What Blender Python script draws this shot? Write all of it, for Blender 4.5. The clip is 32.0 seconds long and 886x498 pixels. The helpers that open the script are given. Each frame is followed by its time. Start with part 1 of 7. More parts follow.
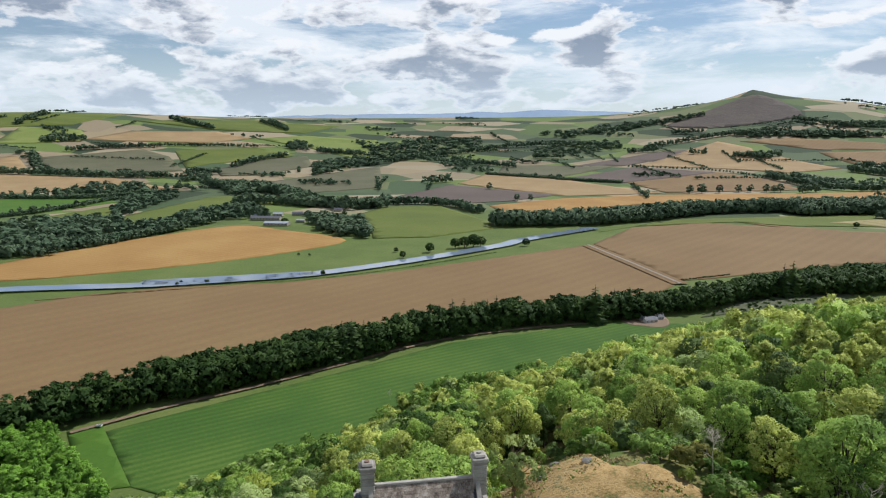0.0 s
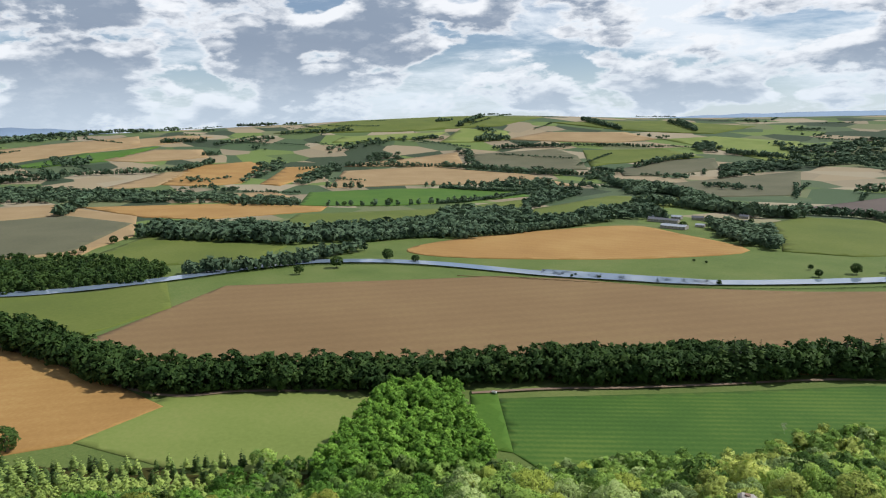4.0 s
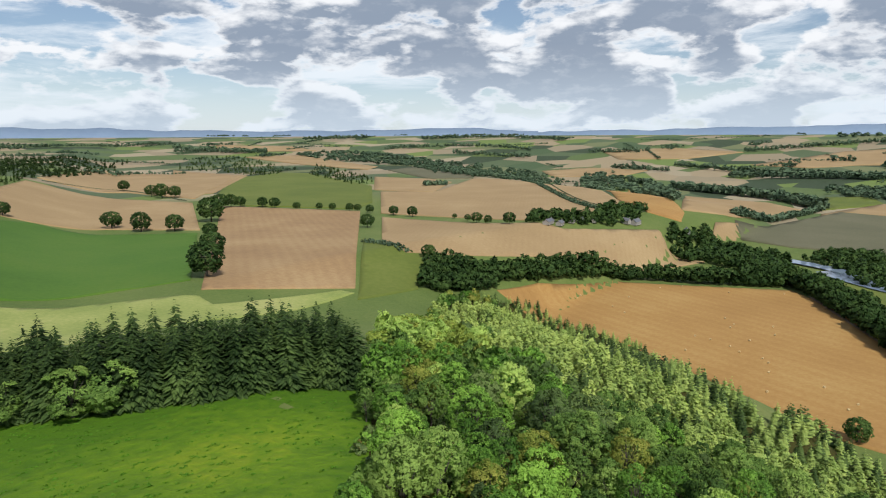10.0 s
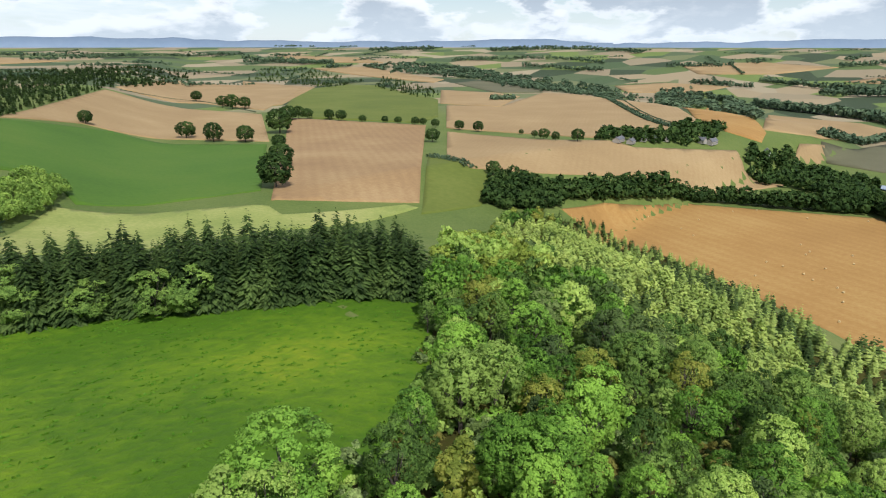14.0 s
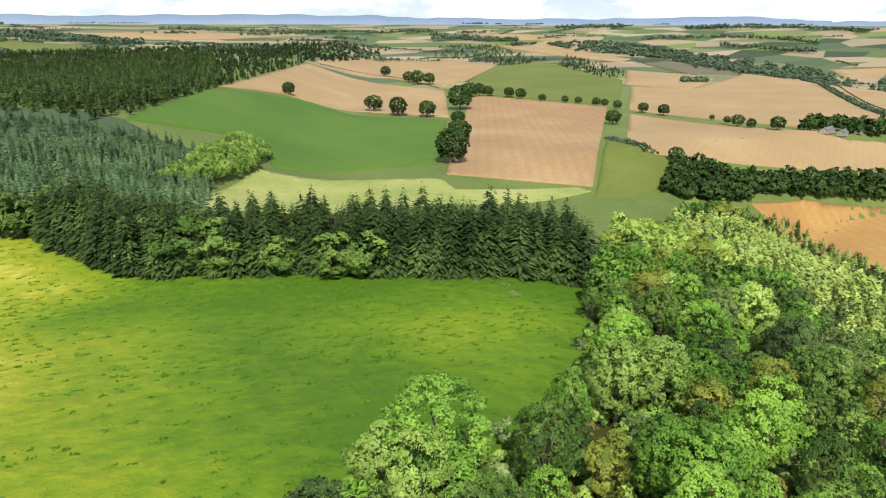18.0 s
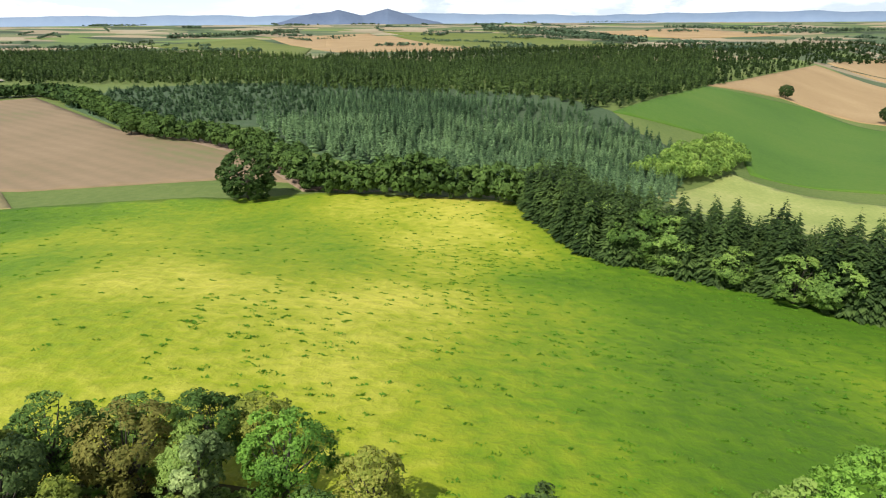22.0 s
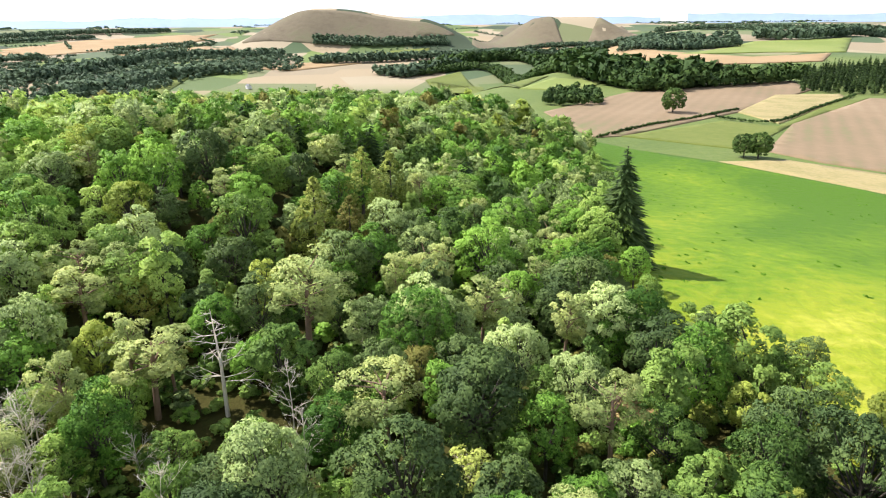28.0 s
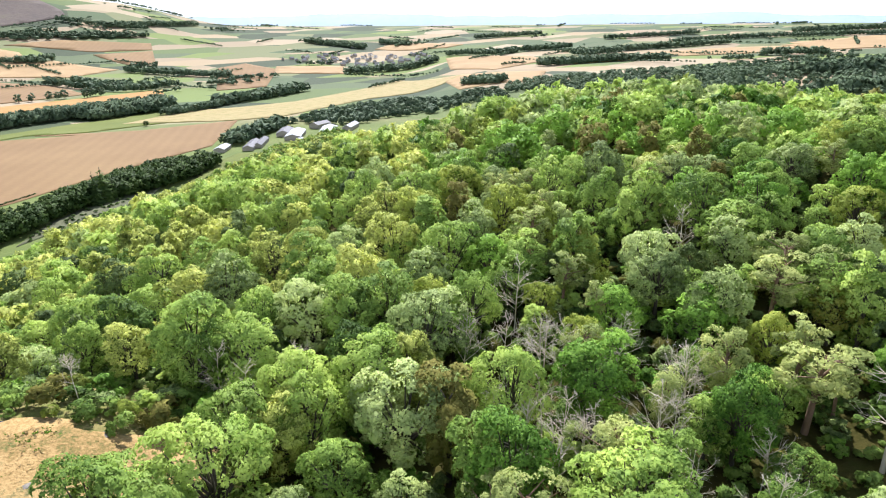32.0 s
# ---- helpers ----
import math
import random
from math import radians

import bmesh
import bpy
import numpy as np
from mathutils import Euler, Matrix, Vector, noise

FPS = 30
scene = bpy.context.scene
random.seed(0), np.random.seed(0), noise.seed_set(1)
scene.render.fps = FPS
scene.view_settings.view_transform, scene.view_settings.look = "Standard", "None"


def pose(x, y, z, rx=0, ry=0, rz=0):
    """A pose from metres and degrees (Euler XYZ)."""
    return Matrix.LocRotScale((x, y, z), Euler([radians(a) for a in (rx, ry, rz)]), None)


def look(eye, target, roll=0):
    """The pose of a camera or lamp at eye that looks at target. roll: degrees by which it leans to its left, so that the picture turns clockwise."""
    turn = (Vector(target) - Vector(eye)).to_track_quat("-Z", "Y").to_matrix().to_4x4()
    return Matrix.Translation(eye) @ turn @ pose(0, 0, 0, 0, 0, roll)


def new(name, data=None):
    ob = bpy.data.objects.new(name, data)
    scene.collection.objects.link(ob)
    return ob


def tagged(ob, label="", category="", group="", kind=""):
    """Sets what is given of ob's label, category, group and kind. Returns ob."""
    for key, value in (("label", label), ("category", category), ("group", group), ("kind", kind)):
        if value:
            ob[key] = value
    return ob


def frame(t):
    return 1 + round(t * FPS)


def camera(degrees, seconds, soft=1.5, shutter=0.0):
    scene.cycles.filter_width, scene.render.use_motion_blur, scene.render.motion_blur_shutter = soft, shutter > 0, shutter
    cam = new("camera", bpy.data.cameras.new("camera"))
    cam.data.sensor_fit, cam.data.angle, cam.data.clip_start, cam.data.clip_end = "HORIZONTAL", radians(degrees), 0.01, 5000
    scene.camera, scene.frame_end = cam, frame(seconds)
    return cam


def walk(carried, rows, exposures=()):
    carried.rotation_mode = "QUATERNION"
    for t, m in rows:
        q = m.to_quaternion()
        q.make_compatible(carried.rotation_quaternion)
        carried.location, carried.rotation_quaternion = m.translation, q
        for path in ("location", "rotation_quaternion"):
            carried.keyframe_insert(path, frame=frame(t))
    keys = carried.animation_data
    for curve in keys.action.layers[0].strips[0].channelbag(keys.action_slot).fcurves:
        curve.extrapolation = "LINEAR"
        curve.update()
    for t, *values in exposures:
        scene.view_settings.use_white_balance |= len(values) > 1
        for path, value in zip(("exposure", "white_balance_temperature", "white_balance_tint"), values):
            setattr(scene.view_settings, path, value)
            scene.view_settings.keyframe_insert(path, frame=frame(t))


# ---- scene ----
# ---- the camera: a drone that hangs over the crag and turns ----
cam = camera(68.24, 32.0, 1.1)
EYE = 180.0
ROWS = [
    (0.0, 204.17, -10.58, -0.32),
    (0.5, 205.18, -10.56, -0.29),
    (1.0, 207.07, -10.55, -0.30),
    (1.5, 209.09, -10.52, -0.28),
    (2.0, 213.36, -10.47, -0.35),
    (2.5, 219.09, -10.43, -0.41),
    (3.0, 225.85, -10.37, -0.53),
    (3.5, 231.85, -10.31, -0.57),
    (4.0, 238.24, -10.26, -0.60),
    (4.5, 243.68, -10.25, -0.59),
    (6.5, 267.00, -10.04, -0.51),
    (7.0, 273.06, -10.06, -0.66),
    (7.5, 278.48, -10.02, -0.58),
    (8.0, 284.69, -10.02, -0.50),
    (8.5, 290.21, -10.01, -0.46),
    (9.0, 296.53, -9.99, -0.42),
    (9.5, 302.00, -9.98, -0.33),
    (10.0, 308.21, -10.02, -0.27),
    (10.5, 312.43, -10.06, -0.28),
    (11.0, 313.42, -10.07, -0.22),
    (11.5, 313.45, -9.92, -0.21),
    (12.0, 313.47, -9.57, -0.13),
    (12.5, 313.49, -11.33, -0.22),
    (13.0, 313.51, -13.76, -0.20),
    (13.5, 313.53, -15.96, -0.14),
    (15.5, 317.03, -19.05, 0.33),
    (16.0, 319.02, -19.09, 0.34),
    (16.5, 320.82, -19.11, 0.29),
    (17.0, 323.16, -19.12, 0.24),
    (17.5, 325.76, -19.15, 0.31),
    (18.0, 329.28, -19.14, 0.16),
    (18.5, 333.00, -19.12, 0.07),
    (19.0, 336.80, -19.13, -0.02),
    (19.5, 341.02, -19.11, -0.07),
    (20.0, 346.19, -19.08, -0.10),
    (20.5, 352.12, -19.08, -0.18),
    (21.0, 357.87, -19.18, -0.36),
    (21.5, 363.71, -19.16, -0.35),
    (22.0, 369.55, -19.22, -0.35),
    (22.5, 375.36, -19.27, -0.39),
    (23.0, 381.14, -19.30, -0.39),
    (23.5, 386.99, -19.29, -0.45),
    (24.0, 392.80, -19.29, -0.66),
    (24.5, 398.65, -19.27, -0.71),
    (26.5, 425.29, -19.05, -0.42),
    (27.0, 432.72, -19.06, -0.47),
    (27.5, 440.17, -19.09, -0.47),
    (28.0, 447.60, -19.12, -0.50),
    (28.5, 455.12, -19.16, -0.55),
    (29.0, 462.60, -19.19, -0.55),
    (29.5, 470.09, -19.22, -0.52),
    (30.0, 477.47, -19.21, -0.49),
    (30.5, 484.98, -19.16, -0.40),
    (31.0, 492.46, -19.14, -0.28),
    (31.5, 499.44, -19.12, -0.37),
    (32.0, 507.39, -19.08, -0.45),
]
EXPOSURES = [(0, -0.36, 6150, 10), (10, -0.32, 6300, 10), (13.5, -0.2, 6300, 10), (16, 0.24, 6500, 10), (24, 0.18, 6550, 10), (27, 0.66, 6400, 14), (30, 0.84, 6350, 16), (32, 0.76, 6250, 16)]
walk(cam, [(t, pose(0, 0, EYE) @ pose(0, 0, 0, 0, 0, yaw) @ pose(0, 0, 0, 90 + pitch) @ pose(0, 0, 0, 0, 0, roll)) for t, yaw, pitch, roll in ROWS], EXPOSURES)

# ---- world: summer sky with broken cumulus, sun in the south-west ----
SUN_EL, SUN_AZ = 50.0, 152.0     # degrees; azimuth counted left from north
world = bpy.data.worlds.new("sky")
scene.world = world
world.use_nodes = True
wn, wl = world.node_tree.nodes, world.node_tree.links
wn.clear()


def wnode(kind, **values):
    n = wn.new(kind)
    for k, v in values.items():
        n.inputs[k].default_value = v
    return n


def wmath(op, a, b=None, clamp=False):
    n = wn.new("ShaderNodeMath")
    n.operation, n.use_clamp = op, clamp
    for i, v in enumerate((a, b)):
        if v is None:
            continue
        if isinstance(v, (int, float)):
            n.inputs[i].default_value = v
        else:
            wl.new(v, n.inputs[i])
    return n.outputs[0]


out = wn.new("ShaderNodeOutputWorld")
sky = wn.new("ShaderNodeTexSky")
sky.sky_type, sky.sun_disc = "NISHITA", False
sky.sun_elevation, sky.sun_rotation = radians(SUN_EL), radians(-SUN_AZ)
sky.altitude, sky.air_density, sky.dust_density, sky.ozone_density = 250, 1.0, 0.25, 3.0
bg_sky = wnode("ShaderNodeBackground", Strength=0.10)
wl.new(sky.outputs[0], bg_sky.inputs["Color"])
coord = wn.new("ShaderNodeTexCoord")
sep = wn.new("ShaderNodeSeparateXYZ")
wl.new(coord.outputs["Generated"], sep.inputs[0])
up = wmath("MAXIMUM", sep.outputs["Z"], 0.0)


def wvector(zscale, shift=(0.0, 0.0, 0.0)):
    v = wn.new("ShaderNodeCombineXYZ")
    wl.new(wmath("ADD", sep.outputs["X"], shift[0]), v.inputs[0])
    wl.new(wmath("ADD", sep.outputs["Y"], shift[1]), v.inputs[1])
    wl.new(wmath("ADD", wmath("MULTIPLY", up, zscale), shift[2]), v.inputs[2])
    return v.outputs[0]


def wnoise(vector, scale, detail, rough, warp=0.0):
    n = wnode("ShaderNodeTexNoise", Scale=scale, Detail=detail, Roughness=rough, Distortion=warp)
    wl.new(vector, n.inputs["Vector"])
    return n.outputs[0]


def wrange(value, lo, hi, to_lo=0.0, to_hi=1.0):
    n = wn.new("ShaderNodeMapRange")
    n.interpolation_type = "SMOOTHSTEP"
    n.inputs["From Min"].default_value, n.inputs["From Max"].default_value = lo, hi
    n.inputs["To Min"].default_value, n.inputs["To Max"].default_value = to_lo, to_hi
    wl.new(value, n.inputs["Value"])
    return n.outputs[0]


def wover(below, above, amount):
    n = wn.new("ShaderNodeMixShader")
    wl.new(amount, n.inputs[0])
    wl.new(below, n.inputs[1])
    wl.new(above, n.inputs[2])
    return n.outputs[0]


# thin high veil, torn into streaks
veil = wrange(wnoise(wvector(5.0, (3.1, 0.0, 0.0)), 3.2, 9.0, 0.62, 0.3), 0.43, 0.62, 0.1, 0.9)
bg_veil = wnode("ShaderNodeBackground", Strength=1.22, Color=(0.93, 0.97, 1.0, 1))
under = wover(bg_sky.outputs[0], bg_veil.outputs[0], wmath("MULTIPLY", veil, wrange(up, 0.32, 0.6, 1.0, 0.15)))
# heaped cloud: more of it to the east and north, grey where it is deep and where one looks up at its base
east = wmath("ADD", wmath("MULTIPLY", sep.outputs["X"], 0.078), wmath("MULTIPLY", sep.outputs["Y"], 0.02))
heap = wmath("ADD", wnoise(wvector(2.5), 8.2, 10.0, 0.54, 0.1), east)
over = wmath("ADD", wnoise(wvector(2.5, (0.0, 0.0, 0.04)), 8.2, 8.0, 0.52, 0.1), east)
cover = wrange(heap, 0.48, 0.545)
deep = wmath("ADD", wmath("MINIMUM", wrange(over, 0.47, 0.60), wrange(heap, 0.505, 0.60)), wrange(up, 0.32, 0.65, 0.0, 0.8), True)
deep = wmath("ADD", deep, wmath("MULTIPLY", wmath("SUBTRACT", wnoise(wvector(2.5, (1.7, 0.0, 0.0)), 24.0, 6.0, 0.6), 0.5), wmath("MULTIPLY", deep, 1.1)), True)
tone = wn.new("ShaderNodeValToRGB")
tone.color_ramp.elements[0].color = (1.0, 1.0, 1.0, 1)
tone.color_ramp.elements[1].color = (0.31, 0.37, 0.46, 1)
wl.new(deep, tone.inputs[0])
bg_cloud = wnode("ShaderNodeBackground", Strength=1.2)
wl.new(tone.outputs[0], bg_cloud.inputs["Color"])
clouds = wover(under, bg_cloud.outputs[0], wmath("MULTIPLY", cover, 0.97))
haze = wn.new("ShaderNodeMapRange")          # bright hazy air low over the horizon
haze.interpolation_type = "SMOOTHSTEP"
haze.inputs["From Min"].default_value, haze.inputs["From Max"].default_value = 0.0, 0.13
haze.inputs["To Min"].default_value, haze.inputs["To Max"].default_value = 0.62, 0.0
wl.new(up, haze.inputs["Value"])
bg_haze = wnode("ShaderNodeBackground", Strength=1.12, Color=(0.80, 0.91, 1.0, 1))
mix_haze = wn.new("ShaderNodeMixShader")
wl.new(haze.outputs[0], mix_haze.inputs[0])
wl.new(clouds, mix_haze.inputs[1])
wl.new(bg_haze.outputs[0], mix_haze.inputs[2])
wl.new(mix_haze.outputs[0], out.inputs[0])

sun = new("sun", bpy.data.lights.new("sun", "SUN"))
sun.data.energy, sun.data.angle, sun.data.color = 5.0, radians(0.6), (1.0, 0.975, 0.93)
sun_way = Vector((-math.sin(radians(SUN_AZ)) * math.cos(radians(SUN_EL)), math.cos(radians(SUN_AZ)) * math.cos(radians(SUN_EL)), math.sin(radians(SUN_EL))))
sun.matrix_world = look(sun_way * 500, (0, 0, 0))

# ---- materials ----
MATS = {}


def material(name, stops, scale=1.0, fine=12.0, rough=0.9, bump=0.3, random_tone=0.0, see_through=0.0, rows=None, metal=0.0, spec=0.3, island=0.0, coarse_mix=0.6, gain=2.4, lean=None, leafy=0.0):
    """Ramp colours spread by noise of two scales; rows: (period in metres, turn in degrees, depth) for drill lines."""
    if name in MATS:
        return MATS[name]
    m = bpy.data.materials.new(name)
    m.use_nodes = True
    nt = m.node_tree
    n, l = nt.nodes, nt.links
    bsdf = n["Principled BSDF"]
    geo = n.new("ShaderNodeNewGeometry")
    src = geo.outputs["Position"]

    def noise_tex(s, detail=4.0, rough_=0.55):
        t = n.new("ShaderNodeTexNoise")
        t.inputs["Scale"].default_value, t.inputs["Detail"].default_value, t.inputs["Roughness"].default_value = s, detail, rough_
        l.new(src, t.inputs["Vector"])
        return t.outputs[0]

    def calc(op, a, b, clamp=False):
        t = n.new("ShaderNodeMath")
        t.operation, t.use_clamp = op, clamp
        for i, v in enumerate((a, b)):
            if isinstance(v, (int, float)):
                t.inputs[i].default_value = v
            else:
                l.new(v, t.inputs[i])
        return t.outputs[0]

    coarse, small = noise_tex(scale), noise_tex(fine, 5.0, 0.6)
    value = calc("ADD", calc("MULTIPLY", coarse, coarse_mix), calc("MULTIPLY", small, 1.0 - coarse_mix))
    value = calc("ADD", calc("MULTIPLY", calc("SUBTRACT", value, 0.5), gain), 0.5)
    if lean:      # lusher ends and painted cloud shade: x, y of the divide, its softness and the step in tone
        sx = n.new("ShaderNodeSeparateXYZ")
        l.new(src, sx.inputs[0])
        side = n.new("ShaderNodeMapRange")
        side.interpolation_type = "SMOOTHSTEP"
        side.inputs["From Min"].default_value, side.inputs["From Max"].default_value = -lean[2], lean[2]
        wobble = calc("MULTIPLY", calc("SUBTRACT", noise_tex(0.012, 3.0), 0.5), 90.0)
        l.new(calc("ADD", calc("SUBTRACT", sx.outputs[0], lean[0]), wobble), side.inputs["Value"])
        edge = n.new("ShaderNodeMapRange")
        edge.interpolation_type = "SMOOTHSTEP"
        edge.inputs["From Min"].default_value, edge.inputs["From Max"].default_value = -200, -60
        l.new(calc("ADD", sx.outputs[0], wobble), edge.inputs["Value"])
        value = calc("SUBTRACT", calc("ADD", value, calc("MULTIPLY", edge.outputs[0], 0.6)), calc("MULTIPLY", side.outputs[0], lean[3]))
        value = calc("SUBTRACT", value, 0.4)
    if rows:
        period, turn, depth = rows
        mp = n.new("ShaderNodeMapping")
        mp.inputs["Rotation"].default_value = (0, 0, radians(turn))
        l.new(src, mp.inputs["Vector"])
        axis = n.new("ShaderNodeSeparateXYZ")
        l.new(mp.outputs[0], axis.inputs[0])
        furrow = calc("SINE", calc("ADD", calc("MULTIPLY", axis.outputs[0], 2 * math.pi / period), calc("MULTIPLY", coarse, 0.8)), 0.0)
        patchy = calc("MULTIPLY", noise_tex(0.03, 2.0), depth)
        value = calc("ADD", value, calc("MULTIPLY", furrow, patchy))
    if random_tone:
        info = n.new("ShaderNodeObjectInfo")
        value = calc("ADD", value, calc("MULTIPLY", calc("SUBTRACT", info.outputs["Random"], 0.5), random_tone))
    if island:
        value = calc("ADD", value, calc("MULTIPLY", calc("SUBTRACT", geo.outputs["Random Per Island"], 0.5), island))
    if leafy:     # ragged sprays: gaps between single leaf bunches, each of its own tone
        cell = n.new("ShaderNodeTexVoronoi")
        cell.inputs["Scale"].default_value = leafy
        l.new(src, cell.inputs["Vector"])
        tint = n.new("ShaderNodeSeparateColor")
        l.new(cell.outputs["Color"], tint.inputs[0])
        value = calc("ADD", value, calc("MULTIPLY", calc("SUBTRACT", tint.outputs[0], 0.5), 0.4))
        gaps = calc("GREATER_THAN", cell.outputs["Distance"], 0.68)
    ramp = n.new("ShaderNodeValToRGB")
    els = ramp.color_ramp.elements
    while len(els) < len(stops):
        els.new(0.5)
    for i, (e, c) in enumerate(zip(els, stops)):
        e.position, e.color = i / (len(stops) - 1), (*c, 1)
    l.new(value, ramp.inputs[0])
    l.new(ramp.outputs[0], bsdf.inputs["Base Color"])
    bsdf.inputs["Roughness"].default_value, bsdf.inputs["Metallic"].default_value, bsdf.inputs["Specular IOR Level"].default_value = rough, metal, (0.1 if see_through else spec)
    if bump:
        bp = n.new("ShaderNodeBump")
        bp.inputs["Strength"].default_value, bp.inputs["Distance"].default_value = bump, 0.6 / fine
        l.new(small, bp.inputs["Height"])
        l.new(bp.outputs[0], bsdf.inputs["Normal"])
    if see_through:
        tr, mx = n.new("ShaderNodeBsdfTranslucent"), n.new("ShaderNodeMixShader")
        l.new(ramp.outputs[0], tr.inputs["Color"])
        mx.inputs[0].default_value = see_through
        l.new(bsdf.outputs[0], mx.inputs[1])
        l.new(tr.outputs[0], mx.inputs[2])
        l.new(mx.outputs[0], n["Material Output"].inputs["Surface"])
        if leafy:
            air, hole = n.new("ShaderNodeBsdfTransparent"), n.new("ShaderNodeMixShader")
            l.new(gaps, hole.inputs[0])
            l.new(mx.outputs[0], hole.inputs[1])
            l.new(air.outputs[0], hole.inputs[2])
            l.new(hole.outputs[0], n["Material Output"].inputs["Surface"])
    MATS[name] = m
    return m


def far_quilt():
    """Meadow near by; far off a quilt of small fields, each of its own crop."""
    m = material("meadow", [(0.07, 0.11, 0.02), (0.115, 0.155, 0.033), (0.165, 0.185, 0.052)], 0.012, 0.35, bump=0.2)
    n, l = m.node_tree.nodes, m.node_tree.links
    bsdf = n["Principled BSDF"]
    near = bsdf.inputs["Base Color"].links[0].from_socket
    geo = n.new("ShaderNodeNewGeometry")
    mp = n.new("ShaderNodeMapping")
    mp.inputs["Rotation"].default_value, mp.inputs["Scale"].default_value = (0, 0, 0.5), (0.0042, 0.0068, 0.0)
    l.new(geo.outputs["Position"], mp.inputs["Vector"])
    vo = n.new("ShaderNodeTexVoronoi")
    vo.inputs["Scale"].default_value = 1.0
    l.new(mp.outputs[0], vo.inputs["Vector"])
    sp = n.new("ShaderNodeSeparateColor")
    l.new(vo.outputs["Color"], sp.inputs[0])
    ramp = n.new("ShaderNodeValToRGB")
    ramp.color_ramp.interpolation = "CONSTANT"
    crops = [(0.095, 0.135, 0.04), (0.31, 0.24, 0.14), (0.065, 0.10, 0.04), (0.14, 0.19, 0.045), (0.27, 0.215, 0.13), (0.04, 0.06, 0.026), (0.15, 0.165, 0.07), (0.33, 0.27, 0.17), (0.085, 0.115, 0.05)]
    els = ramp.color_ramp.elements
    while len(els) < len(crops):
        els.new(0.5)
    for k, (e, c) in enumerate(zip(els, crops)):
        e.position, e.color = k / len(crops), (*c, 1)
    l.new(sp.outputs[0], ramp.inputs[0])
    ln = n.new("ShaderNodeVectorMath")
    ln.operation = "LENGTH"
    l.new(geo.outputs["Position"], ln.inputs[0])
    mr = n.new("ShaderNodeMapRange")
    mr.inputs["From Min"].default_value, mr.inputs["From Max"].default_value = 1250, 1500
    l.new(ln.outputs["Value"], mr.inputs["Value"])
    mx = n.new("ShaderNodeMix")
    mx.data_type = "RGBA"
    l.new(mr.outputs[0], mx.inputs[0])
    l.new(near, mx.inputs[6])
    l.new(ramp.outputs[0], mx.inputs[7])
    for s_ in mx.outputs:
        if s_.type == "RGBA":
            l.new(s_, bsdf.inputs["Base Color"])
    return m


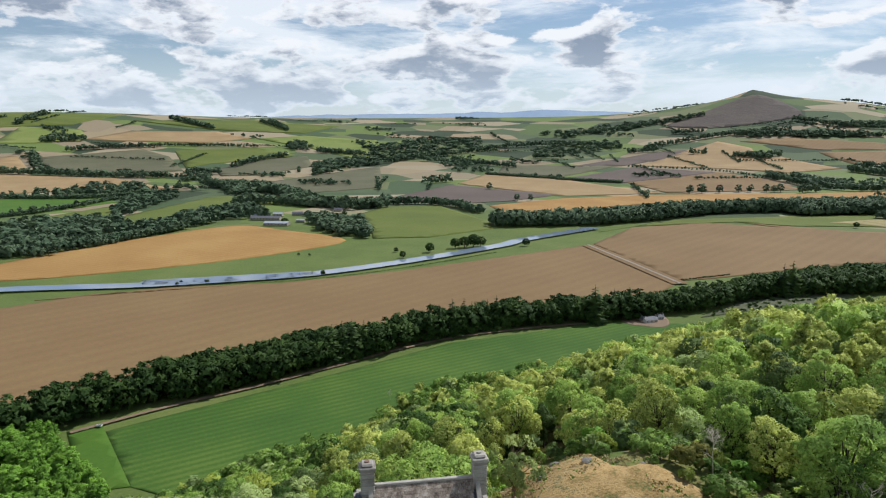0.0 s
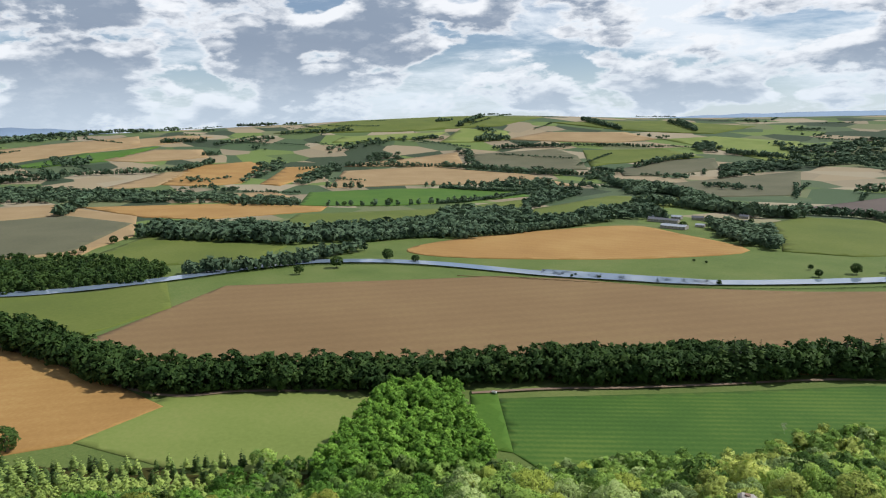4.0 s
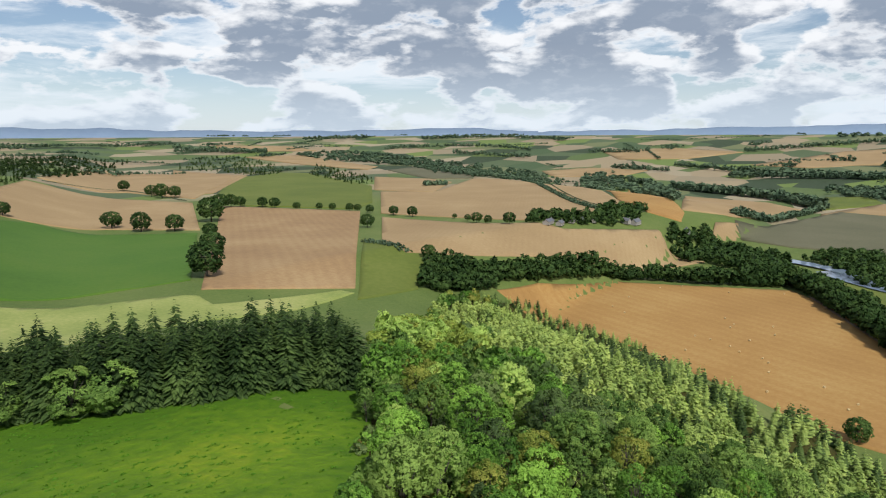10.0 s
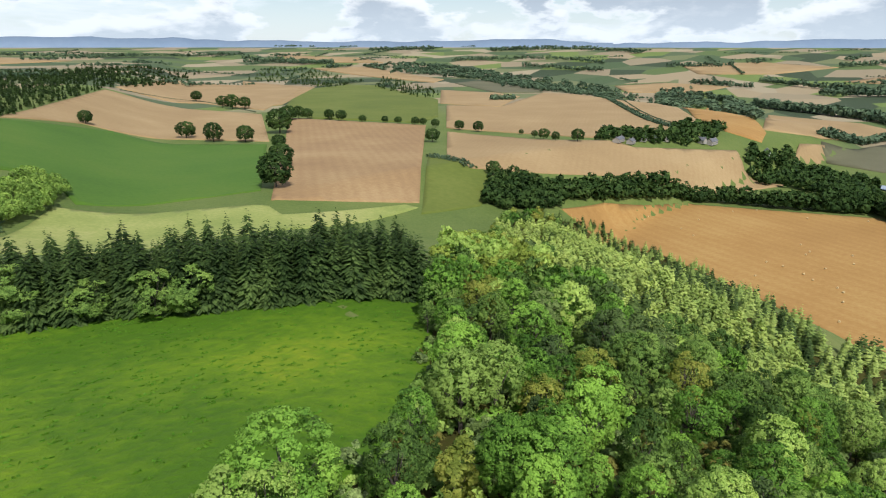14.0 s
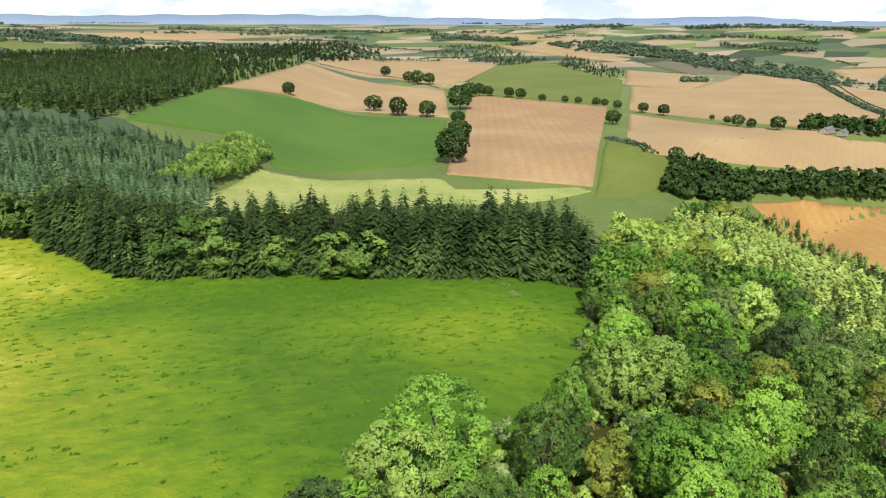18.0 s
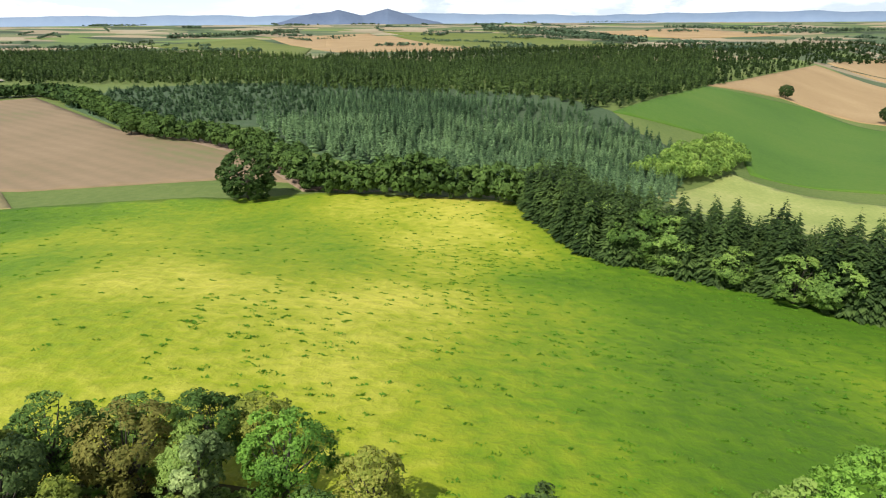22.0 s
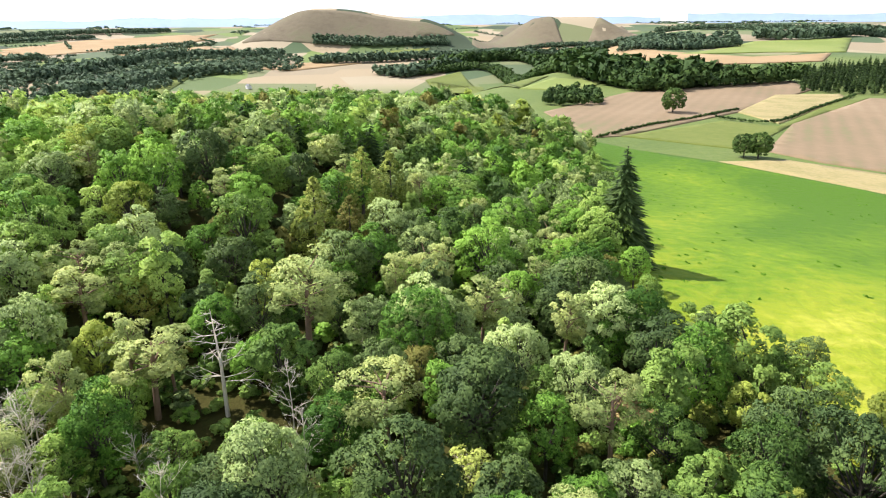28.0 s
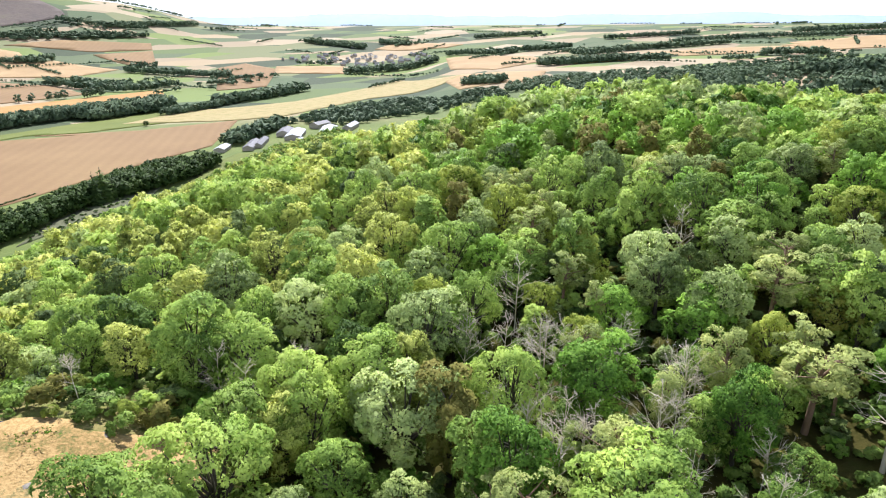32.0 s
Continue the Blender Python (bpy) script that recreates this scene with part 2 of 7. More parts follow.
GROUND = far_quilt()
FIELD = {
    # pasture tone mixes lusher grass with painted sun patches and cloud shade
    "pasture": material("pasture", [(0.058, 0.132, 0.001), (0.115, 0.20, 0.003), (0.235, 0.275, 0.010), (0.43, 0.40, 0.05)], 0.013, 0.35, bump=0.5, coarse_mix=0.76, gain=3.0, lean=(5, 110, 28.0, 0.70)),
    "floor": material("woodland_floor", [(0.028, 0.032, 0.007), (0.060, 0.054, 0.015), (0.046, 0.058, 0.012)], 0.2, 2.0, bump=0.6, spec=0.05),
    "green": material("young_crop", [(0.038, 0.092, 0.010), (0.057, 0.120, 0.014), (0.101, 0.160, 0.022)], 0.015, 0.5, rows=(6.0, 35, 0.4), bump=0.03),
    "deepgreen": material("lush_grass", [(0.048, 0.113, 0.009), (0.069, 0.143, 0.013), (0.098, 0.160, 0.019)], 0.01, 0.3, bump=0.03),
    "bright": material("bright_grass", [(0.14, 0.185, 0.035), (0.185, 0.225, 0.05), (0.24, 0.25, 0.072)], 0.01, 0.3, bump=0.03),
    "olive": material("olive_grass", [(0.085, 0.113, 0.018), (0.116, 0.143, 0.022), (0.157, 0.176, 0.036)], 0.008, 0.2, bump=0.03),
    "dull": material("dull_grass", [(0.092, 0.092, 0.049), (0.122, 0.116, 0.061), (0.153, 0.138, 0.080)], 0.008, 0.2, bump=0.03),
    "tan": material("pale_stubble", [(0.272, 0.180, 0.083), (0.326, 0.219, 0.103), (0.393, 0.276, 0.136)], 0.01, 0.3, rows=(7.0, 60, 0.09), bump=0.03),
    "orange": material("golden_stubble", [(0.288, 0.153, 0.044), (0.355, 0.197, 0.059), (0.423, 0.265, 0.088)], 0.01, 0.3, rows=(14.0, 20, 0.14), bump=0.03),
    "brown": material("ripe_field", [(0.184, 0.112, 0.046), (0.214, 0.132, 0.057), (0.246, 0.161, 0.068)], 0.006, 0.2, rows=(20.0, 20, 0.2), bump=0.03),
    "lilac": material("bare_soil", [(0.104, 0.076, 0.061), (0.122, 0.092, 0.073), (0.147, 0.111, 0.086)], 0.006, 0.2, rows=(12.0, 20, 0.2), bump=0.03),
    "drilled": material("drilled_stubble", [(0.25, 0.15, 0.07), (0.31, 0.195, 0.09), (0.385, 0.26, 0.125)], 0.012, 0.3, rows=(11.0, 34, 0.14), bump=0.03),
    "dry": material("dry_sunlit_grass", [(0.17, 0.22, 0.05), (0.27, 0.30, 0.08), (0.40, 0.375, 0.14)], 0.02, 0.4, bump=0.03),
    "sown": material("pale_bare_field", [(0.150, 0.157, 0.059), (0.207, 0.149, 0.081), (0.242, 0.170, 0.096), (0.273, 0.200, 0.115)], 0.011, 0.3, rows=(9.0, 120, 0.2), bump=0.03, coarse_mix=0.75),
    "straw": material("dry_verge", [(0.19, 0.175, 0.06), (0.34, 0.27, 0.12), (0.26, 0.22, 0.085), (0.16, 0.17, 0.045)], 0.05, 0.6, bump=0.3),
    "moor": material("hill_grass", [(0.115, 0.090, 0.054), (0.151, 0.122, 0.072), (0.137, 0.137, 0.065)], 0.006, 0.05, bump=0.3),
    "heather": material("heather_hill", [(0.065, 0.050, 0.043), (0.094, 0.072, 0.058), (0.108, 0.101, 0.050)], 0.006, 0.05, bump=0.3),
    "track": material("pale_track", [(0.259, 0.216, 0.166), (0.324, 0.281, 0.223)], 0.1, 0.8, bump=0.2),
    "earth": material("bare_earth", [(0.202, 0.137, 0.086), (0.259, 0.187, 0.122)], 0.1, 0.8, bump=0.2),
    "scrub": material("rough_scrub", [(0.071, 0.077, 0.041), (0.108, 0.117, 0.060), (0.054, 0.077, 0.025)], 0.05, 0.3, bump=0.4),
    "crag": material("dry_crag_grass", [(0.108, 0.117, 0.028), (0.299, 0.196, 0.071), (0.455, 0.304, 0.127), (0.179, 0.160, 0.061)], 0.3, 3.0, bump=0.9, gain=3.6),
    "slope": material("bramble_slope", [(0.09, 0.12, 0.022), (0.16, 0.17, 0.04), (0.24, 0.20, 0.07), (0.10, 0.15, 0.025)], 0.12, 1.6, bump=0.8, gain=3.2),
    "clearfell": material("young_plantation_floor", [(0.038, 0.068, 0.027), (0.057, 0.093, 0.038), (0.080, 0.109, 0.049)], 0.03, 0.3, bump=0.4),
}
LEAF = {
    "ash": material("ash_leaves", [(0.112, 0.201, 0.037), (0.306, 0.453, 0.092), (0.510, 0.644, 0.150)], 0.12, 1.5, 0.6, 0, 0.6, 0.34, island=0.24, coarse_mix=0.75, gain=3.2, leafy=4.6),
    "maple": material("maple_leaves", [(0.062, 0.143, 0.021), (0.176, 0.339, 0.047), (0.321, 0.524, 0.079)], 0.12, 1.5, 0.6, 0, 0.8, 0.28, island=0.24, coarse_mix=0.75, gain=3.0, leafy=4.6),
    "cypress": material("olive_cypress_sprays", [(0.119, 0.165, 0.028), (0.238, 0.297, 0.056), (0.391, 0.412, 0.084)], 0.3, 1.8, 0.65, 0, 0.4, 0.2, island=0.4, coarse_mix=0.6, gain=3.0, leafy=5.0),
    "oak": material("broad_leaves", [(0.055, 0.107, 0.023), (0.154, 0.259, 0.051), (0.296, 0.416, 0.090)], 0.12, 1.5, 0.6, 0, 0.9, 0.28, island=0.24, coarse_mix=0.75, gain=3.2, leafy=4.6),
    "yew": material("dark_evergreen_leaves", [(0.057, 0.096, 0.031), (0.105, 0.160, 0.045), (0.191, 0.265, 0.076)], 0.12, 1.5, 0.6, 0, 0.6, 0.22, island=0.4, coarse_mix=0.75, gain=3.0, leafy=4.6),
    "pine": material("pine_needles", [(0.251, 0.321, 0.103), (0.399, 0.468, 0.151), (0.603, 0.636, 0.217)], 0.12, 1.5, 0.65, 0, 0.4, 0.3, island=0.24, coarse_mix=0.75, gain=3.2, leafy=5.0),
    "pale": material("pale_strip_leaves", [(0.180, 0.228, 0.047), (0.464, 0.525, 0.123), (0.682, 0.720, 0.189)], 0.15, 1.5, 0.6, 0, 0.5, 0.32, island=0.6, coarse_mix=0.7, gain=3.0, leafy=4.4),
    "gold": material("yellowing_leaves", [(0.16, 0.21, 0.035), (0.28, 0.32, 0.055), (0.42, 0.41, 0.085)], 0.12, 1.5, 0.6, 0, 0.5, 0.34, island=0.5, coarse_mix=0.75, gain=3.2, leafy=4.6),
    "rust": material("browning_foliage", [(0.133, 0.142, 0.031), (0.229, 0.209, 0.049), (0.221, 0.236, 0.055)], 0.3, 2.0, 0.7, 0, 0.4, 0.24, island=0.5, leafy=4.6),
    "grey": material("grey_green_leaves", [(0.122, 0.181, 0.059), (0.354, 0.454, 0.154), (0.589, 0.687, 0.260)], 0.15, 1.5, 0.6, 0, 0.6, 0.3, island=0.24, coarse_mix=0.7, gain=3.0, leafy=4.6),
    "lime": material("yellow_green_leaves", [(0.207, 0.270, 0.044), (0.339, 0.419, 0.072), (0.499, 0.558, 0.110)], 0.15, 1.5, 0.6, 0, 0.5, 0.34, island=0.24, coarse_mix=0.7, gain=3.0, leafy=4.6),
    "straw": material("dry_grass_blades", [(0.28, 0.2, 0.09), (0.42, 0.32, 0.16), (0.5, 0.4, 0.22)], 0.3, 2.0, 0.8, 0, 0, 0.2, island=0.6),
    "spruce": material("spruce_needles", [(0.016, 0.034, 0.008), (0.052, 0.089, 0.022), (0.115, 0.173, 0.042)], 0.1, 1.5, 0.65, 0, 0.5, 0.12, island=0.5, coarse_mix=0.75, gain=3.2),
    "larch": material("pale_plantation_needles", [(0.198, 0.286, 0.072), (0.319, 0.418, 0.101), (0.473, 0.561, 0.144)], 0.06, 1.5, 0.65, 0, 0.5, 0.24, island=0.5, coarse_mix=0.75, gain=3.2),
    "bluespruce": material("blue_green_needles", [(0.034, 0.072, 0.028), (0.098, 0.168, 0.071), (0.194, 0.303, 0.121)], 0.05, 1.5, 0.65, 0, 0.5, 0.14, island=0.5, coarse_mix=0.75, gain=3.2),
    "belt": material("dark_belt_leaves", [(0.024, 0.052, 0.013), (0.045, 0.083, 0.02), (0.078, 0.128, 0.03)], 0.06, 1.0, 0.65, 0, 0.3, 0.15, island=0.5, coarse_mix=0.75, gain=3.2),
    "tuft": material("tussock_blades", [(0.075, 0.19, 0.016), (0.11, 0.25, 0.022), (0.15, 0.29, 0.03)], 0.3, 2.0, 0.7, 0, 0, 0.4, island=0.5),
    "hedge": material("hedgerow_leaves", [(0.045, 0.084, 0.020), (0.079, 0.137, 0.030), (0.126, 0.200, 0.045)], 0.1, 1.2, 0.65, 0, 0.4, 0.2, island=0.5, coarse_mix=0.75, gain=3.2),
    # leaves of far woods, lightened and blued by painted air haze
    "far": material("hazed_distant_leaves", [(0.058, 0.098, 0.054), (0.098, 0.146, 0.081), (0.143, 0.202, 0.108)], 0.03, 0.5, 0.7, 0, 0.3, 0.15, island=0.5, coarse_mix=0.75, gain=3.2),
}
BARK = material("bark", [(0.05, 0.042, 0.032), (0.10, 0.085, 0.065)], 1.0, 8.0)
PINEBARK = material("orange_pine_bark", [(0.2, 0.12, 0.075), (0.3, 0.2, 0.14)], 1.0, 8.0)
DEADWOOD = material("bleached_deadwood", [(0.540, 0.470, 0.370), (0.734, 0.650, 0.516)], 2.0, 10.0)
STONE = material("grey_masonry", [(0.260, 0.233, 0.198), (0.390, 0.353, 0.300), (0.520, 0.473, 0.402)], 0.8, 6.0, random_tone=0.5)
SLATE = material("stone_slate", [(0.109, 0.081, 0.061), (0.217, 0.168, 0.128), (0.334, 0.266, 0.209), (0.522, 0.448, 0.365)], 1.2, 9.0, random_tone=0.5, gain=3.2)
LEAD = material("dark_lead", [(0.06, 0.065, 0.075), (0.1, 0.105, 0.12)], 1.0, 8.0, rough=0.5)
ROCK = material("lichened_rock", [(0.13, 0.115, 0.10), (0.21, 0.19, 0.165), (0.3, 0.27, 0.23)], 0.8, 5.0, bump=0.6)
WHITEWALL = material("whitewashed_wall", [(0.6, 0.58, 0.54), (0.75, 0.73, 0.69)], 0.3, 3.0)
GREYWALL = material("rubble_wall", [(0.28, 0.25, 0.21), (0.38, 0.35, 0.3)], 0.5, 3.0)
ROOFGREY = material("grey_sheet_roof", [(0.32, 0.34, 0.36), (0.45, 0.47, 0.5)], 0.1, 2.0, rough=0.5)
ROOFDARK = material("slate_roof", [(0.11, 0.11, 0.12), (0.17, 0.17, 0.18)], 0.3, 3.0, rough=0.6)
STRAWBALE = material("straw_bale", [(0.5, 0.37, 0.18), (0.62, 0.48, 0.26)], 0.5, 6.0)
# blue of the far hills is air haze painted into the base colour
BLUEPEAK = material("haze_blue_peak", [(0.11, 0.15, 0.23), (0.16, 0.21, 0.29)], 0.004, 0.03, bump=0)
BLUEHILL = material("haze_blue_hill", [(0.22, 0.30, 0.41), (0.28, 0.36, 0.46)], 0.002, 0.02, bump=0)
water = bpy.data.materials.new("river_water")
water.use_nodes = True
wb = water.node_tree.nodes["Principled BSDF"]
# part of the water's sky glare is painted into this pale base
wb.inputs["Base Color"].default_value = (0.2, 0.25, 0.31, 1)
wb.inputs["Roughness"].default_value = 0.04
wt, wbp = water.node_tree.nodes.new("ShaderNodeTexNoise"), water.node_tree.nodes.new("ShaderNodeBump")
wt.inputs["Scale"].default_value = 0.4
wbp.inputs["Strength"].default_value, wbp.inputs["Distance"].default_value = 0.01, 0.2
water.node_tree.links.new(wt.outputs[0], wbp.inputs["Height"])
water.node_tree.links.new(wbp.outputs[0], wb.inputs["Normal"])


# ---- the lie of the land ----
def ease(x, a, b):
    t = np.clip((x - a) / (b - a), 0, 1)
    return t * t * (3 - 2 * t)


def knoll(x, y, cx, cy, s):
    return np.exp(-((x - cx) ** 2 + (y - cy) ** 2) / (2 * s * s))


def land(x, y):
    """Height of the ground: flood plain at 0, the crag and its plateau, and the hills that close the view."""
    r = np.hypot(x, y)
    a, b = 0.45 * x + 0.89 * y, -0.89 * x + 0.45 * y
    foot = -325 + 410 * ease(-a, 400, 1200) - 900 * ease(a, 450, 1000)
    top = 122 - 52 * ease(a, 160, 430) * ease(-b, -260, -40) - 16 * ease(a, 430, 1000) - 72 * ease(-a, 180, 480)
    top = top + 16 * ease(-a, -150, -20) * ease(a, -330, -180) * ease(b, -80, 10) * (1 - ease(b, 80, 260))
    top = top + 17 * ease(-a, 40, 110) * ease(a, -340, -200) * ease(b, -20, 120) * (1 - ease(b, 260, 360))
    steep = ease(b - foot, 0, 285)
    spur = 0.35 * ease(b - foot, 0, 90) + 0.65 * np.clip((b - foot) / 300, 0, 1)
    hill = top * (steep + (spur - steep) * ease(a, 60, 200))
    far = ease(r, 1500, 4800)
    z = hill * (1 - far) + (166 + 80 * ease(-b, 900, 1500) * (1 - ease(a, 0, 2600))) * far ** 1.6
    z = z + 45 * knoll(x, y, -53, -4350, 520) + 95 * np.exp(-np.hypot(x + 53, y + 4350) / 230) + 40 * knoll(x, y, -480, -4300, 520) + 45 * knoll(x, y, 3500, -2500, 620)
    west = ease(-x, 600, 1500) * ease(y, -1150, -750) * (1 - ease(y, 950, 1350))
    z = z + west * 40 * ease(r, 1300, 2200) * (1 - ease(r, 2750, 3300))
    west = west * ease(r, 2230, 2520) * (1 - ease(r, 2560, 2900))
    z = z + west * 138 * ease(y, -720, -330) * (1 - 0.26 * ease(y, -300, 30)) * (1 - ease(y, 20, 320))
    z = z + west * 102 * ease(y, 270, 480) * (1 - ease(y, 640, 830))
    z = z - 5 * knoll(x, y, -185, -85, 32) + 4 * knoll(x, y, -125, -160, 24)
    z = z + 14 * knoll(x, y, 10, -72, 15) + 8 * knoll(x, y, 22, -42, 14)
    return z


def height(x, y):
    return float(land(np.array([float(x)]), np.array([float(y)]))[0])


def from_arrays(name, verts, faces, mat, smooth=False, normals=None):
    """A mesh object from an (n, 3) array and an (m, 3 or 4) array of corners."""
    me = bpy.data.meshes.new(name)
    verts, faces = np.asarray(verts, np.float32), np.asarray(faces, np.int32)
    k = faces.shape[1]
    me.vertices.add(len(verts))
    me.vertices.foreach_set("co", verts.ravel())
    me.loops.add(faces.size)
    me.loops.foreach_set("vertex_index", faces.ravel())
    me.polygons.add(len(faces))
    me.polygons.foreach_set("loop_start", np.arange(0, faces.size, k, dtype=np.int32))
    me.polygons.foreach_set("use_smooth", np.full(len(faces), smooth, dtype=bool))
    me.update(calc_edges=True)
    if normals is not None:
        soft_ = me.attributes.new("custom_normal", "FLOAT_VECTOR", "POINT")
        soft_.data.foreach_set("vector", np.asarray(normals, np.float32).ravel())
    me.materials.append(mat)
    return me


def part(name, bm, mat, parent, label=""):
    """A bmesh, or a ready mesh, as one mesh object under a thing or a part."""
    if isinstance(bm, bmesh.types.BMesh):
        me = bpy.data.meshes.new(name)
        bm.to_mesh(me)
        bm.free()
        me.materials.append(mat)
    else:
        me = bm
    ob = new(name, me)
    ob.parent = parent
    return tagged(ob, label)


# ground: rings that widen with distance, one sheet to the horizon
radii = np.concatenate([[0.0], np.geomspace(8, 4930, 300)])
turns = np.linspace(0, 2 * math.pi, 541)[:-1]
gx, gy = np.outer(radii[1:], np.sin(turns)).ravel(), np.outer(radii[1:], np.cos(turns)).ravel()
gv = np.stack([np.append(gx, 0), np.append(gy, 0), land(np.append(gx, 0.0), np.append(gy, 0.0))], 1)
gv[:, 2] -= 0.10 + 0.0006 * np.hypot(gv[:, 0], gv[:, 1])
nr, nt_ = len(radii) - 1, len(turns)
i, j = np.meshgrid(np.arange(nr - 1), np.arange(nt_), indexing="ij")
quads = np.stack([i * nt_ + j, (i + 1) * nt_ + j, (i + 1) * nt_ + (j + 1) % nt_, i * nt_ + (j + 1) % nt_], -1).reshape(-1, 4)[:, ::-1]
gm = from_arrays("ground", gv, quads, GROUND, True)
tagged(new("ground", gm), "rolling green meadow land round a wooded crag", "ground", kind="structure")


def smooth_line(pts, closed=False, n=6):
    """Rounds a coarse line."""
    P = [np.array(p, float) for p in pts]
    out_ = []
    m = len(P)
    for k in range(m if closed else m - 1):
        p0 = P[(k - 1) % m] if closed or k else P[0]
        p1, p2 = P[k], P[(k + 1) % m]
        p3 = P[(k + 2) % m] if closed or k + 2 < m else P[-1]
        for s in np.linspace(0, 1, n, endpoint=False):
            out_.append(0.5 * (2 * p1 + (p2 - p0) * s + (2 * p0 - 5 * p1 + 4 * p2 - p3) * s * s + (3 * p1 - p0 - 3 * p2 + p3) * s ** 3))
    if not closed:
        out_.append(P[-1])
    return np.array(out_)


LIFT = [0]


def field(kind, label, pts, rounded=False):
    """A field laid on the land, with its own outline."""
    P = smooth_line(pts, True, 4) if rounded else np.array(pts, float)
    bm = bmesh.new()
    vs = [bm.verts.new((x, y, 0)) for x, y in P]
    es = [bm.edges.new((vs[k], vs[(k + 1) % len(vs)])) for k in range(len(vs))]
    bmesh.ops.triangle_fill(bm, edges=es, use_beauty=True)
    d = np.hypot(P[:, 0], P[:, 1]).min()
    step = max(8.0, d / 48)
    for axis in (0, 1):
        lo, hi = P[:, axis].min(), P[:, axis].max()
        c = math.ceil(lo / step) * step
        while c < hi:
            co, no = [0, 0, 0], [0, 0, 0]
            co[axis], no[axis] = c, 1
            bmesh.ops.bisect_plane(bm, geom=bm.verts[:] + bm.edges[:] + bm.faces[:], plane_co=co, plane_no=no)
            c += step
    X, Y = np.array([v.co.x for v in bm.verts]), np.array([v.co.y for v in bm.verts])
    LIFT[0] += 1
    Z = land(X, Y) + 0.06 + 0.0035 * LIFT[0] * min(1.0, d / 900)
    for v, z in zip(bm.verts, Z):
        v.co.z = z
    rim = bmesh.ops.extrude_edge_only(bm, edges=[e for e in bm.edges if e.is_boundary])["geom"]
    for v in rim:          # turf edge that meets the ground
        if isinstance(v, bmesh.types.BMVert):
            v.co.z -= 0.5 + 0.001 * d
    bmesh.ops.recalc_face_normals(bm, faces=bm.faces[:])
    if sum(f.normal.z * f.calc_area() for f in bm.faces) < 0:
        bmesh.ops.reverse_faces(bm, faces=bm.faces[:])
    me = bpy.data.meshes.new("field")
    bm.to_mesh(me)
    bm.free()
    me.materials.append(FIELD[kind])
    me.polygons.foreach_set("use_smooth", np.ones(len(me.polygons), dtype=bool))
    return tagged(new("field", me), label, "field", kind="structure")


def ribbon(name, label, category, pts, width, mat, lift=0.3, rounded=True):
    """A road, river or verge: a strip that follows the land."""
    P = smooth_line(pts, False, 8) if rounded else np.array(pts, float)
    w = np.broadcast_to(np.interp(np.linspace(0, 1, len(P)), np.linspace(0, 1, len(np.atleast_1d(width))), np.atleast_1d(width)), (len(P),))
    d = np.gradient(P, axis=0)
    d /= np.linalg.norm(d, axis=1)[:, None] + 1e-9
    nrm = np.stack([-d[:, 1], d[:, 0]], 1)
    L, R = P + nrm * w[:, None] / 2, P - nrm * w[:, None] / 2
    V = np.concatenate([L, R])
    Z = land(V[:, 0], V[:, 1]) + lift + 0.0006 * np.hypot(V[:, 0], V[:, 1])
    k = len(P)
    F_ = [[a, a + k, a + k + 1, a + 1] for a in range(k - 1)]
    return tagged(new(name, from_arrays(name, np.column_stack([V, Z]), F_, mat, True)), label, category, kind="structure")


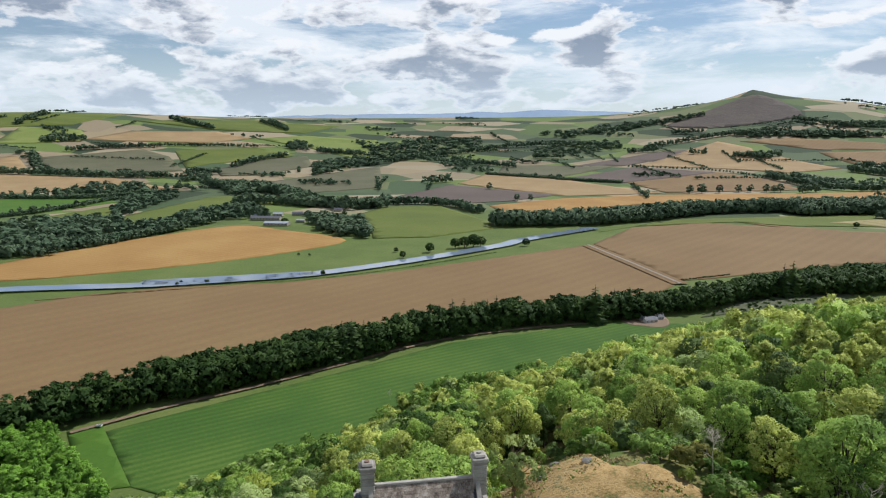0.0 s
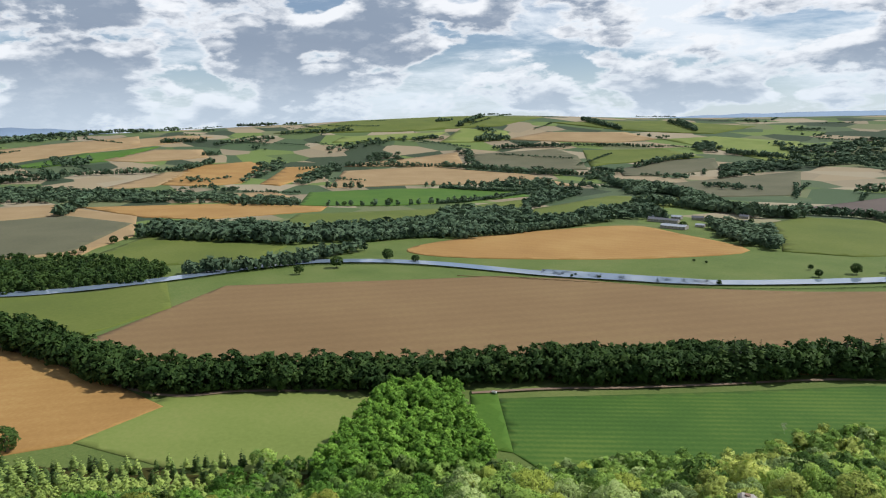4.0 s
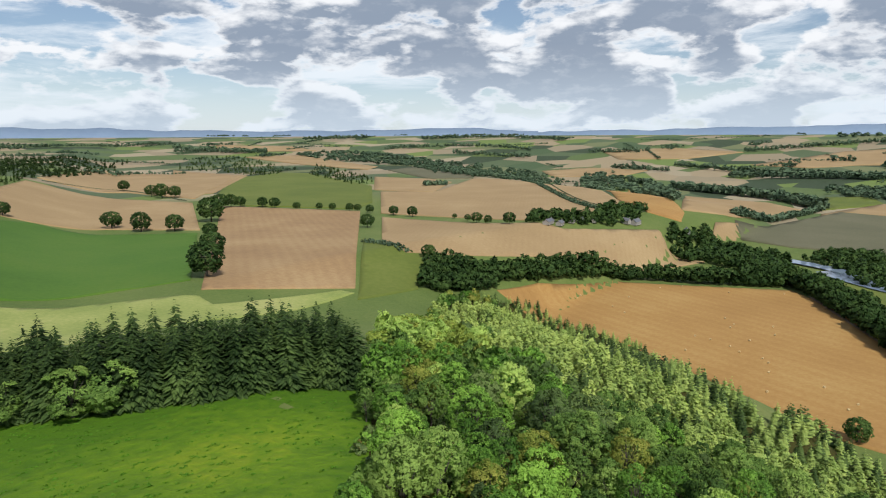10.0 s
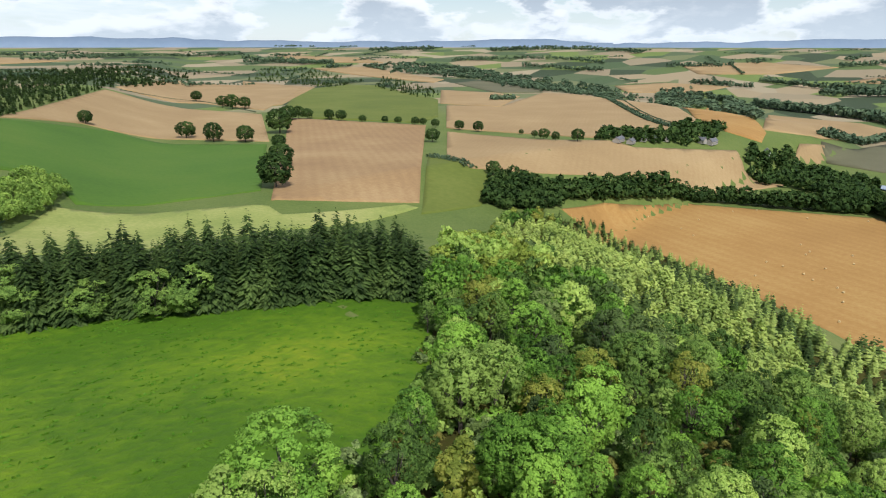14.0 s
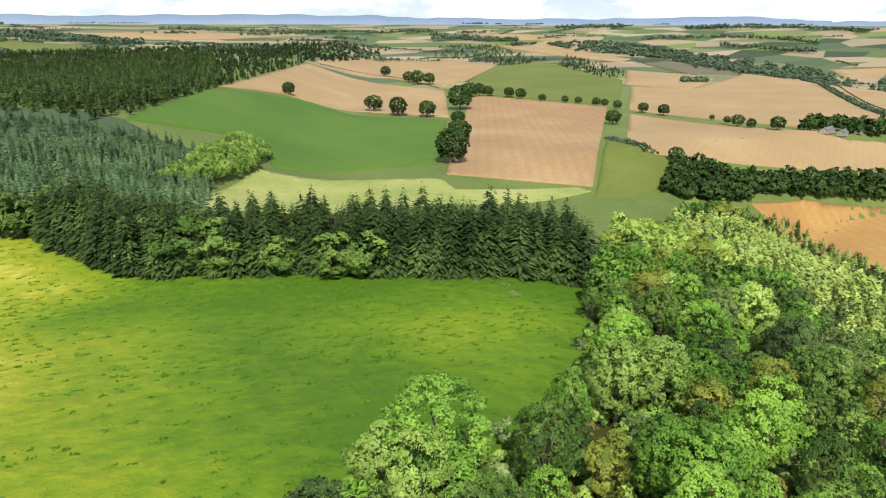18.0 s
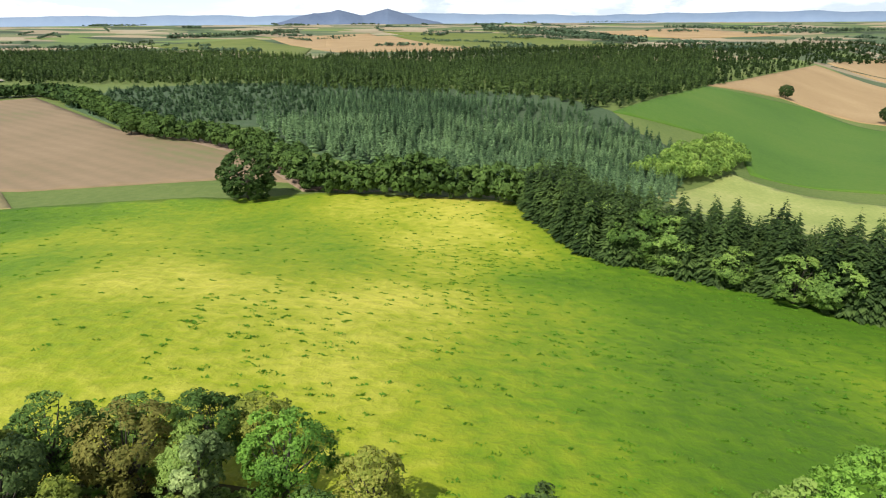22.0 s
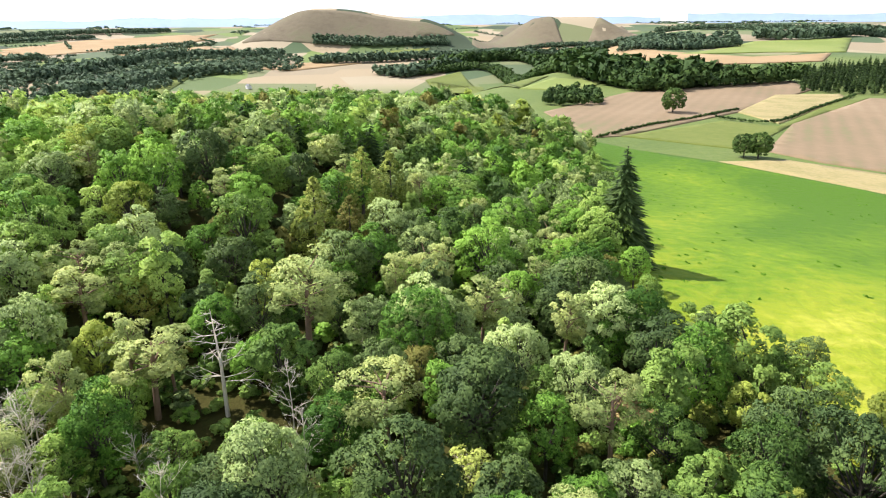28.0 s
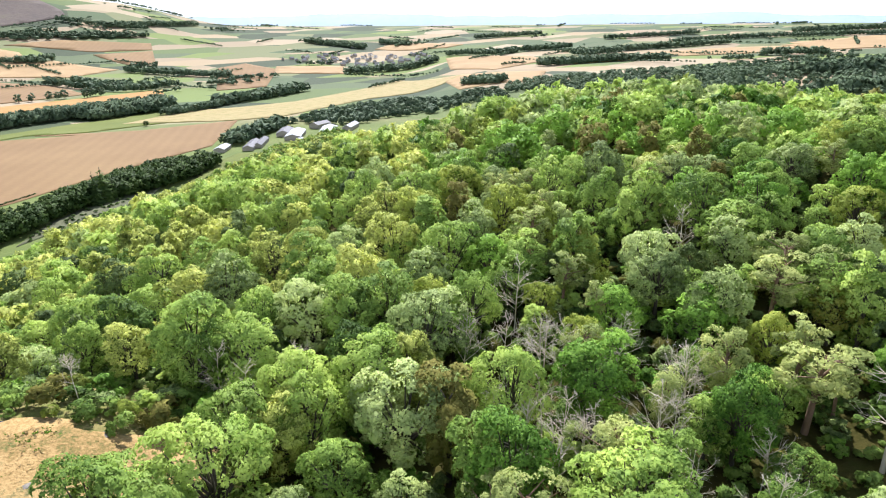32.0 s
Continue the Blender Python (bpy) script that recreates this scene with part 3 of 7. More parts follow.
# ---- trees ----
def clumps(rng, lobes, count, size):
    """Leaf sprays over a cloud of lobes (x, y, z, rx, rz): each lobe carries knobs, and loose leaves sit on the knobs' skins."""
    lobes = np.array(lobes, float)
    mid_ = lobes[:, :3].mean(0)
    if count > 150:
        knobs = 11 if count > 600 else 6
        base_ = np.repeat(lobes, knobs, 0)
        away = base_[:, :3] - mid_
        away /= np.linalg.norm(away, axis=1)[:, None] + 0.3
        d = rng.normal(size=(len(base_), 3)) * 0.8 + away * 0.7
        d[:, 2] += 0.3
        d /= np.linalg.norm(d, axis=1)[:, None]
        r_ = rng.uniform(0.28, 0.5, len(base_))[:, None]
        lobes = np.column_stack([base_[:, :3] + d * (1.0 - r_ * 0.6) * base_[:, [3, 3, 4]], base_[:, 3] * r_[:, 0], np.maximum(base_[:, 4], base_[:, 3] * 0.6) * r_[:, 0]])
    area = lobes[:, 3] ** 2
    pick = rng.choice(len(lobes), count, p=area / area.sum())
    away = lobes[pick, :3] - mid_
    away /= np.linalg.norm(away, axis=1)[:, None] + 0.3
    d = rng.normal(size=(count, 3)) + away * 0.75
    d[:, 2] += 0.25
    d[:, 2] = np.where(d[:, 2] < -0.6, -d[:, 2] * 0.5, d[:, 2])
    d /= np.linalg.norm(d, axis=1)[:, None]
    depth = rng.uniform(0.8, 1.05, count)[:, None]
    c = lobes[pick, :3] + d * depth * lobes[pick][:, [3, 3, 4]]
    nrm = d + rng.normal(size=(count, 3)) * 0.45
    nrm[:, 2] += 0.2
    nrm /= np.linalg.norm(nrm, axis=1)[:, None]
    t1 = np.cross(nrm, rng.normal(size=(count, 3)))
    t1 /= np.linalg.norm(t1, axis=1)[:, None] + 1e-9
    t2 = np.cross(nrm, t1)
    s = size * rng.uniform(0.6, 1.35, count)[:, None]
    a, b = t1 * s, t2 * s * rng.uniform(0.55, 0.95, count)[:, None]
    V = np.stack([c + a - b * 0.5, c + b, c - a - b * 0.5], 1).reshape(-1, 3)
    V[:, 2] = np.maximum(V[:, 2], 0.05)
    N = d * 0.45 + nrm * 0.28 + away * 0.75
    N[:, 2] += 0.12
    N /= np.linalg.norm(N, axis=1)[:, None]
    return V, np.arange(count * 3).reshape(-1, 3), np.repeat(N, 3, 0)


def whorls(rng, count):
    """A spruce: tiers of drooping boughs round the stem, each bough a ridged spray or two."""
    per = 4 if count >= 500 else 2 if count >= 90 else 1
    n_ = count // per
    z = 10.0 - 9.4 * np.sqrt((np.arange(n_) + rng.uniform(0, 1, n_)) / n_)
    step = 10.0 / max(6, min(24, 1.4 * n_ ** 0.5))
    tier = np.round(z / step) * step
    z = np.clip(z * 0.7 + tier * 0.3 + rng.normal(0, 0.2 * step, n_), 0.4, 9.9)
    a = rng.uniform(0, 2 * math.pi, n_)
    L = 0.42 * np.maximum(10.1 - z, 0.04) ** 0.7 * rng.uniform(0.6, 1.15, n_)
    out_ = np.stack([np.cos(a), np.sin(a), 0 * a], 1)
    side = np.stack([-np.sin(a), np.cos(a), 0 * a], 1)
    up_ = np.array([0.0, 0.0, 1.0])
    root = up_ * (z + 0.12 * L)[:, None] * np.ones((n_, 1))
    W = (0.85 if per == 1 else 0.42 if per == 2 else 0.24) * L * (90 / max(n_, 40)) ** 0.3 + 0.10
    Vs, Ns = [], []

    def blade(f0, f1, f2, w, drop0, drop1):
        p0 = root + out_ * (L * f0)[:, None] - up_ * (L * drop0)[:, None]
        p1 = root + out_ * (L * f2)[:, None] - up_ * (L * drop1)[:, None]
        m_ = root + out_ * (L * f1)[:, None] - up_ * (L * (drop0 + drop1) * 0.5 + w * 0.35)[:, None]
        n0 = out_ * 0.74 + up_ * 0.42
        if per == 1:
            Vs.append(np.stack([p0 + side * (w * 0.5)[:, None], m_ * 0 + p0 - side * (w * 0.5)[:, None], p1], 1))
            Ns.append(np.repeat(n0[:, None], 3, 1))
            return
        for s_ in (-1, 1):
            q = m_ + side * (s_ * w * rng.uniform(0.8, 1.2, n_))[:, None]
            Vs.append(np.stack([p0, q, p1], 1) if s_ < 0 else np.stack([p0, p1, q], 1))
            Ns.append(np.repeat((n0 + side * (0.4 if per == 4 else 0.2) * s_ + rng.normal(0, 0.12, (n_, 3)))[:, None], 3, 1))

    if per == 4:
        blade(0.08, 0.42, 0.72, W, 0.0, 0.22)
        blade(0.45, 0.70, 1.04, W * 0.72, 0.14, 0.42)
    elif per == 2:
        blade(0.08, 0.55, 1.04, W, 0.0, 0.38)
    else:
        blade(0.0, 0.5, 1.04, W, -0.15, 0.4)
    V, N = np.concatenate(Vs).reshape(-1, 3), np.concatenate(Ns).reshape(-1, 3)
    N /= np.linalg.norm(N, axis=1)[:, None]
    V[:, 2] = np.maximum(V[:, 2], 0.03)
    return V, np.arange(len(V)).reshape(-1, 3), N


def limb(segs, sides=5):
    """Tapered tubes: segs are (start, end, r0, r1)."""
    V, F_ = [], []
    for p, q, r0, r1 in segs:
        p, q = np.array(p, float), np.array(q, float)
        d = q - p
        d /= np.linalg.norm(d) + 1e-9
        u = np.cross(d, (0.3, 0.9, 0.1))
        u /= np.linalg.norm(u) + 1e-9
        v = np.cross(d, u)
        base = len(V)
        for k in range(sides):
            a = 2 * math.pi * k / sides
            o = math.cos(a) * u + math.sin(a) * v
            V += [p + o * r0, q + o * r1]
        for k in range(sides):
            k2 = (k + 1) % sides
            F_.append([base + 2 * k, base + 2 * k2, base + 2 * k2 + 1, base + 2 * k + 1])
    return np.array(V), np.array(F_)


def tree_shape(kind, seed, leaves):
    """(crown vertices, faces, trunk vertices, faces) of a tree one metre tall, scaled up by its height later."""
    rng = np.random.default_rng(seed)
    H = 10.0
    segs, lobes = [], []
    size = 0.42
    if kind == "round":
        segs.append(((0, 0, -0.6), (rng.normal(0, .2), rng.normal(0, .2), 4.2), 0.28, 0.18))
        n = int(rng.integers(24, 31))
        tilt_, tall_ = rng.normal(0, 0.25, 2), rng.uniform(3.5, 4.2)
        for k in range(n):          # a dome of boughs with a few that stand out
            h = 1.0 - 1.55 * (k + 0.5) / n
            a = k * 2.4 + rng.uniform(-0.5, 0.5)
            rr = math.sqrt(max(0.0, 1 - h * h)) * rng.uniform(1.7, 3.2)
            c = (tilt_[0] + rr * math.cos(a), tilt_[1] + rr * math.sin(a), 5.3 + (tall_ - 0.9) * h + rng.uniform(-.6, .6))
            r = rng.uniform(0.65, 1.45)
            lobes.append((*c, r, r * 0.9))
            segs.append(((0, 0, rng.uniform(2.4, 4.2)), c, 0.12, 0.03))
        lobes.append((0, 0, 5.2, 2.5, 2.6))
    elif kind in ("dome", "field"):  # a full, even crown like a maple's; in the open it reaches lower and wider
        segs.append(((0, 0, -0.6), (0, 0, 4.2), 0.28, 0.18))
        high, fat = rng.uniform(3.6, 4.3), rng.uniform(3.1, 3.6)
        low, mid_z, n = 1.6, 5.4, 58
        if kind == "field":
            low, mid_z, n, fat = 1.8, rng.uniform(4.5, 4.9), 74, rng.uniform(3.6, 4.3)
        for k in range(n):
            h = 1.0 - low * (k + 0.5) / n
            a = k * 2.4 + rng.uniform(-0.3, 0.3)
            rr = math.sqrt(max(0.0, 1 - h * h)) * (fat - 0.6) * rng.uniform(0.86, 1.05)
            r = rng.uniform(0.55, 0.95)
            lobes.append((rr * math.cos(a), rr * math.sin(a), mid_z + (high - 0.6) * h + rng.uniform(-.15, .15), r, r * 0.9))
        for k in range(7):
            segs.append(((0, 0, 3.0), [v * 0.75 for v in lobes[k * 7][:2]] + [min(lobes[k * 7][2], 6.0)], 0.1, 0.03))
        size = 0.38
        if kind == "field":
            lobes.append((0, 0, mid_z, fat - 0.9, high - 0.9))
            size = 0.56
    elif kind == "dense":
        segs.append(((0, 0, -0.6), (0, 0, 4.0), 0.3, 0.2))
        for k in range(rng.integers(18, 24)):
            a, e = rng.uniform(0, 6.28), rng.uniform(-0.85, 1.0)
            rr = 3.0 * math.cos(e * 1.25) * rng.uniform(0.8, 1.05)
            c = (rr * math.cos(a), rr * math.sin(a), 5.0 + 3.5 * math.sin(e * 1.35) + rng.uniform(-.3, .3))
            r = rng.uniform(1.1, 1.6)
            lobes.append((*c, r, r * 0.9))
            segs.append(((0, 0, 3.0), c, 0.1, 0.03))
        lobes.append((0, 0, 5.0, 2.8, 3.0))
        size = 0.5
    elif kind == "tall":
        segs.append(((0, 0, -0.6), (rng.normal(0, .15), rng.normal(0, .15), 6.5), 0.24, 0.09))
        for k in range(rng.integers(12, 17)):
            z = rng.uniform(2.2, 9.0)
            w = 2.1 * math.sin(math.pi * min(1, (z - 0.8) / 9.2)) ** 0.7
            a = rng.uniform(0, 6.28)
            c = (w * rng.uniform(.3, 1) * math.cos(a), w * rng.uniform(.3, 1) * math.sin(a), z)
            r = rng.uniform(0.75, 1.25)
            lobes.append((*c, r, r * 1.0))
            segs.append(((0, 0, max(1.5, z - 1.6)), c, 0.08, 0.02))
        lobes.append((0, 0, 5.0, 1.4, 3.2))
    elif kind == "pine":
        lean = rng.normal(0, 0.5, 2)
        mid = (lean[0] * .6, lean[1] * .6, 5.5)
        segs += [((0, 0, -0.6), mid, 0.26, 0.17), (mid, (lean[0], lean[1], 8.3), 0.17, 0.07)]
        for k in range(rng.integers(17, 23)):
            a, z = rng.uniform(0, 6.28), rng.uniform(4.9, 9.3)
            rr = rng.uniform(0.3, 2.7) * math.sin(math.pi * min(1.0, (10.0 - z) / 6.2 + 0.12)) ** 0.6
            c = (lean[0] + rr * math.cos(a), lean[1] + rr * math.sin(a), z)
            r = rng.uniform(0.7, 1.25)
            lobes.append((*c, r, r * 0.72))
            segs.append(((lean[0] * .7, lean[1] * .7, z - 1.0), c, 0.08, 0.03))
        size = 0.3
    elif kind == "cone":
        segs.append(((0, 0, -0.6), (0, 0, 8.8), 0.24, 0.03))
        for k in range(46):
            z = 0.9 + 8.7 * (k + rng.uniform(0, 1)) / 46
            rr = 0.30 * (9.9 - z) * rng.uniform(0.75, 1.1)
            a = k * 2.4 + rng.uniform(-.3, .3)
            r = 0.30 + 0.075 * (9.9 - z)
            lobes.append((rr * math.cos(a), rr * math.sin(a), z, r, r * 1.5))
        size = 0.34
    elif kind == "fir":
        segs.append(((0, 0, -0.6), (0, 0, 9.9), 0.2, 0.02))
    elif kind == "shrub":
        for k in range(rng.integers(5, 8)):
            a = rng.uniform(0, 6.28)
            rr = rng.uniform(0, 3.2)
            r = rng.uniform(1.7, 2.7)
            c = (rr * math.cos(a), rr * math.sin(a), rng.uniform(2.5, 6.5))
            lobes.append((*c, r, r * 1.05))
            segs.append(((0.2 * math.cos(a), 0.2 * math.sin(a), -0.4), c, 0.14, 0.04))
        size = 0.55
    if kind == "fir":
        V, Fc, N = whorls(rng, leaves)
    else:
        V, Fc, N = clumps(rng, lobes, leaves, size * 1.1 * (900 / leaves) ** 0.5)
    Vt, Ft = limb(segs)
    return V / H, Fc, Vt / H, Ft, N


def branches(rng, p, d, length, r, depth, out_):
    """A bare branching limb that bends on its way."""
    bend = d + rng.normal(size=3) * 0.12
    bend /= np.linalg.norm(bend)
    m_ = p + d * length * 0.5
    q = m_ + bend * length * 0.5
    out_ += [(p, m_, r, r * 0.75), (m_, q, r * 0.75, r * 0.35)]
    if depth == 0:
        return
    for k in range(int(rng.integers(3, 6))):
        s = rng.uniform(0.3, 1.0)
        e = d + rng.normal(size=3) * 0.6
        e[2] += 0.1
        e /= np.linalg.norm(e)
        base = p + (m_ - p) * s * 2 if s < 0.5 else m_ + (q - m_) * (s - 0.5) * 2
        branches(rng, base, e, length * rng.uniform(.35, .65), r * 0.5, depth - 1, out_)


def dead_tree(x, y, tall, seed, label, limbs=16, reach=0.3, rise=0.1, forks=2, girth=0.022):
    """A bleached dead tree: a bare trunk, each limb a part."""
    rng = np.random.default_rng(seed)
    lean = rng.normal(0, 0.05, 2)
    tip = np.array([lean[0] * tall, lean[1] * tall, tall])
    mid_ = tip * 0.5 + np.array([*rng.normal(0, 0.015 * tall, 2), 0])
    trunk = limb([(np.array([0, 0, -0.5]), mid_, girth * tall, girth * 0.6 * tall), (mid_, tip, girth * 0.6 * tall, 0.002 * tall)], 7)
    e = new("dead_tree")
    e.matrix_world = pose(x, y, height(x, y))
    part("trunk", from_arrays("trunk", *trunk, DEADWOOD, True), None, e)
    for k in range(limbs):
        s = rng.uniform(0.3, 0.97)
        a = k * 2.4 + rng.uniform(-.4, .4)
        d = np.array([math.cos(a), math.sin(a), rise + rng.uniform(-0.25, 0.35)])
        arms = []
        start = mid_ * s * 2 if s < 0.5 else mid_ + (tip - mid_) * (s - 0.5) * 2
        branches(rng, start, d / np.linalg.norm(d), tall * reach * (1.2 - s) * rng.uniform(.6, 1.3), max(0.0042 * tall, 0.036), forks, arms)
        part("limb", from_arrays("limb", *limb(arms, 4), DEADWOOD, True), None, e)
    return tagged(e, label, "tree")


SHAPES = {}


def shape(kind, variant, leaves):
    key = (kind, variant, leaves)
    if key not in SHAPES:
        SHAPES[key] = tree_shape(kind, 17 * variant + len(kind), leaves)
    return SHAPES[key]


TREE_MESH = {}
TREE_NAMES = {"ash": "ash_tree", "maple": "maple_tree", "oak": "oak_tree", "pine": "pine_tree", "pale": "whitebeam_tree", "yew": "yew_tree", "spruce": "spruce_tree", "lime": "lime_tree", "gold": "yellowing_tree", "rust": "browning_tree", "cypress": "cypress_tree", "larch": "larch_tree", "grey": "holm_oak_tree", "belt": "sycamore_tree", "hedge": "hedgerow_tree"}


def tree(kind, leaf, x, y, tall, variant, leaves, label, bark=None, wide=1.0, sink=0.0, group=""):
    """One tree: an empty at its foot with trunk and crown."""
    key = (kind, leaf, variant, leaves)
    if key not in TREE_MESH:
        V, Fc, Vt, Ft, N = shape(kind, variant, leaves)
        TREE_MESH[key] = from_arrays("crown", V, Fc, LEAF[leaf], True, N), from_arrays("trunk", Vt, Ft, bark or BARK, True)
    cm, tm = TREE_MESH[key]
    e = new("shrub" if kind == "shrub" else TREE_NAMES.get(leaf, "tree"))
    e.matrix_world = pose(x, y, height(x, y) - sink, 0, 0, (x * 37 + y * 91) % 360) @ Matrix.Diagonal((tall * wide, tall * wide, tall, 1))
    c, t = new("crown", cm), new("stems" if kind == "shrub" else "trunk", tm)
    c.parent = t.parent = e
    return tagged(e, label, "shrub" if kind == "shrub" else "tree", group)


def scatter_mesh(name, label, category, spots, kind, leaf, leaves, variants=4, parent=None):
    """Many trees of one wood as one object: spots are rows of x, y, height, width factor."""
    rng = np.random.default_rng(len(spots) + leaves)
    Vs, Ns = [], []
    S = np.array(spots, float)
    Z = land(S[:, 0], S[:, 1])
    for (x, y, tall, wide), z in zip(S, Z):
        V, Fc, Vt, Ft, N = shape(kind, int(rng.integers(variants)), leaves)
        a = rng.uniform(0, 6.28)
        R = np.array([[math.cos(a), -math.sin(a), 0], [math.sin(a), math.cos(a), 0], [0, 0, 1]])
        W = (V * (tall * wide, tall * wide, tall)) @ R.T + (x, y, z)
        Vs.append(W)
        Ns.append(N @ R.T)
    V = np.concatenate(Vs)
    ob = new(name, from_arrays(name, V, np.arange(len(V)).reshape(-1, 3), LEAF[leaf], True, np.concatenate(Ns)))
    return tagged(ob, label, category, kind="stuff")


def inside(P, x, y):
    c = False
    n = len(P)
    for k in range(n):
        (x1, y1), (x2, y2) = P[k], P[(k + 1) % n]
        if (y1 > y) != (y2 > y) and x < (x2 - x1) * (y - y1) / (y2 - y1) + x1:
            c = not c
    return c


def fill(P, gap, seed, clear=()):
    """Spots strewn through an outline about one gap apart."""
    rng = np.random.default_rng(seed)
    P = [(float(a), float(b)) for a, b in P]
    xs, ys = [p[0] for p in P], [p[1] for p in P]
    out_ = []
    y = min(ys)
    odd = 0
    while y < max(ys):
        x = min(xs) + (odd % 2) * gap / 2
        while x < max(xs):
            px, py = x + rng.uniform(-.38, .38) * gap, y + rng.uniform(-.38, .38) * gap
            if inside(P, px, py) and not any(inside(c, px, py) for c in clear):
                out_.append((px, py))
            x += gap
        y += gap * 0.87
        odd += 1
    return out_


def wood(label, pts, tall, gap, kind="dense", leaf="belt", leaves=60, seed=1, wide=1.0):
    """A wood that fills an outline."""
    # beyond 900 m use the leaf colour with haze painted in
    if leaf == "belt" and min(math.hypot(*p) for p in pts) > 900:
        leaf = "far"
    rng = np.random.default_rng(seed)
    sp = []
    for x, y in fill(pts, gap, seed):
        thin = max(1.0, 0.013 * math.hypot(x, y) / gap)
        if rng.random() < thin ** -2:
            sp.append((x, y, tall * rng.uniform(.78, 1.15), wide * thin ** 0.8 * rng.uniform(.85, 1.2)))
    return scatter_mesh("woodland", label, "woodland", sp, kind, leaf, leaves) if sp else None


def belt(label, pts, tall, width, gap, kind="dense", leaf="belt", leaves=60, seed=1, wide=1.0, name="tree_belt"):
    """A belt of trees or a hedge along a line."""
    # far belts take the leaf colour that has haze painted in
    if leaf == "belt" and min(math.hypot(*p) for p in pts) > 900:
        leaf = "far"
    rng = np.random.default_rng(seed)
    P = smooth_line(pts, False, 8) if len(pts) > 2 else np.array(pts, float)
    seg = np.linalg.norm(np.diff(P, axis=0), axis=1)
    cum = np.concatenate([[0], np.cumsum(seg)])
    sp = []
    lanes = max(1, round(width / gap))
    for lane in range(lanes):
        s = rng.uniform(0, gap)
        while s < cum[-1]:
            p = np.array([np.interp(s, cum, P[:, 0]), np.interp(s, cum, P[:, 1])])
            q = np.array([np.interp(s + 1, cum, P[:, 0]), np.interp(s + 1, cum, P[:, 1])])
            d = q - p if np.linalg.norm(q - p) > 1e-6 else P[-1] - P[-2]
            d = d / np.linalg.norm(d)
            o = (lane + 0.5) * width / lanes - width / 2 if lanes > 1 else 0
            p = p + np.array([-d[1], d[0]]) * (o + rng.uniform(-.25, .25) * gap)
            sp.append((*p, tall * rng.uniform(.75, 1.2), wide * rng.uniform(.85, 1.2)))
            s += gap * rng.uniform(.75, 1.3)
    return scatter_mesh(name, label, "hedge" if name == "hedge" else "trees", sp, kind, leaf, leaves)


# ---- fields ----
field("brown", "wide ripe brown field beside the river", [(641, -24), (786, -180), (681, -395), (641, -485), (513, -586), (677, -439), (587, -539), (481, -608), (387, -714), (286, -863), (205, -988), (56, -775), (97, -654), (253, -464), (345, -309), (429, -247), (335, -359), (429, -219), (508, -71), (586, -41)])
field("orange", "orange stubble field across the river", [(865, -470), (904, -535), (910, -639), (897, -801), (851, -947), (737, -939), (573, -892), (606, -743), (684, -613), (788, -495)], True)
field("olive", "olive pasture sloping to the river", [(723, -1190), (737, -1313), (620, -1371), (426, -1173), (393, -1095), (459, -969), (541, -923), (616, -1042)])
field("lilac", "bare brownish field on the far slope", [(819, -1490), (806, -1868), (429, -1716), (508, -1528), (634, -1402)])
field("tan", "pale stubble field after harvest", [(803, -1905), (820, -2207), (516, -2133), (177, -1856), (408, -1693)])
field("orange", "narrow golden stubble strip above a tree belt", [(521, -1422), (395, -1640), (179, -1810), (-365, -2068), (-333, -1873), (183, -1603), (428, -1288)])
field("lilac", "bare brownish field on the far slope", [(542, -2124), (360, -2556), (63, -2502), (328, -2097)])
field("lilac", "bare brownish field on the far slope", [(604, -2493), (350, -2966), (209, -3073), (190, -2969), (406, -2578)])
field("dull", "grey-green field on the far slope", [(782, -2220), (858, -2502), (426, -2574), (563, -2170)])
field("tan", "pale stubble field after harvest", [(345, -2593), (208, -3058), (92, -3289), (-49, -3143), (-69, -2969), (-152, -2981), (-340, -2721), (-169, -2555), (67, -2611)])
field("brown", "brown field on the far slope", [(314, -2119), (63, -2502), (-94, -2369), (-169, -2066), (171, -1873)])
field("brown", "brown field under the peak", [(-3, -3288), (-212, -3388), (-581, -3412), (-556, -3251), (-308, -3181)])
field("brown", "brown field under the peak", [(-303, -3118), (-552, -3223), (-490, -2833), (-391, -2857)])
field("olive", "green strip along a tree belt", [(211, -1128), (99, -1338), (-285, -1591), (-249, -1377), (-96, -1329), (-2, -1346), (167, -1216)])
field("brown", "ripe brown field beside a farm track", [(196, -1008), (165, -1202), (46, -1310), (-76, -1300), (-17, -1339), (-183, -1297), (-366, -1327), (-248, -1061), (-90, -935), (18, -827), (52, -801)])
field("straw", "pale yellow hay field in the valley", [(-165, -1405), (-315, -1538), (-428, -1543), (-576, -1575), (-847, -1751), (-1055, -1927), (-1136, -1655), (-1020, -1599), (-751, -1523), (-460, -1330), (-366, -1327)])
field("tan", "pale stubble field after harvest", [(-1437, -2214), (-1708, -2045), (-1632, -1844), (-1207, -1600), (-1231, -1870)])
field("tan", "pale stubble field after harvest", [(-1111, -1751), (-1149, -1524), (-1300, -1472), (-1025, -1191), (-946, -1396)])
field("tan", "pale stubble field after harvest", [(-881, -2564), (-1110, -2449), (-1006, -2206), (-794, -2371)])
field("brown", "brown field beside the village", [(-670, -2619), (-804, -2716), (-852, -2485), (-642, -1982), (-490, -1962)])
field("tan", "pale stubble field after harvest", [(-1482, -2906), (-1681, -2581), (-1820, -2656), (-1683, -3066)])
field("orange", "golden stubble field after harvest", [(-1656, -1857), (-1948, -1850), (-2143, -1693), (-1860, -1653), (-1577, -1656)])
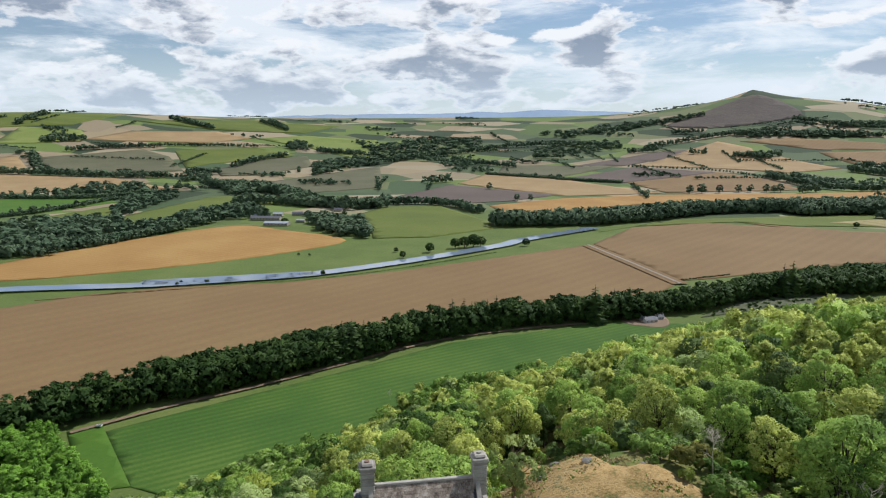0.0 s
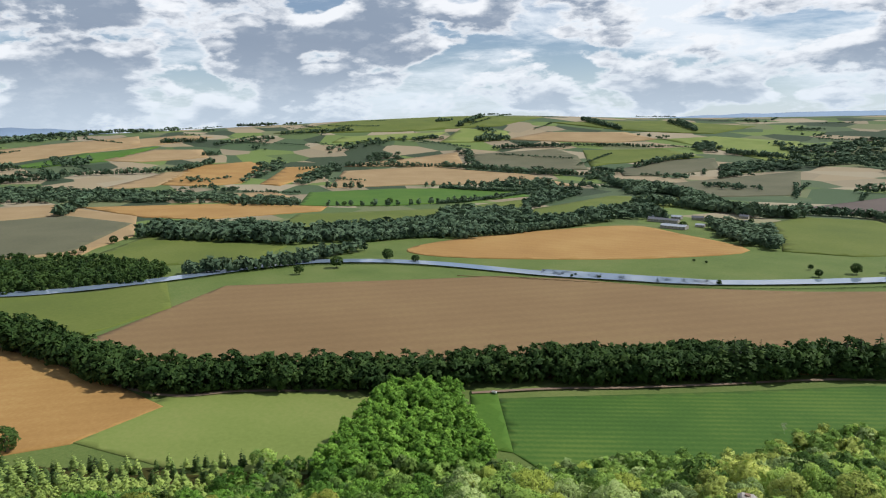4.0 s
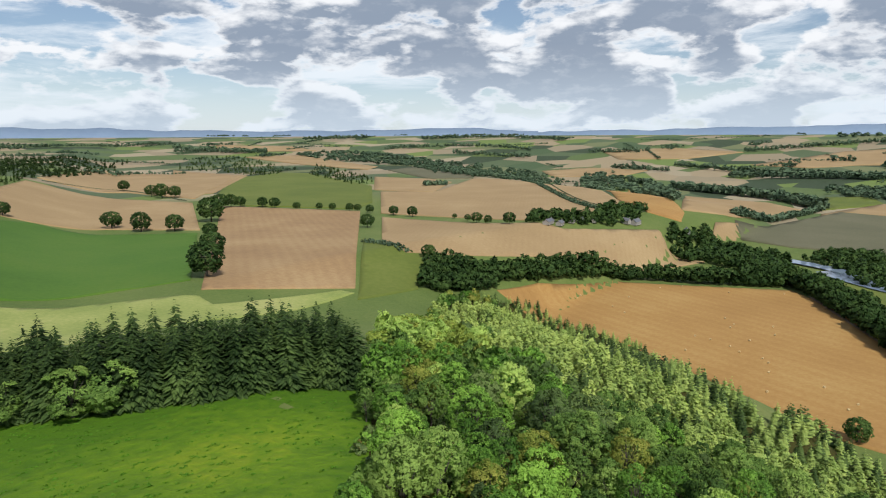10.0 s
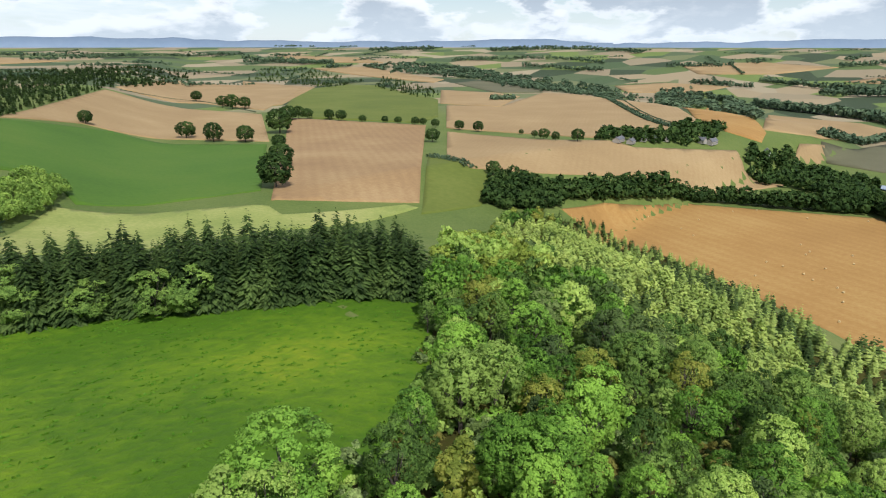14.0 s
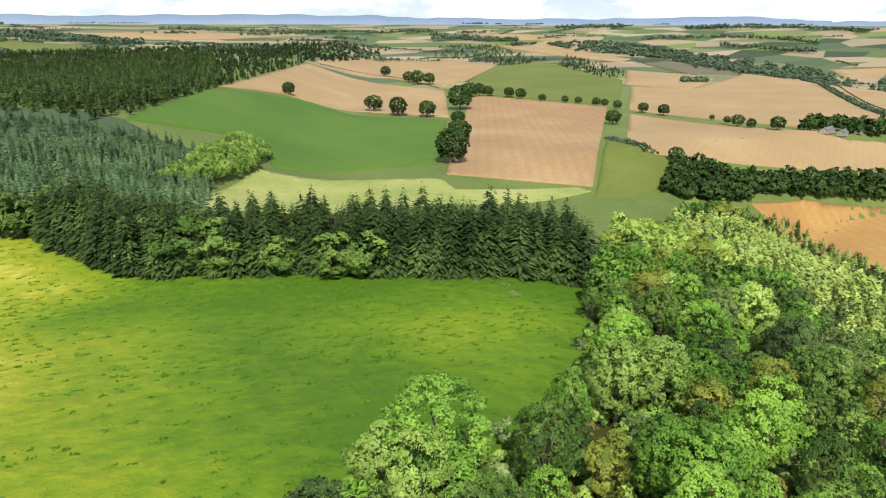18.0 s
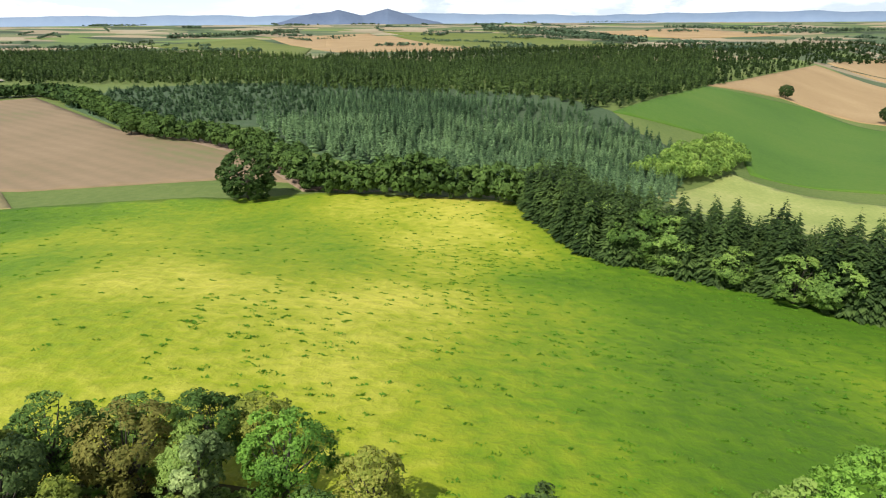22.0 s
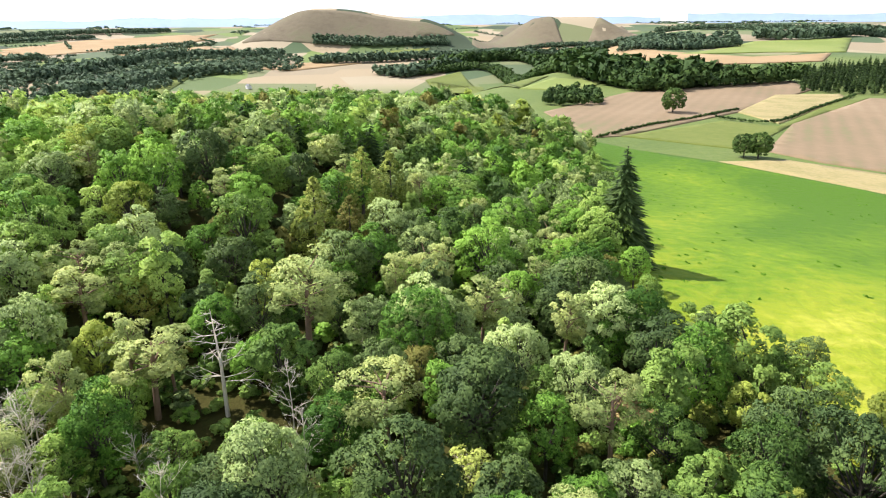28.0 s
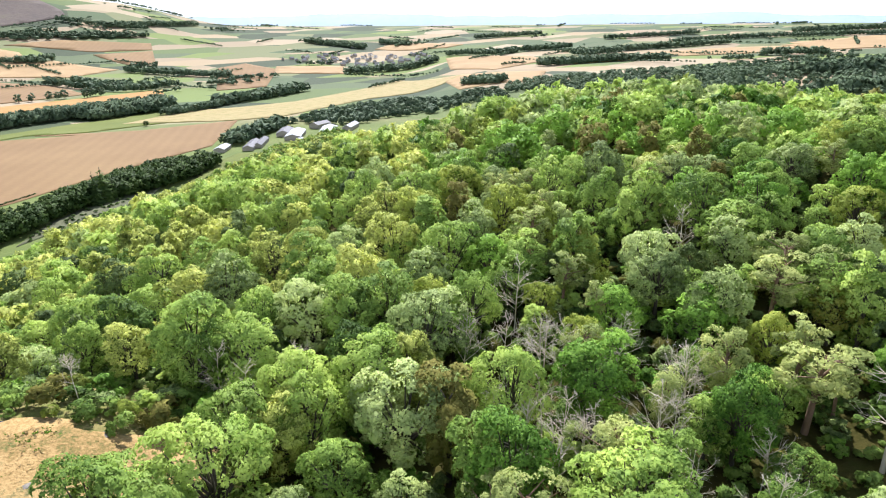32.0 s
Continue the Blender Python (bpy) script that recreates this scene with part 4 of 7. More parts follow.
field("tan", "pale stubble field after harvest", [(-2136, -1836), (-2555, -1730), (-2808, -1535), (-2439, -1512), (-2113, -1641)])
field("tan", "pale stubble field after harvest", [(-2743, -1642), (-3246, -1498), (-3759, -1048), (-3337, -1071), (-2738, -1441)])
field("olive", "bright grass field near a farmstead", [(-145, -796), (-217, -922), (-262, -971), (-344, -958), (-449, -1025), (-449, -970), (-276, -862)])
field("tan", "pale stubble field after harvest", [(1180, 171), (1655, 232), (1907, 144), (1874, -63), (1588, -183), (1275, -139), (1172, -69), (1122, -48)])
field("olive", "dull olive grass field", [(1734, 242), (2060, 283), (2107, 184), (1942, 134)])
field("orange", "golden stubble field after harvest", [(1859, -90), (1729, -414), (1508, -600), (1427, -553), (1439, -294), (1558, -191)])
field("olive", "dull olive grass field", [(1107, -64), (1245, -150), (1014, -332), (922, -250), (965, -129)])
field("deepgreen", "fresh green field with hedgerow trees", [(1570, -548), (1873, -691), (1819, -934), (1625, -1233), (1403, -1150), (1385, -971), (1427, -732)])
field("olive", "dull olive grass field", [(1247, -393), (1403, -489), (1295, -813), (1349, -1106), (1189, -943), (1143, -650), (1156, -471)])
field("olive", "dull olive grass field", [(999, -767), (1170, -976), (1272, -1326), (1135, -1437), (1006, -1285), (1008, -960), (972, -813)])
field("tan", "pale stubble field after harvest", [(1953, -779), (2393, -1028), (2330, -1352), (1889, -1545), (1520, -1441), (1722, -1294), (1873, -1066)])
field("orange", "golden stubble field after harvest", [(2336, -350), (2833, -544), (2848, -792), (2709, -801), (2249, -592), (2226, -460)])
field("orange", "golden stubble field after harvest", [(2189, -635), (2616, -870), (2564, -1000), (2240, -785), (2107, -678)])
field("tan", "pale stubble field after harvest", [(2292, -149), (2698, -429), (2662, -510), (2294, -325)])
field("tan", "pale stubble field after harvest", [(2000, -379), (1957, -611), (1780, -605), (1787, -398)])
field("tan", "pale stubble field after harvest", [(2569, -1376), (2588, -1683), (2206, -1476), (2420, -1243), (2517, -1082), (2575, -1213)])
field("dull", "brownish pasture on the far slope", [(2497, -1700), (2376, -2104), (2164, -2043), (1849, -1804), (1953, -1624), (2153, -1493)])
field("olive", "dull olive grass field", [(2261, -2167), (2048, -2458), (1764, -2380), (1907, -1978), (1900, -1868)])
field("dull", "brownish pasture on the far slope", [(1777, -1887), (1831, -2171), (1716, -2382), (1524, -2151), (1546, -1865), (1633, -1763)])
field("dull", "grey-green rise beyond the farm", [(1394, -1612), (1365, -1931), (1289, -2269), (971, -1721), (1083, -1516), (1242, -1570)])
field("bright", "sunlit bright green hill field", [(2875, -1768), (3151, -2086), (2922, -2227), (2712, -2103), (2770, -1902)])
field("bright", "sunlit bright green hill field", [(3208, -1317), (3346, -1441), (3227, -1729), (3107, -1946), (2989, -1803)])
field("bright", "sunlit bright green hill field", [(2227, -2669), (2097, -2897), (1698, -2963), (1397, -2453), (1528, -2441), (1880, -2604)])
field("olive", "hill pasture", [(3732, -1179), (4105, -1854), (3573, -2451), (3260, -2786), (3071, -2299), (3293, -1764)])
field("olive", "hill pasture", [(3024, -2627), (2724, -3254), (2155, -3320), (2151, -2970), (2548, -2751)])
field("tan", "pale stubble field after harvest", [(2729, -2081), (2771, -2371), (2509, -2709), (2245, -2652), (2324, -2403)])
field("deepgreen", "green grass field between hedges", [(3076, 84), (3410, -209), (3535, -542), (3134, -283), (3015, 11)])
field("tan", "pale stubble field after harvest", [(3152, -237), (3418, -496), (3320, -697), (3065, -667), (3033, -389)])
field("tan", "pale stubble field after harvest", [(2992, 397), (3490, 125), (3837, -268), (3966, -707), (3783, -862), (3571, -519), (3405, -111), (3026, 213)])
field("orange", "golden stubble field after harvest", [(510, 336), (591, 338), (744, 319), (786, 222), (824, 138), (760, 83), (615, 4), (450, -57), (423, -1), (431, 50), (484, 134), (540, 249)])
field("bright", "bright grass paddock below the crag wood", [(425, -2), (469, -65), (405, -178), (366, -183), (317, -111), (346, -55)])
field("green", "deep green crop field below the crag, with drill lines", [(338, -252), (320, -285), (261, -390), (211, -487), (98, -598), (33, -622), (40, -559), (123, -376), (168, -248), (202, -215), (272, -214)])
field("deepgreen", "mown grass margin of a crop field", [(359, -243), (349, -259), (272, -214), (284, -204), (327, -223)])
field("scrub", "rough scrubby slope below the crag", [(22, -649), (-7, -716), (-81, -809), (-131, -822), (-102, -757), (-33, -702)])
field("olive", "grass field at the foot of the crag", [(-112, -842), (-168, -890), (-158, -831), (-119, -809)])
field("drilled", "square pale stubble field with drill lines", [(254, 423), (669, 1031), (763, 775), (371, 385)])
field("olive", "green grass field between hedges", [(350, 361), (529, 532), (500, 472), (506, 419), (425, 363)])
field("tan", "pale stubble field after harvest", [(513, 489), (723, 688), (722, 518), (779, 409), (962, 346), (933, 321), (945, 267), (715, 345), (573, 398), (490, 434)])
field("tan", "pale stubble field after harvest", [(761, 726), (1054, 1005), (1123, 905), (1534, 1094), (1565, 945), (1151, 604), (974, 438), (788, 477)])
field("orange", "narrow golden stubble strip", [(1492, 671), (1966, 804), (1139, 366), (1063, 346), (1045, 396), (1189, 510)])
field("tan", "pale stubble field after harvest", [(1455, 861), (1677, 825), (1085, 444), (974, 438)])
field("tan", "pale stubble field after harvest", [(1428, 1385), (1450, 1187), (1382, 1057), (1099, 894), (1079, 1049)])
field("dull", "fallow field", [(1708, 1591), (2284, 1685), (1534, 1094), (1450, 1187)])
field("olive", "green hill field with a hedgerow below", [(780, 1218), (1148, 1696), (1397, 1787), (1440, 1688), (1159, 1134), (878, 859), (782, 806), (696, 1007)])
field("tan", "pale stubble field after harvest", [(708, 1263), (1231, 2174), (1238, 1752), (813, 1277)])
field("tan", "pale stubble field after harvest", [(1158, 378), (1878, 605), (1832, 378), (1697, 266), (1262, 314)])
field("tan", "pale stubble field after harvest", [(1095, 306), (1154, 318), (1246, 304), (1174, 281), (1128, 294)])
field("dull", "fallow field", [(1174, 281), (1245, 310), (1723, 201), (1717, -38), (1462, -159), (1164, -38), (1141, 195)])
field("tan", "pale stubble field after harvest", [(1718, 214), (1953, 140), (1958, -41), (1693, -37), (1673, 69)])
field("olive", "green grass field between hedges", [(860, 109), (921, 96), (842, -31), (856, -125), (715, -107), (659, -23)])
field("tan", "pale stubble field after harvest", [(2923, 684), (3476, 420), (3854, -84), (4070, -517), (3669, -470), (3244, 35), (2879, 458)])
field("tan", "pale stubble field after harvest", [(2076, 3212), (2315, 2858), (2234, 2566), (1888, 2887)])
field("tan", "pale stubble field after harvest", [(1788, 2553), (2037, 2448), (1819, 1747), (1677, 1662), (1727, 2141)])
field("tan", "pale stubble field after harvest", [(2375, 1351), (2580, 1241), (2602, 988), (2337, 1003), (2213, 1209)])
field("tan", "pale stubble field after harvest", [(3207, 1476), (3475, 1189), (3393, 825), (3060, 989), (2929, 1258)])
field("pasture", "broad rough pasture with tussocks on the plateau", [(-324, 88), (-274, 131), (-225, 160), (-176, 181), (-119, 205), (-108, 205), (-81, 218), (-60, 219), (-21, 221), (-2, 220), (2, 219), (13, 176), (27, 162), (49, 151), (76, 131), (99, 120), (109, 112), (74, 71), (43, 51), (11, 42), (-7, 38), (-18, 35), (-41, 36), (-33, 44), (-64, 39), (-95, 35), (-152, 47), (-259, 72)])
field("deepgreen", "dark green grass field with an uneven fold", [(46, 536), (173, 833), (323, 915), (457, 760), (269, 462), (138, 479), (148, 569)])
field("dry", "sunlit dry pasture beyond a spruce belt", [(44, 334), (122, 468), (236, 418), (243, 408), (239, 385), (355, 385), (361, 376), (283, 353), (156, 338), (80, 306)])
field("tan", "pale stubble field after harvest", [(180, 852), (497, 1415), (611, 1364), (671, 1126), (477, 787), (406, 901), (293, 928)])
field("tan", "pale stubble field after harvest", [(556, 1522), (1012, 2273), (1213, 1753), (717, 1194), (708, 1454)])
field("sown", "pale brown field with a lone oak", [(-296, 164), (-376, 221), (-499, 351), (-423, 489), (-246, 342), (-191, 318), (-158, 308), (-89, 232), (-127, 233), (-190, 205), (-234, 198), (-269, 174)])
field("sown", "pale brown field beside a wood", [(-446, 88), (-564, 182), (-654, 376), (-567, 345), (-431, 215), (-344, 110), (-339, 93)])
field("olive", "green strip in a brown field", [(-344, 110), (-393, 188), (-368, 208), (-488, 320), (-499, 351), (-376, 221), (-300, 156)])
field("straw", "dry uncut strip between pasture and field", [(-274, 131), (-275, 162), (-230, 195), (-197, 202), (-175, 182), (-224, 159)])
field("straw", "dry uncut patch in a field", [(-431, 215), (-531, 294), (-531, 348), (-506, 338), (-379, 215)])
field("earth", "bare verge beside a wood", [(-188, 324), (-139, 289), (-83, 225), (-88, 219), (-135, 275), (-183, 309)])
field("olive", "green grass field between hedges", [(-1530, 27), (-1667, 116), (-786, 159), (-612, 97), (-1392, 145)])
field("bright", "green grass field between hedges", [(-612, 97), (-734, 154), (-668, 192), (-583, 146)])
field("tan", "pale stubble field after harvest", [(-1970, 171), (-2244, 424), (-2161, 705), (-1466, 451), (-1893, 450)])
field("tan", "pale stubble field after harvest", [(-1697, 431), (-1412, 460), (-1099, 560), (-1180, 743), (-963, 596), (-895, 340)])
field("bright", "green grass field between hedges", [(-1209, 472), (-1474, 751), (-1473, 968), (-1197, 781), (-1235, 656)])
field("clearfell", "young replanted ground among the spruces", [(-823, 723), (-1086, 1012), (-1113, 1100), (-577, 626), (-586, 525)])
field("olive", "green grass field between hedges", [(-1494, 2315), (-1383, 2972), (-802, 2171), (-540, 1391), (-1062, 2014)])
field("tan", "pale stubble field after harvest", [(-1306, 2995), (-948, 3402), (-234, 1959), (-559, 1730)])
field("olive", "green grass field between hedges", [(-756, 3211), (-262, 3483), (258, 2487), (-219, 1962)])
field("tan", "pale stubble field after harvest", [(-1054, 3055), (-795, 3257), (-258, 2174), (-487, 1969), (-778, 2238)])
field("olive", "green grass field between hedges", [(-916, 3567), (-220, 3414), (236, 2597), (-149, 2246), (-667, 3181)])
field("tan", "pale stubble field after harvest", [(100, 3561), (656, 3757), (999, 3185), (529, 3035)])
field("olive", "green grass field between hedges", [(-2241, -130), (-2285, 56), (-2021, 66), (-1915, -144)])
field("olive", "green grass field between hedges", [(-1307, -565), (-1703, -602), (-1741, -531), (-1305, -490)])
field("tan", "pale stubble field after harvest", [(-2863, -1680), (-3315, -1547), (-3698, -1194), (-3468, -984), (-3056, -1189), (-2634, -1427)])
field("tan", "pale stubble field after harvest", [(-1745, -419), (-1892, -267), (-1861, -140), (-1714, -299)])
field("tan", "pale stubble field after harvest", [(-2850, -1225), (-3037, -988), (-2252, -570), (-2094, -735)])
field("moor", "bare brown grassy hill", [(-2331, -569), (-2424, -509), (-2472, -416), (-2458, -334), (-2470, -177), (-2461, 22), (-2420, 150), (-2320, -57), (-2287, -318)], True)
field("moor", "bare brown grassy hill", [(-2368, 206), (-3653, 453), (-4454, 698), (-2421, 499), (-2398, 653), (-4079, 1251), (-2161, 739), (-2267, 509)], True)
field("heather", "heather slopes of a rocky peak", [(358, -3706), (234, -3930), (127, -4099), (-44, -4247), (-174, -4160), (-282, -3853), (-99, -3698), (132, -3608)], True)
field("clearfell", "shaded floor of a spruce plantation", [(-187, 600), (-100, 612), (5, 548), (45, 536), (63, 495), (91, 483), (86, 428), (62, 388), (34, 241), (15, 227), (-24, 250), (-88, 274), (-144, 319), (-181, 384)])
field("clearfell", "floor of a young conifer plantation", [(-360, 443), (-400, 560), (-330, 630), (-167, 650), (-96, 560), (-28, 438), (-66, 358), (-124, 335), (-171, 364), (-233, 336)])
field("earth", "bare earth yard beside a cottage", [(48, -606), (80, -598), (90, -622), (58, -642)], True)
ribbon("river", "pale reflecting river winding between fields", "river", [(1014, 180), (978, 115), (904, 67), (957, 124), (907, 78), (870, 16), (859, -100), (869, -267), (841, -358), (758, -449), (605, -544), (466, -666), (631, -539), (499, -632), (410, -757), (326, -928), (304, -1003), (227, -1162)], 24, water, 1.0)
ribbon("field_margin", "brown stubble margin beside a farm track", "margin", [(201, -990), (117, -875), (50, -780)], 20, FIELD["brown"], 0.6, False)
ribbon("track", "pale farm track across a brown field", "track", [(201, -990), (117, -875), (50, -780)], 4.0, FIELD["track"], 1.0, False)
ribbon("lane", "bare earth lane beside a tree belt", "lane", [(355, -242), (330, -294), (300, -343), (269, -402), (228, -479), (177, -537), (107, -593)], 3.6, FIELD["earth"], 0.5)
ribbon("lane", "bare earth lane beside a tree belt", "lane", [(802, 116), (611, 14), (478, -53), (445, -111), (402, -177)], 3.6, FIELD["earth"], 0.5)
ribbon("forest_track", "pale track through the plantation", "track", [(-1683, 1674), (-823, 846), (-578, 625)], 7, FIELD["track"], 0.6)
ribbon("worn_edge", "bare earth along the foot of a wood", "verge", [(-86, 220), (-77, 221), (-61, 222), (-44, 232), (-17, 223), (-2, 221), (6, 197), (13, 174), (22, 164), (35, 158), (48, 150), (65, 139), (76, 130), (92, 120), (103, 118), (109, 111)], 1.8, FIELD["earth"], 0.35)


# ---- woods, belts and single trees of the wider land ----
belt("dark belt of broadleaf trees along a lane", [(866, 198), (839, 121), (641, 15), (506, -47), (460, -115), (416, -183), (410, -186), (377, -257), (348, -317), (308, -387), (277, -437), (344, -308), (280, -420), (237, -499), (184, -557), (101, -617), (29, -687)], 19.0, 32, 8.5, "dense", "belt", 300, 2)
belt("dark belt of broadleaf trees along a lane", [(29, -686), (-7, -736), (-82, -822), (-170, -906), (-26, -769), (-72, -793), (-139, -829), (-212, -918)], 18.0, 30, 8.5, "dense", "belt", 320, 3)
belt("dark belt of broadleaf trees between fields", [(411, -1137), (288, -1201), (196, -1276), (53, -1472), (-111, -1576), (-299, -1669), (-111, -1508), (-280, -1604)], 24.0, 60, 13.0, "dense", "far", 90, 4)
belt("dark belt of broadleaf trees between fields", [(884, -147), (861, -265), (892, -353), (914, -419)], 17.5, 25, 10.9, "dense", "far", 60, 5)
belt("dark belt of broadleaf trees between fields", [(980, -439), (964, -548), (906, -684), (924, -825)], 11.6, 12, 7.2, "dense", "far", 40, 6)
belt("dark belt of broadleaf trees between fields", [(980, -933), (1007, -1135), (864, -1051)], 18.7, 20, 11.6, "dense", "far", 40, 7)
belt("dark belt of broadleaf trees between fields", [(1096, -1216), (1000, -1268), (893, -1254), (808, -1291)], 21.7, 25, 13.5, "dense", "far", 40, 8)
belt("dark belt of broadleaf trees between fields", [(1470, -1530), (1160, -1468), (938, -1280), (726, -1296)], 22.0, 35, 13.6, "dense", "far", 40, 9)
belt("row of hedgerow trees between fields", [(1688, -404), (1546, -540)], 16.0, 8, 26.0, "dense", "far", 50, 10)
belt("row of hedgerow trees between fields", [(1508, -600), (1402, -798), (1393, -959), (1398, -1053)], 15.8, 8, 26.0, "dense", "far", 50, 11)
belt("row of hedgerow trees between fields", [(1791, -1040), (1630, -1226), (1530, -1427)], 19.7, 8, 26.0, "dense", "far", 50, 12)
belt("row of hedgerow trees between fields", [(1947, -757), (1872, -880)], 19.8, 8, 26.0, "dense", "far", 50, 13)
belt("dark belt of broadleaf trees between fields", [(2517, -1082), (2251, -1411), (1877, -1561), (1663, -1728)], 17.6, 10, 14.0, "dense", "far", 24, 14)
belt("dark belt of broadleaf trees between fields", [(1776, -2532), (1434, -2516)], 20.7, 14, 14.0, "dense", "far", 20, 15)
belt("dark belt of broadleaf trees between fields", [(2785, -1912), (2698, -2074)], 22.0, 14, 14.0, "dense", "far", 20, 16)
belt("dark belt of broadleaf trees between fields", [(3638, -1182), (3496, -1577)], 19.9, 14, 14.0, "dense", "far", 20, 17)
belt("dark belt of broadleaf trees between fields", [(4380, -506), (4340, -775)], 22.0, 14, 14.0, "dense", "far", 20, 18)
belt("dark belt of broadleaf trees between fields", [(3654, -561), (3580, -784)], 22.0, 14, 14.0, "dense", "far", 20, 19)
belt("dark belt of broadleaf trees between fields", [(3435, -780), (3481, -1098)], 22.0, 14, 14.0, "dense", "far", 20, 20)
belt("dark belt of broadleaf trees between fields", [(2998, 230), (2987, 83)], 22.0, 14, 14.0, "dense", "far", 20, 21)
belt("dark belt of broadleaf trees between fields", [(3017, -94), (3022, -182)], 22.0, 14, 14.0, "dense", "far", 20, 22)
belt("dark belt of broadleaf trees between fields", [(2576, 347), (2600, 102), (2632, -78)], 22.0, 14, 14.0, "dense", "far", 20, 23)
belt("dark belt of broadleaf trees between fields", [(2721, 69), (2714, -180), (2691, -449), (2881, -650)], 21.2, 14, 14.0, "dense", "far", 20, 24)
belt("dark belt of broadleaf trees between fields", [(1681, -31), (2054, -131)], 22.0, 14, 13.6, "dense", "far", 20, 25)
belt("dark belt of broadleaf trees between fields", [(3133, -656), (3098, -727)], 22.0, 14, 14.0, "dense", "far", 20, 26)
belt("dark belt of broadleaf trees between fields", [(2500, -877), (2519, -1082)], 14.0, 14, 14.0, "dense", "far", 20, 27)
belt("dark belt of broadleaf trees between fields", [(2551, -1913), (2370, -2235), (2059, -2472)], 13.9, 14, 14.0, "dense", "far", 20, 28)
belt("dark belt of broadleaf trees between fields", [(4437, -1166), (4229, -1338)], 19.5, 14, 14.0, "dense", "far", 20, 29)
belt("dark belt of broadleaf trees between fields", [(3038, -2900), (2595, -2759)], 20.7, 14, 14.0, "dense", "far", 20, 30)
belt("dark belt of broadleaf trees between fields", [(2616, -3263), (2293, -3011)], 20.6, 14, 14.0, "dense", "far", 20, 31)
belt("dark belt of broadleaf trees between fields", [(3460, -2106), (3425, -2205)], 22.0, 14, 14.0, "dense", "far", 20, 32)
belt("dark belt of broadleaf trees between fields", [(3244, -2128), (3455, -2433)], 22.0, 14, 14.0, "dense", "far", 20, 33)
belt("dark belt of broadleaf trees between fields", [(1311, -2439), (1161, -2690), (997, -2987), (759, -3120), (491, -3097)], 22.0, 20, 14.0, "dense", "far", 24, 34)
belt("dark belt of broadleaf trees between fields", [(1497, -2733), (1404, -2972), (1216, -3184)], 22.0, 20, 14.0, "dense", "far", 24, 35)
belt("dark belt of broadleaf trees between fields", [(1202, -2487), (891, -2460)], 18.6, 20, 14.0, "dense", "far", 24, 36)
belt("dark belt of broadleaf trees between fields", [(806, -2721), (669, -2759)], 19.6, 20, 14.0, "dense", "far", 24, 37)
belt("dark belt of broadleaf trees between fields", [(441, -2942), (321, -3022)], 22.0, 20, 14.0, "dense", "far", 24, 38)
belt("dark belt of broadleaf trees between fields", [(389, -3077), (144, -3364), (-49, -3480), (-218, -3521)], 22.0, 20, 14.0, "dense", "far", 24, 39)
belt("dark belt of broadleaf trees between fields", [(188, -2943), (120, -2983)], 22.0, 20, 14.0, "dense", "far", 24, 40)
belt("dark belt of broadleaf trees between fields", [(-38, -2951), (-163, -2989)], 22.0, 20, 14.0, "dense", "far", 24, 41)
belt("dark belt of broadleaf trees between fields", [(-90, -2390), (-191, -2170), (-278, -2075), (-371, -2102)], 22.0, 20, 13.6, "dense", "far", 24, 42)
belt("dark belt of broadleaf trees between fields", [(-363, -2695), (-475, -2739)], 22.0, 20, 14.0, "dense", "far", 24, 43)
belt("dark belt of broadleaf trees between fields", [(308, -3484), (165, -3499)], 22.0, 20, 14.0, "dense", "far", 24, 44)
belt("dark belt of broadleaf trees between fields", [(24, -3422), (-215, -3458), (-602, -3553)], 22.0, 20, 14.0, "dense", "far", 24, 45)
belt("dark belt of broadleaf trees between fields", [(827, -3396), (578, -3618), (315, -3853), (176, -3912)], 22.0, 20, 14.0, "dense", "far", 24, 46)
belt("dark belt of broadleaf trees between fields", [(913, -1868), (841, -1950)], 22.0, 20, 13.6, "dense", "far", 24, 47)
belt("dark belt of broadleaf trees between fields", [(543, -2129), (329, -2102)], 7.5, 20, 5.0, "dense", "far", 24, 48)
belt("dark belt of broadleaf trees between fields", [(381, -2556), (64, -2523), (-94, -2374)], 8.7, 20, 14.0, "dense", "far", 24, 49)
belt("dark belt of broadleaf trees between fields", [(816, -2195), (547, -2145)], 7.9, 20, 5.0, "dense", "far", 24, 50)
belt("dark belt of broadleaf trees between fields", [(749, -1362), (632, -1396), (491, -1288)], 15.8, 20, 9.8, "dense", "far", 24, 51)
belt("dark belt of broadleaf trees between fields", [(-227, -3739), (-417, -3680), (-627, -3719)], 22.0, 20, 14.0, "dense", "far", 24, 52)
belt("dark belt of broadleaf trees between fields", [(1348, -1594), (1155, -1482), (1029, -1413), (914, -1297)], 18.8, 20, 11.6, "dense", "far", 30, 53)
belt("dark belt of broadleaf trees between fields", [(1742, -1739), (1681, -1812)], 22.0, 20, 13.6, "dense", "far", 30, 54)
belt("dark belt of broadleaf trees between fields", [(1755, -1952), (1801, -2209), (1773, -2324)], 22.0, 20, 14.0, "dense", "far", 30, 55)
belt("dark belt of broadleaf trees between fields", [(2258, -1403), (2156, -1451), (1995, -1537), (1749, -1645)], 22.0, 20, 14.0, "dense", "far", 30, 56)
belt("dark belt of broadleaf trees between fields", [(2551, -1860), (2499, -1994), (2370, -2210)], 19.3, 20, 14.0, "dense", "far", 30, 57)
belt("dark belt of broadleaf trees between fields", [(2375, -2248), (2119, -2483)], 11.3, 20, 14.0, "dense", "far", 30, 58)
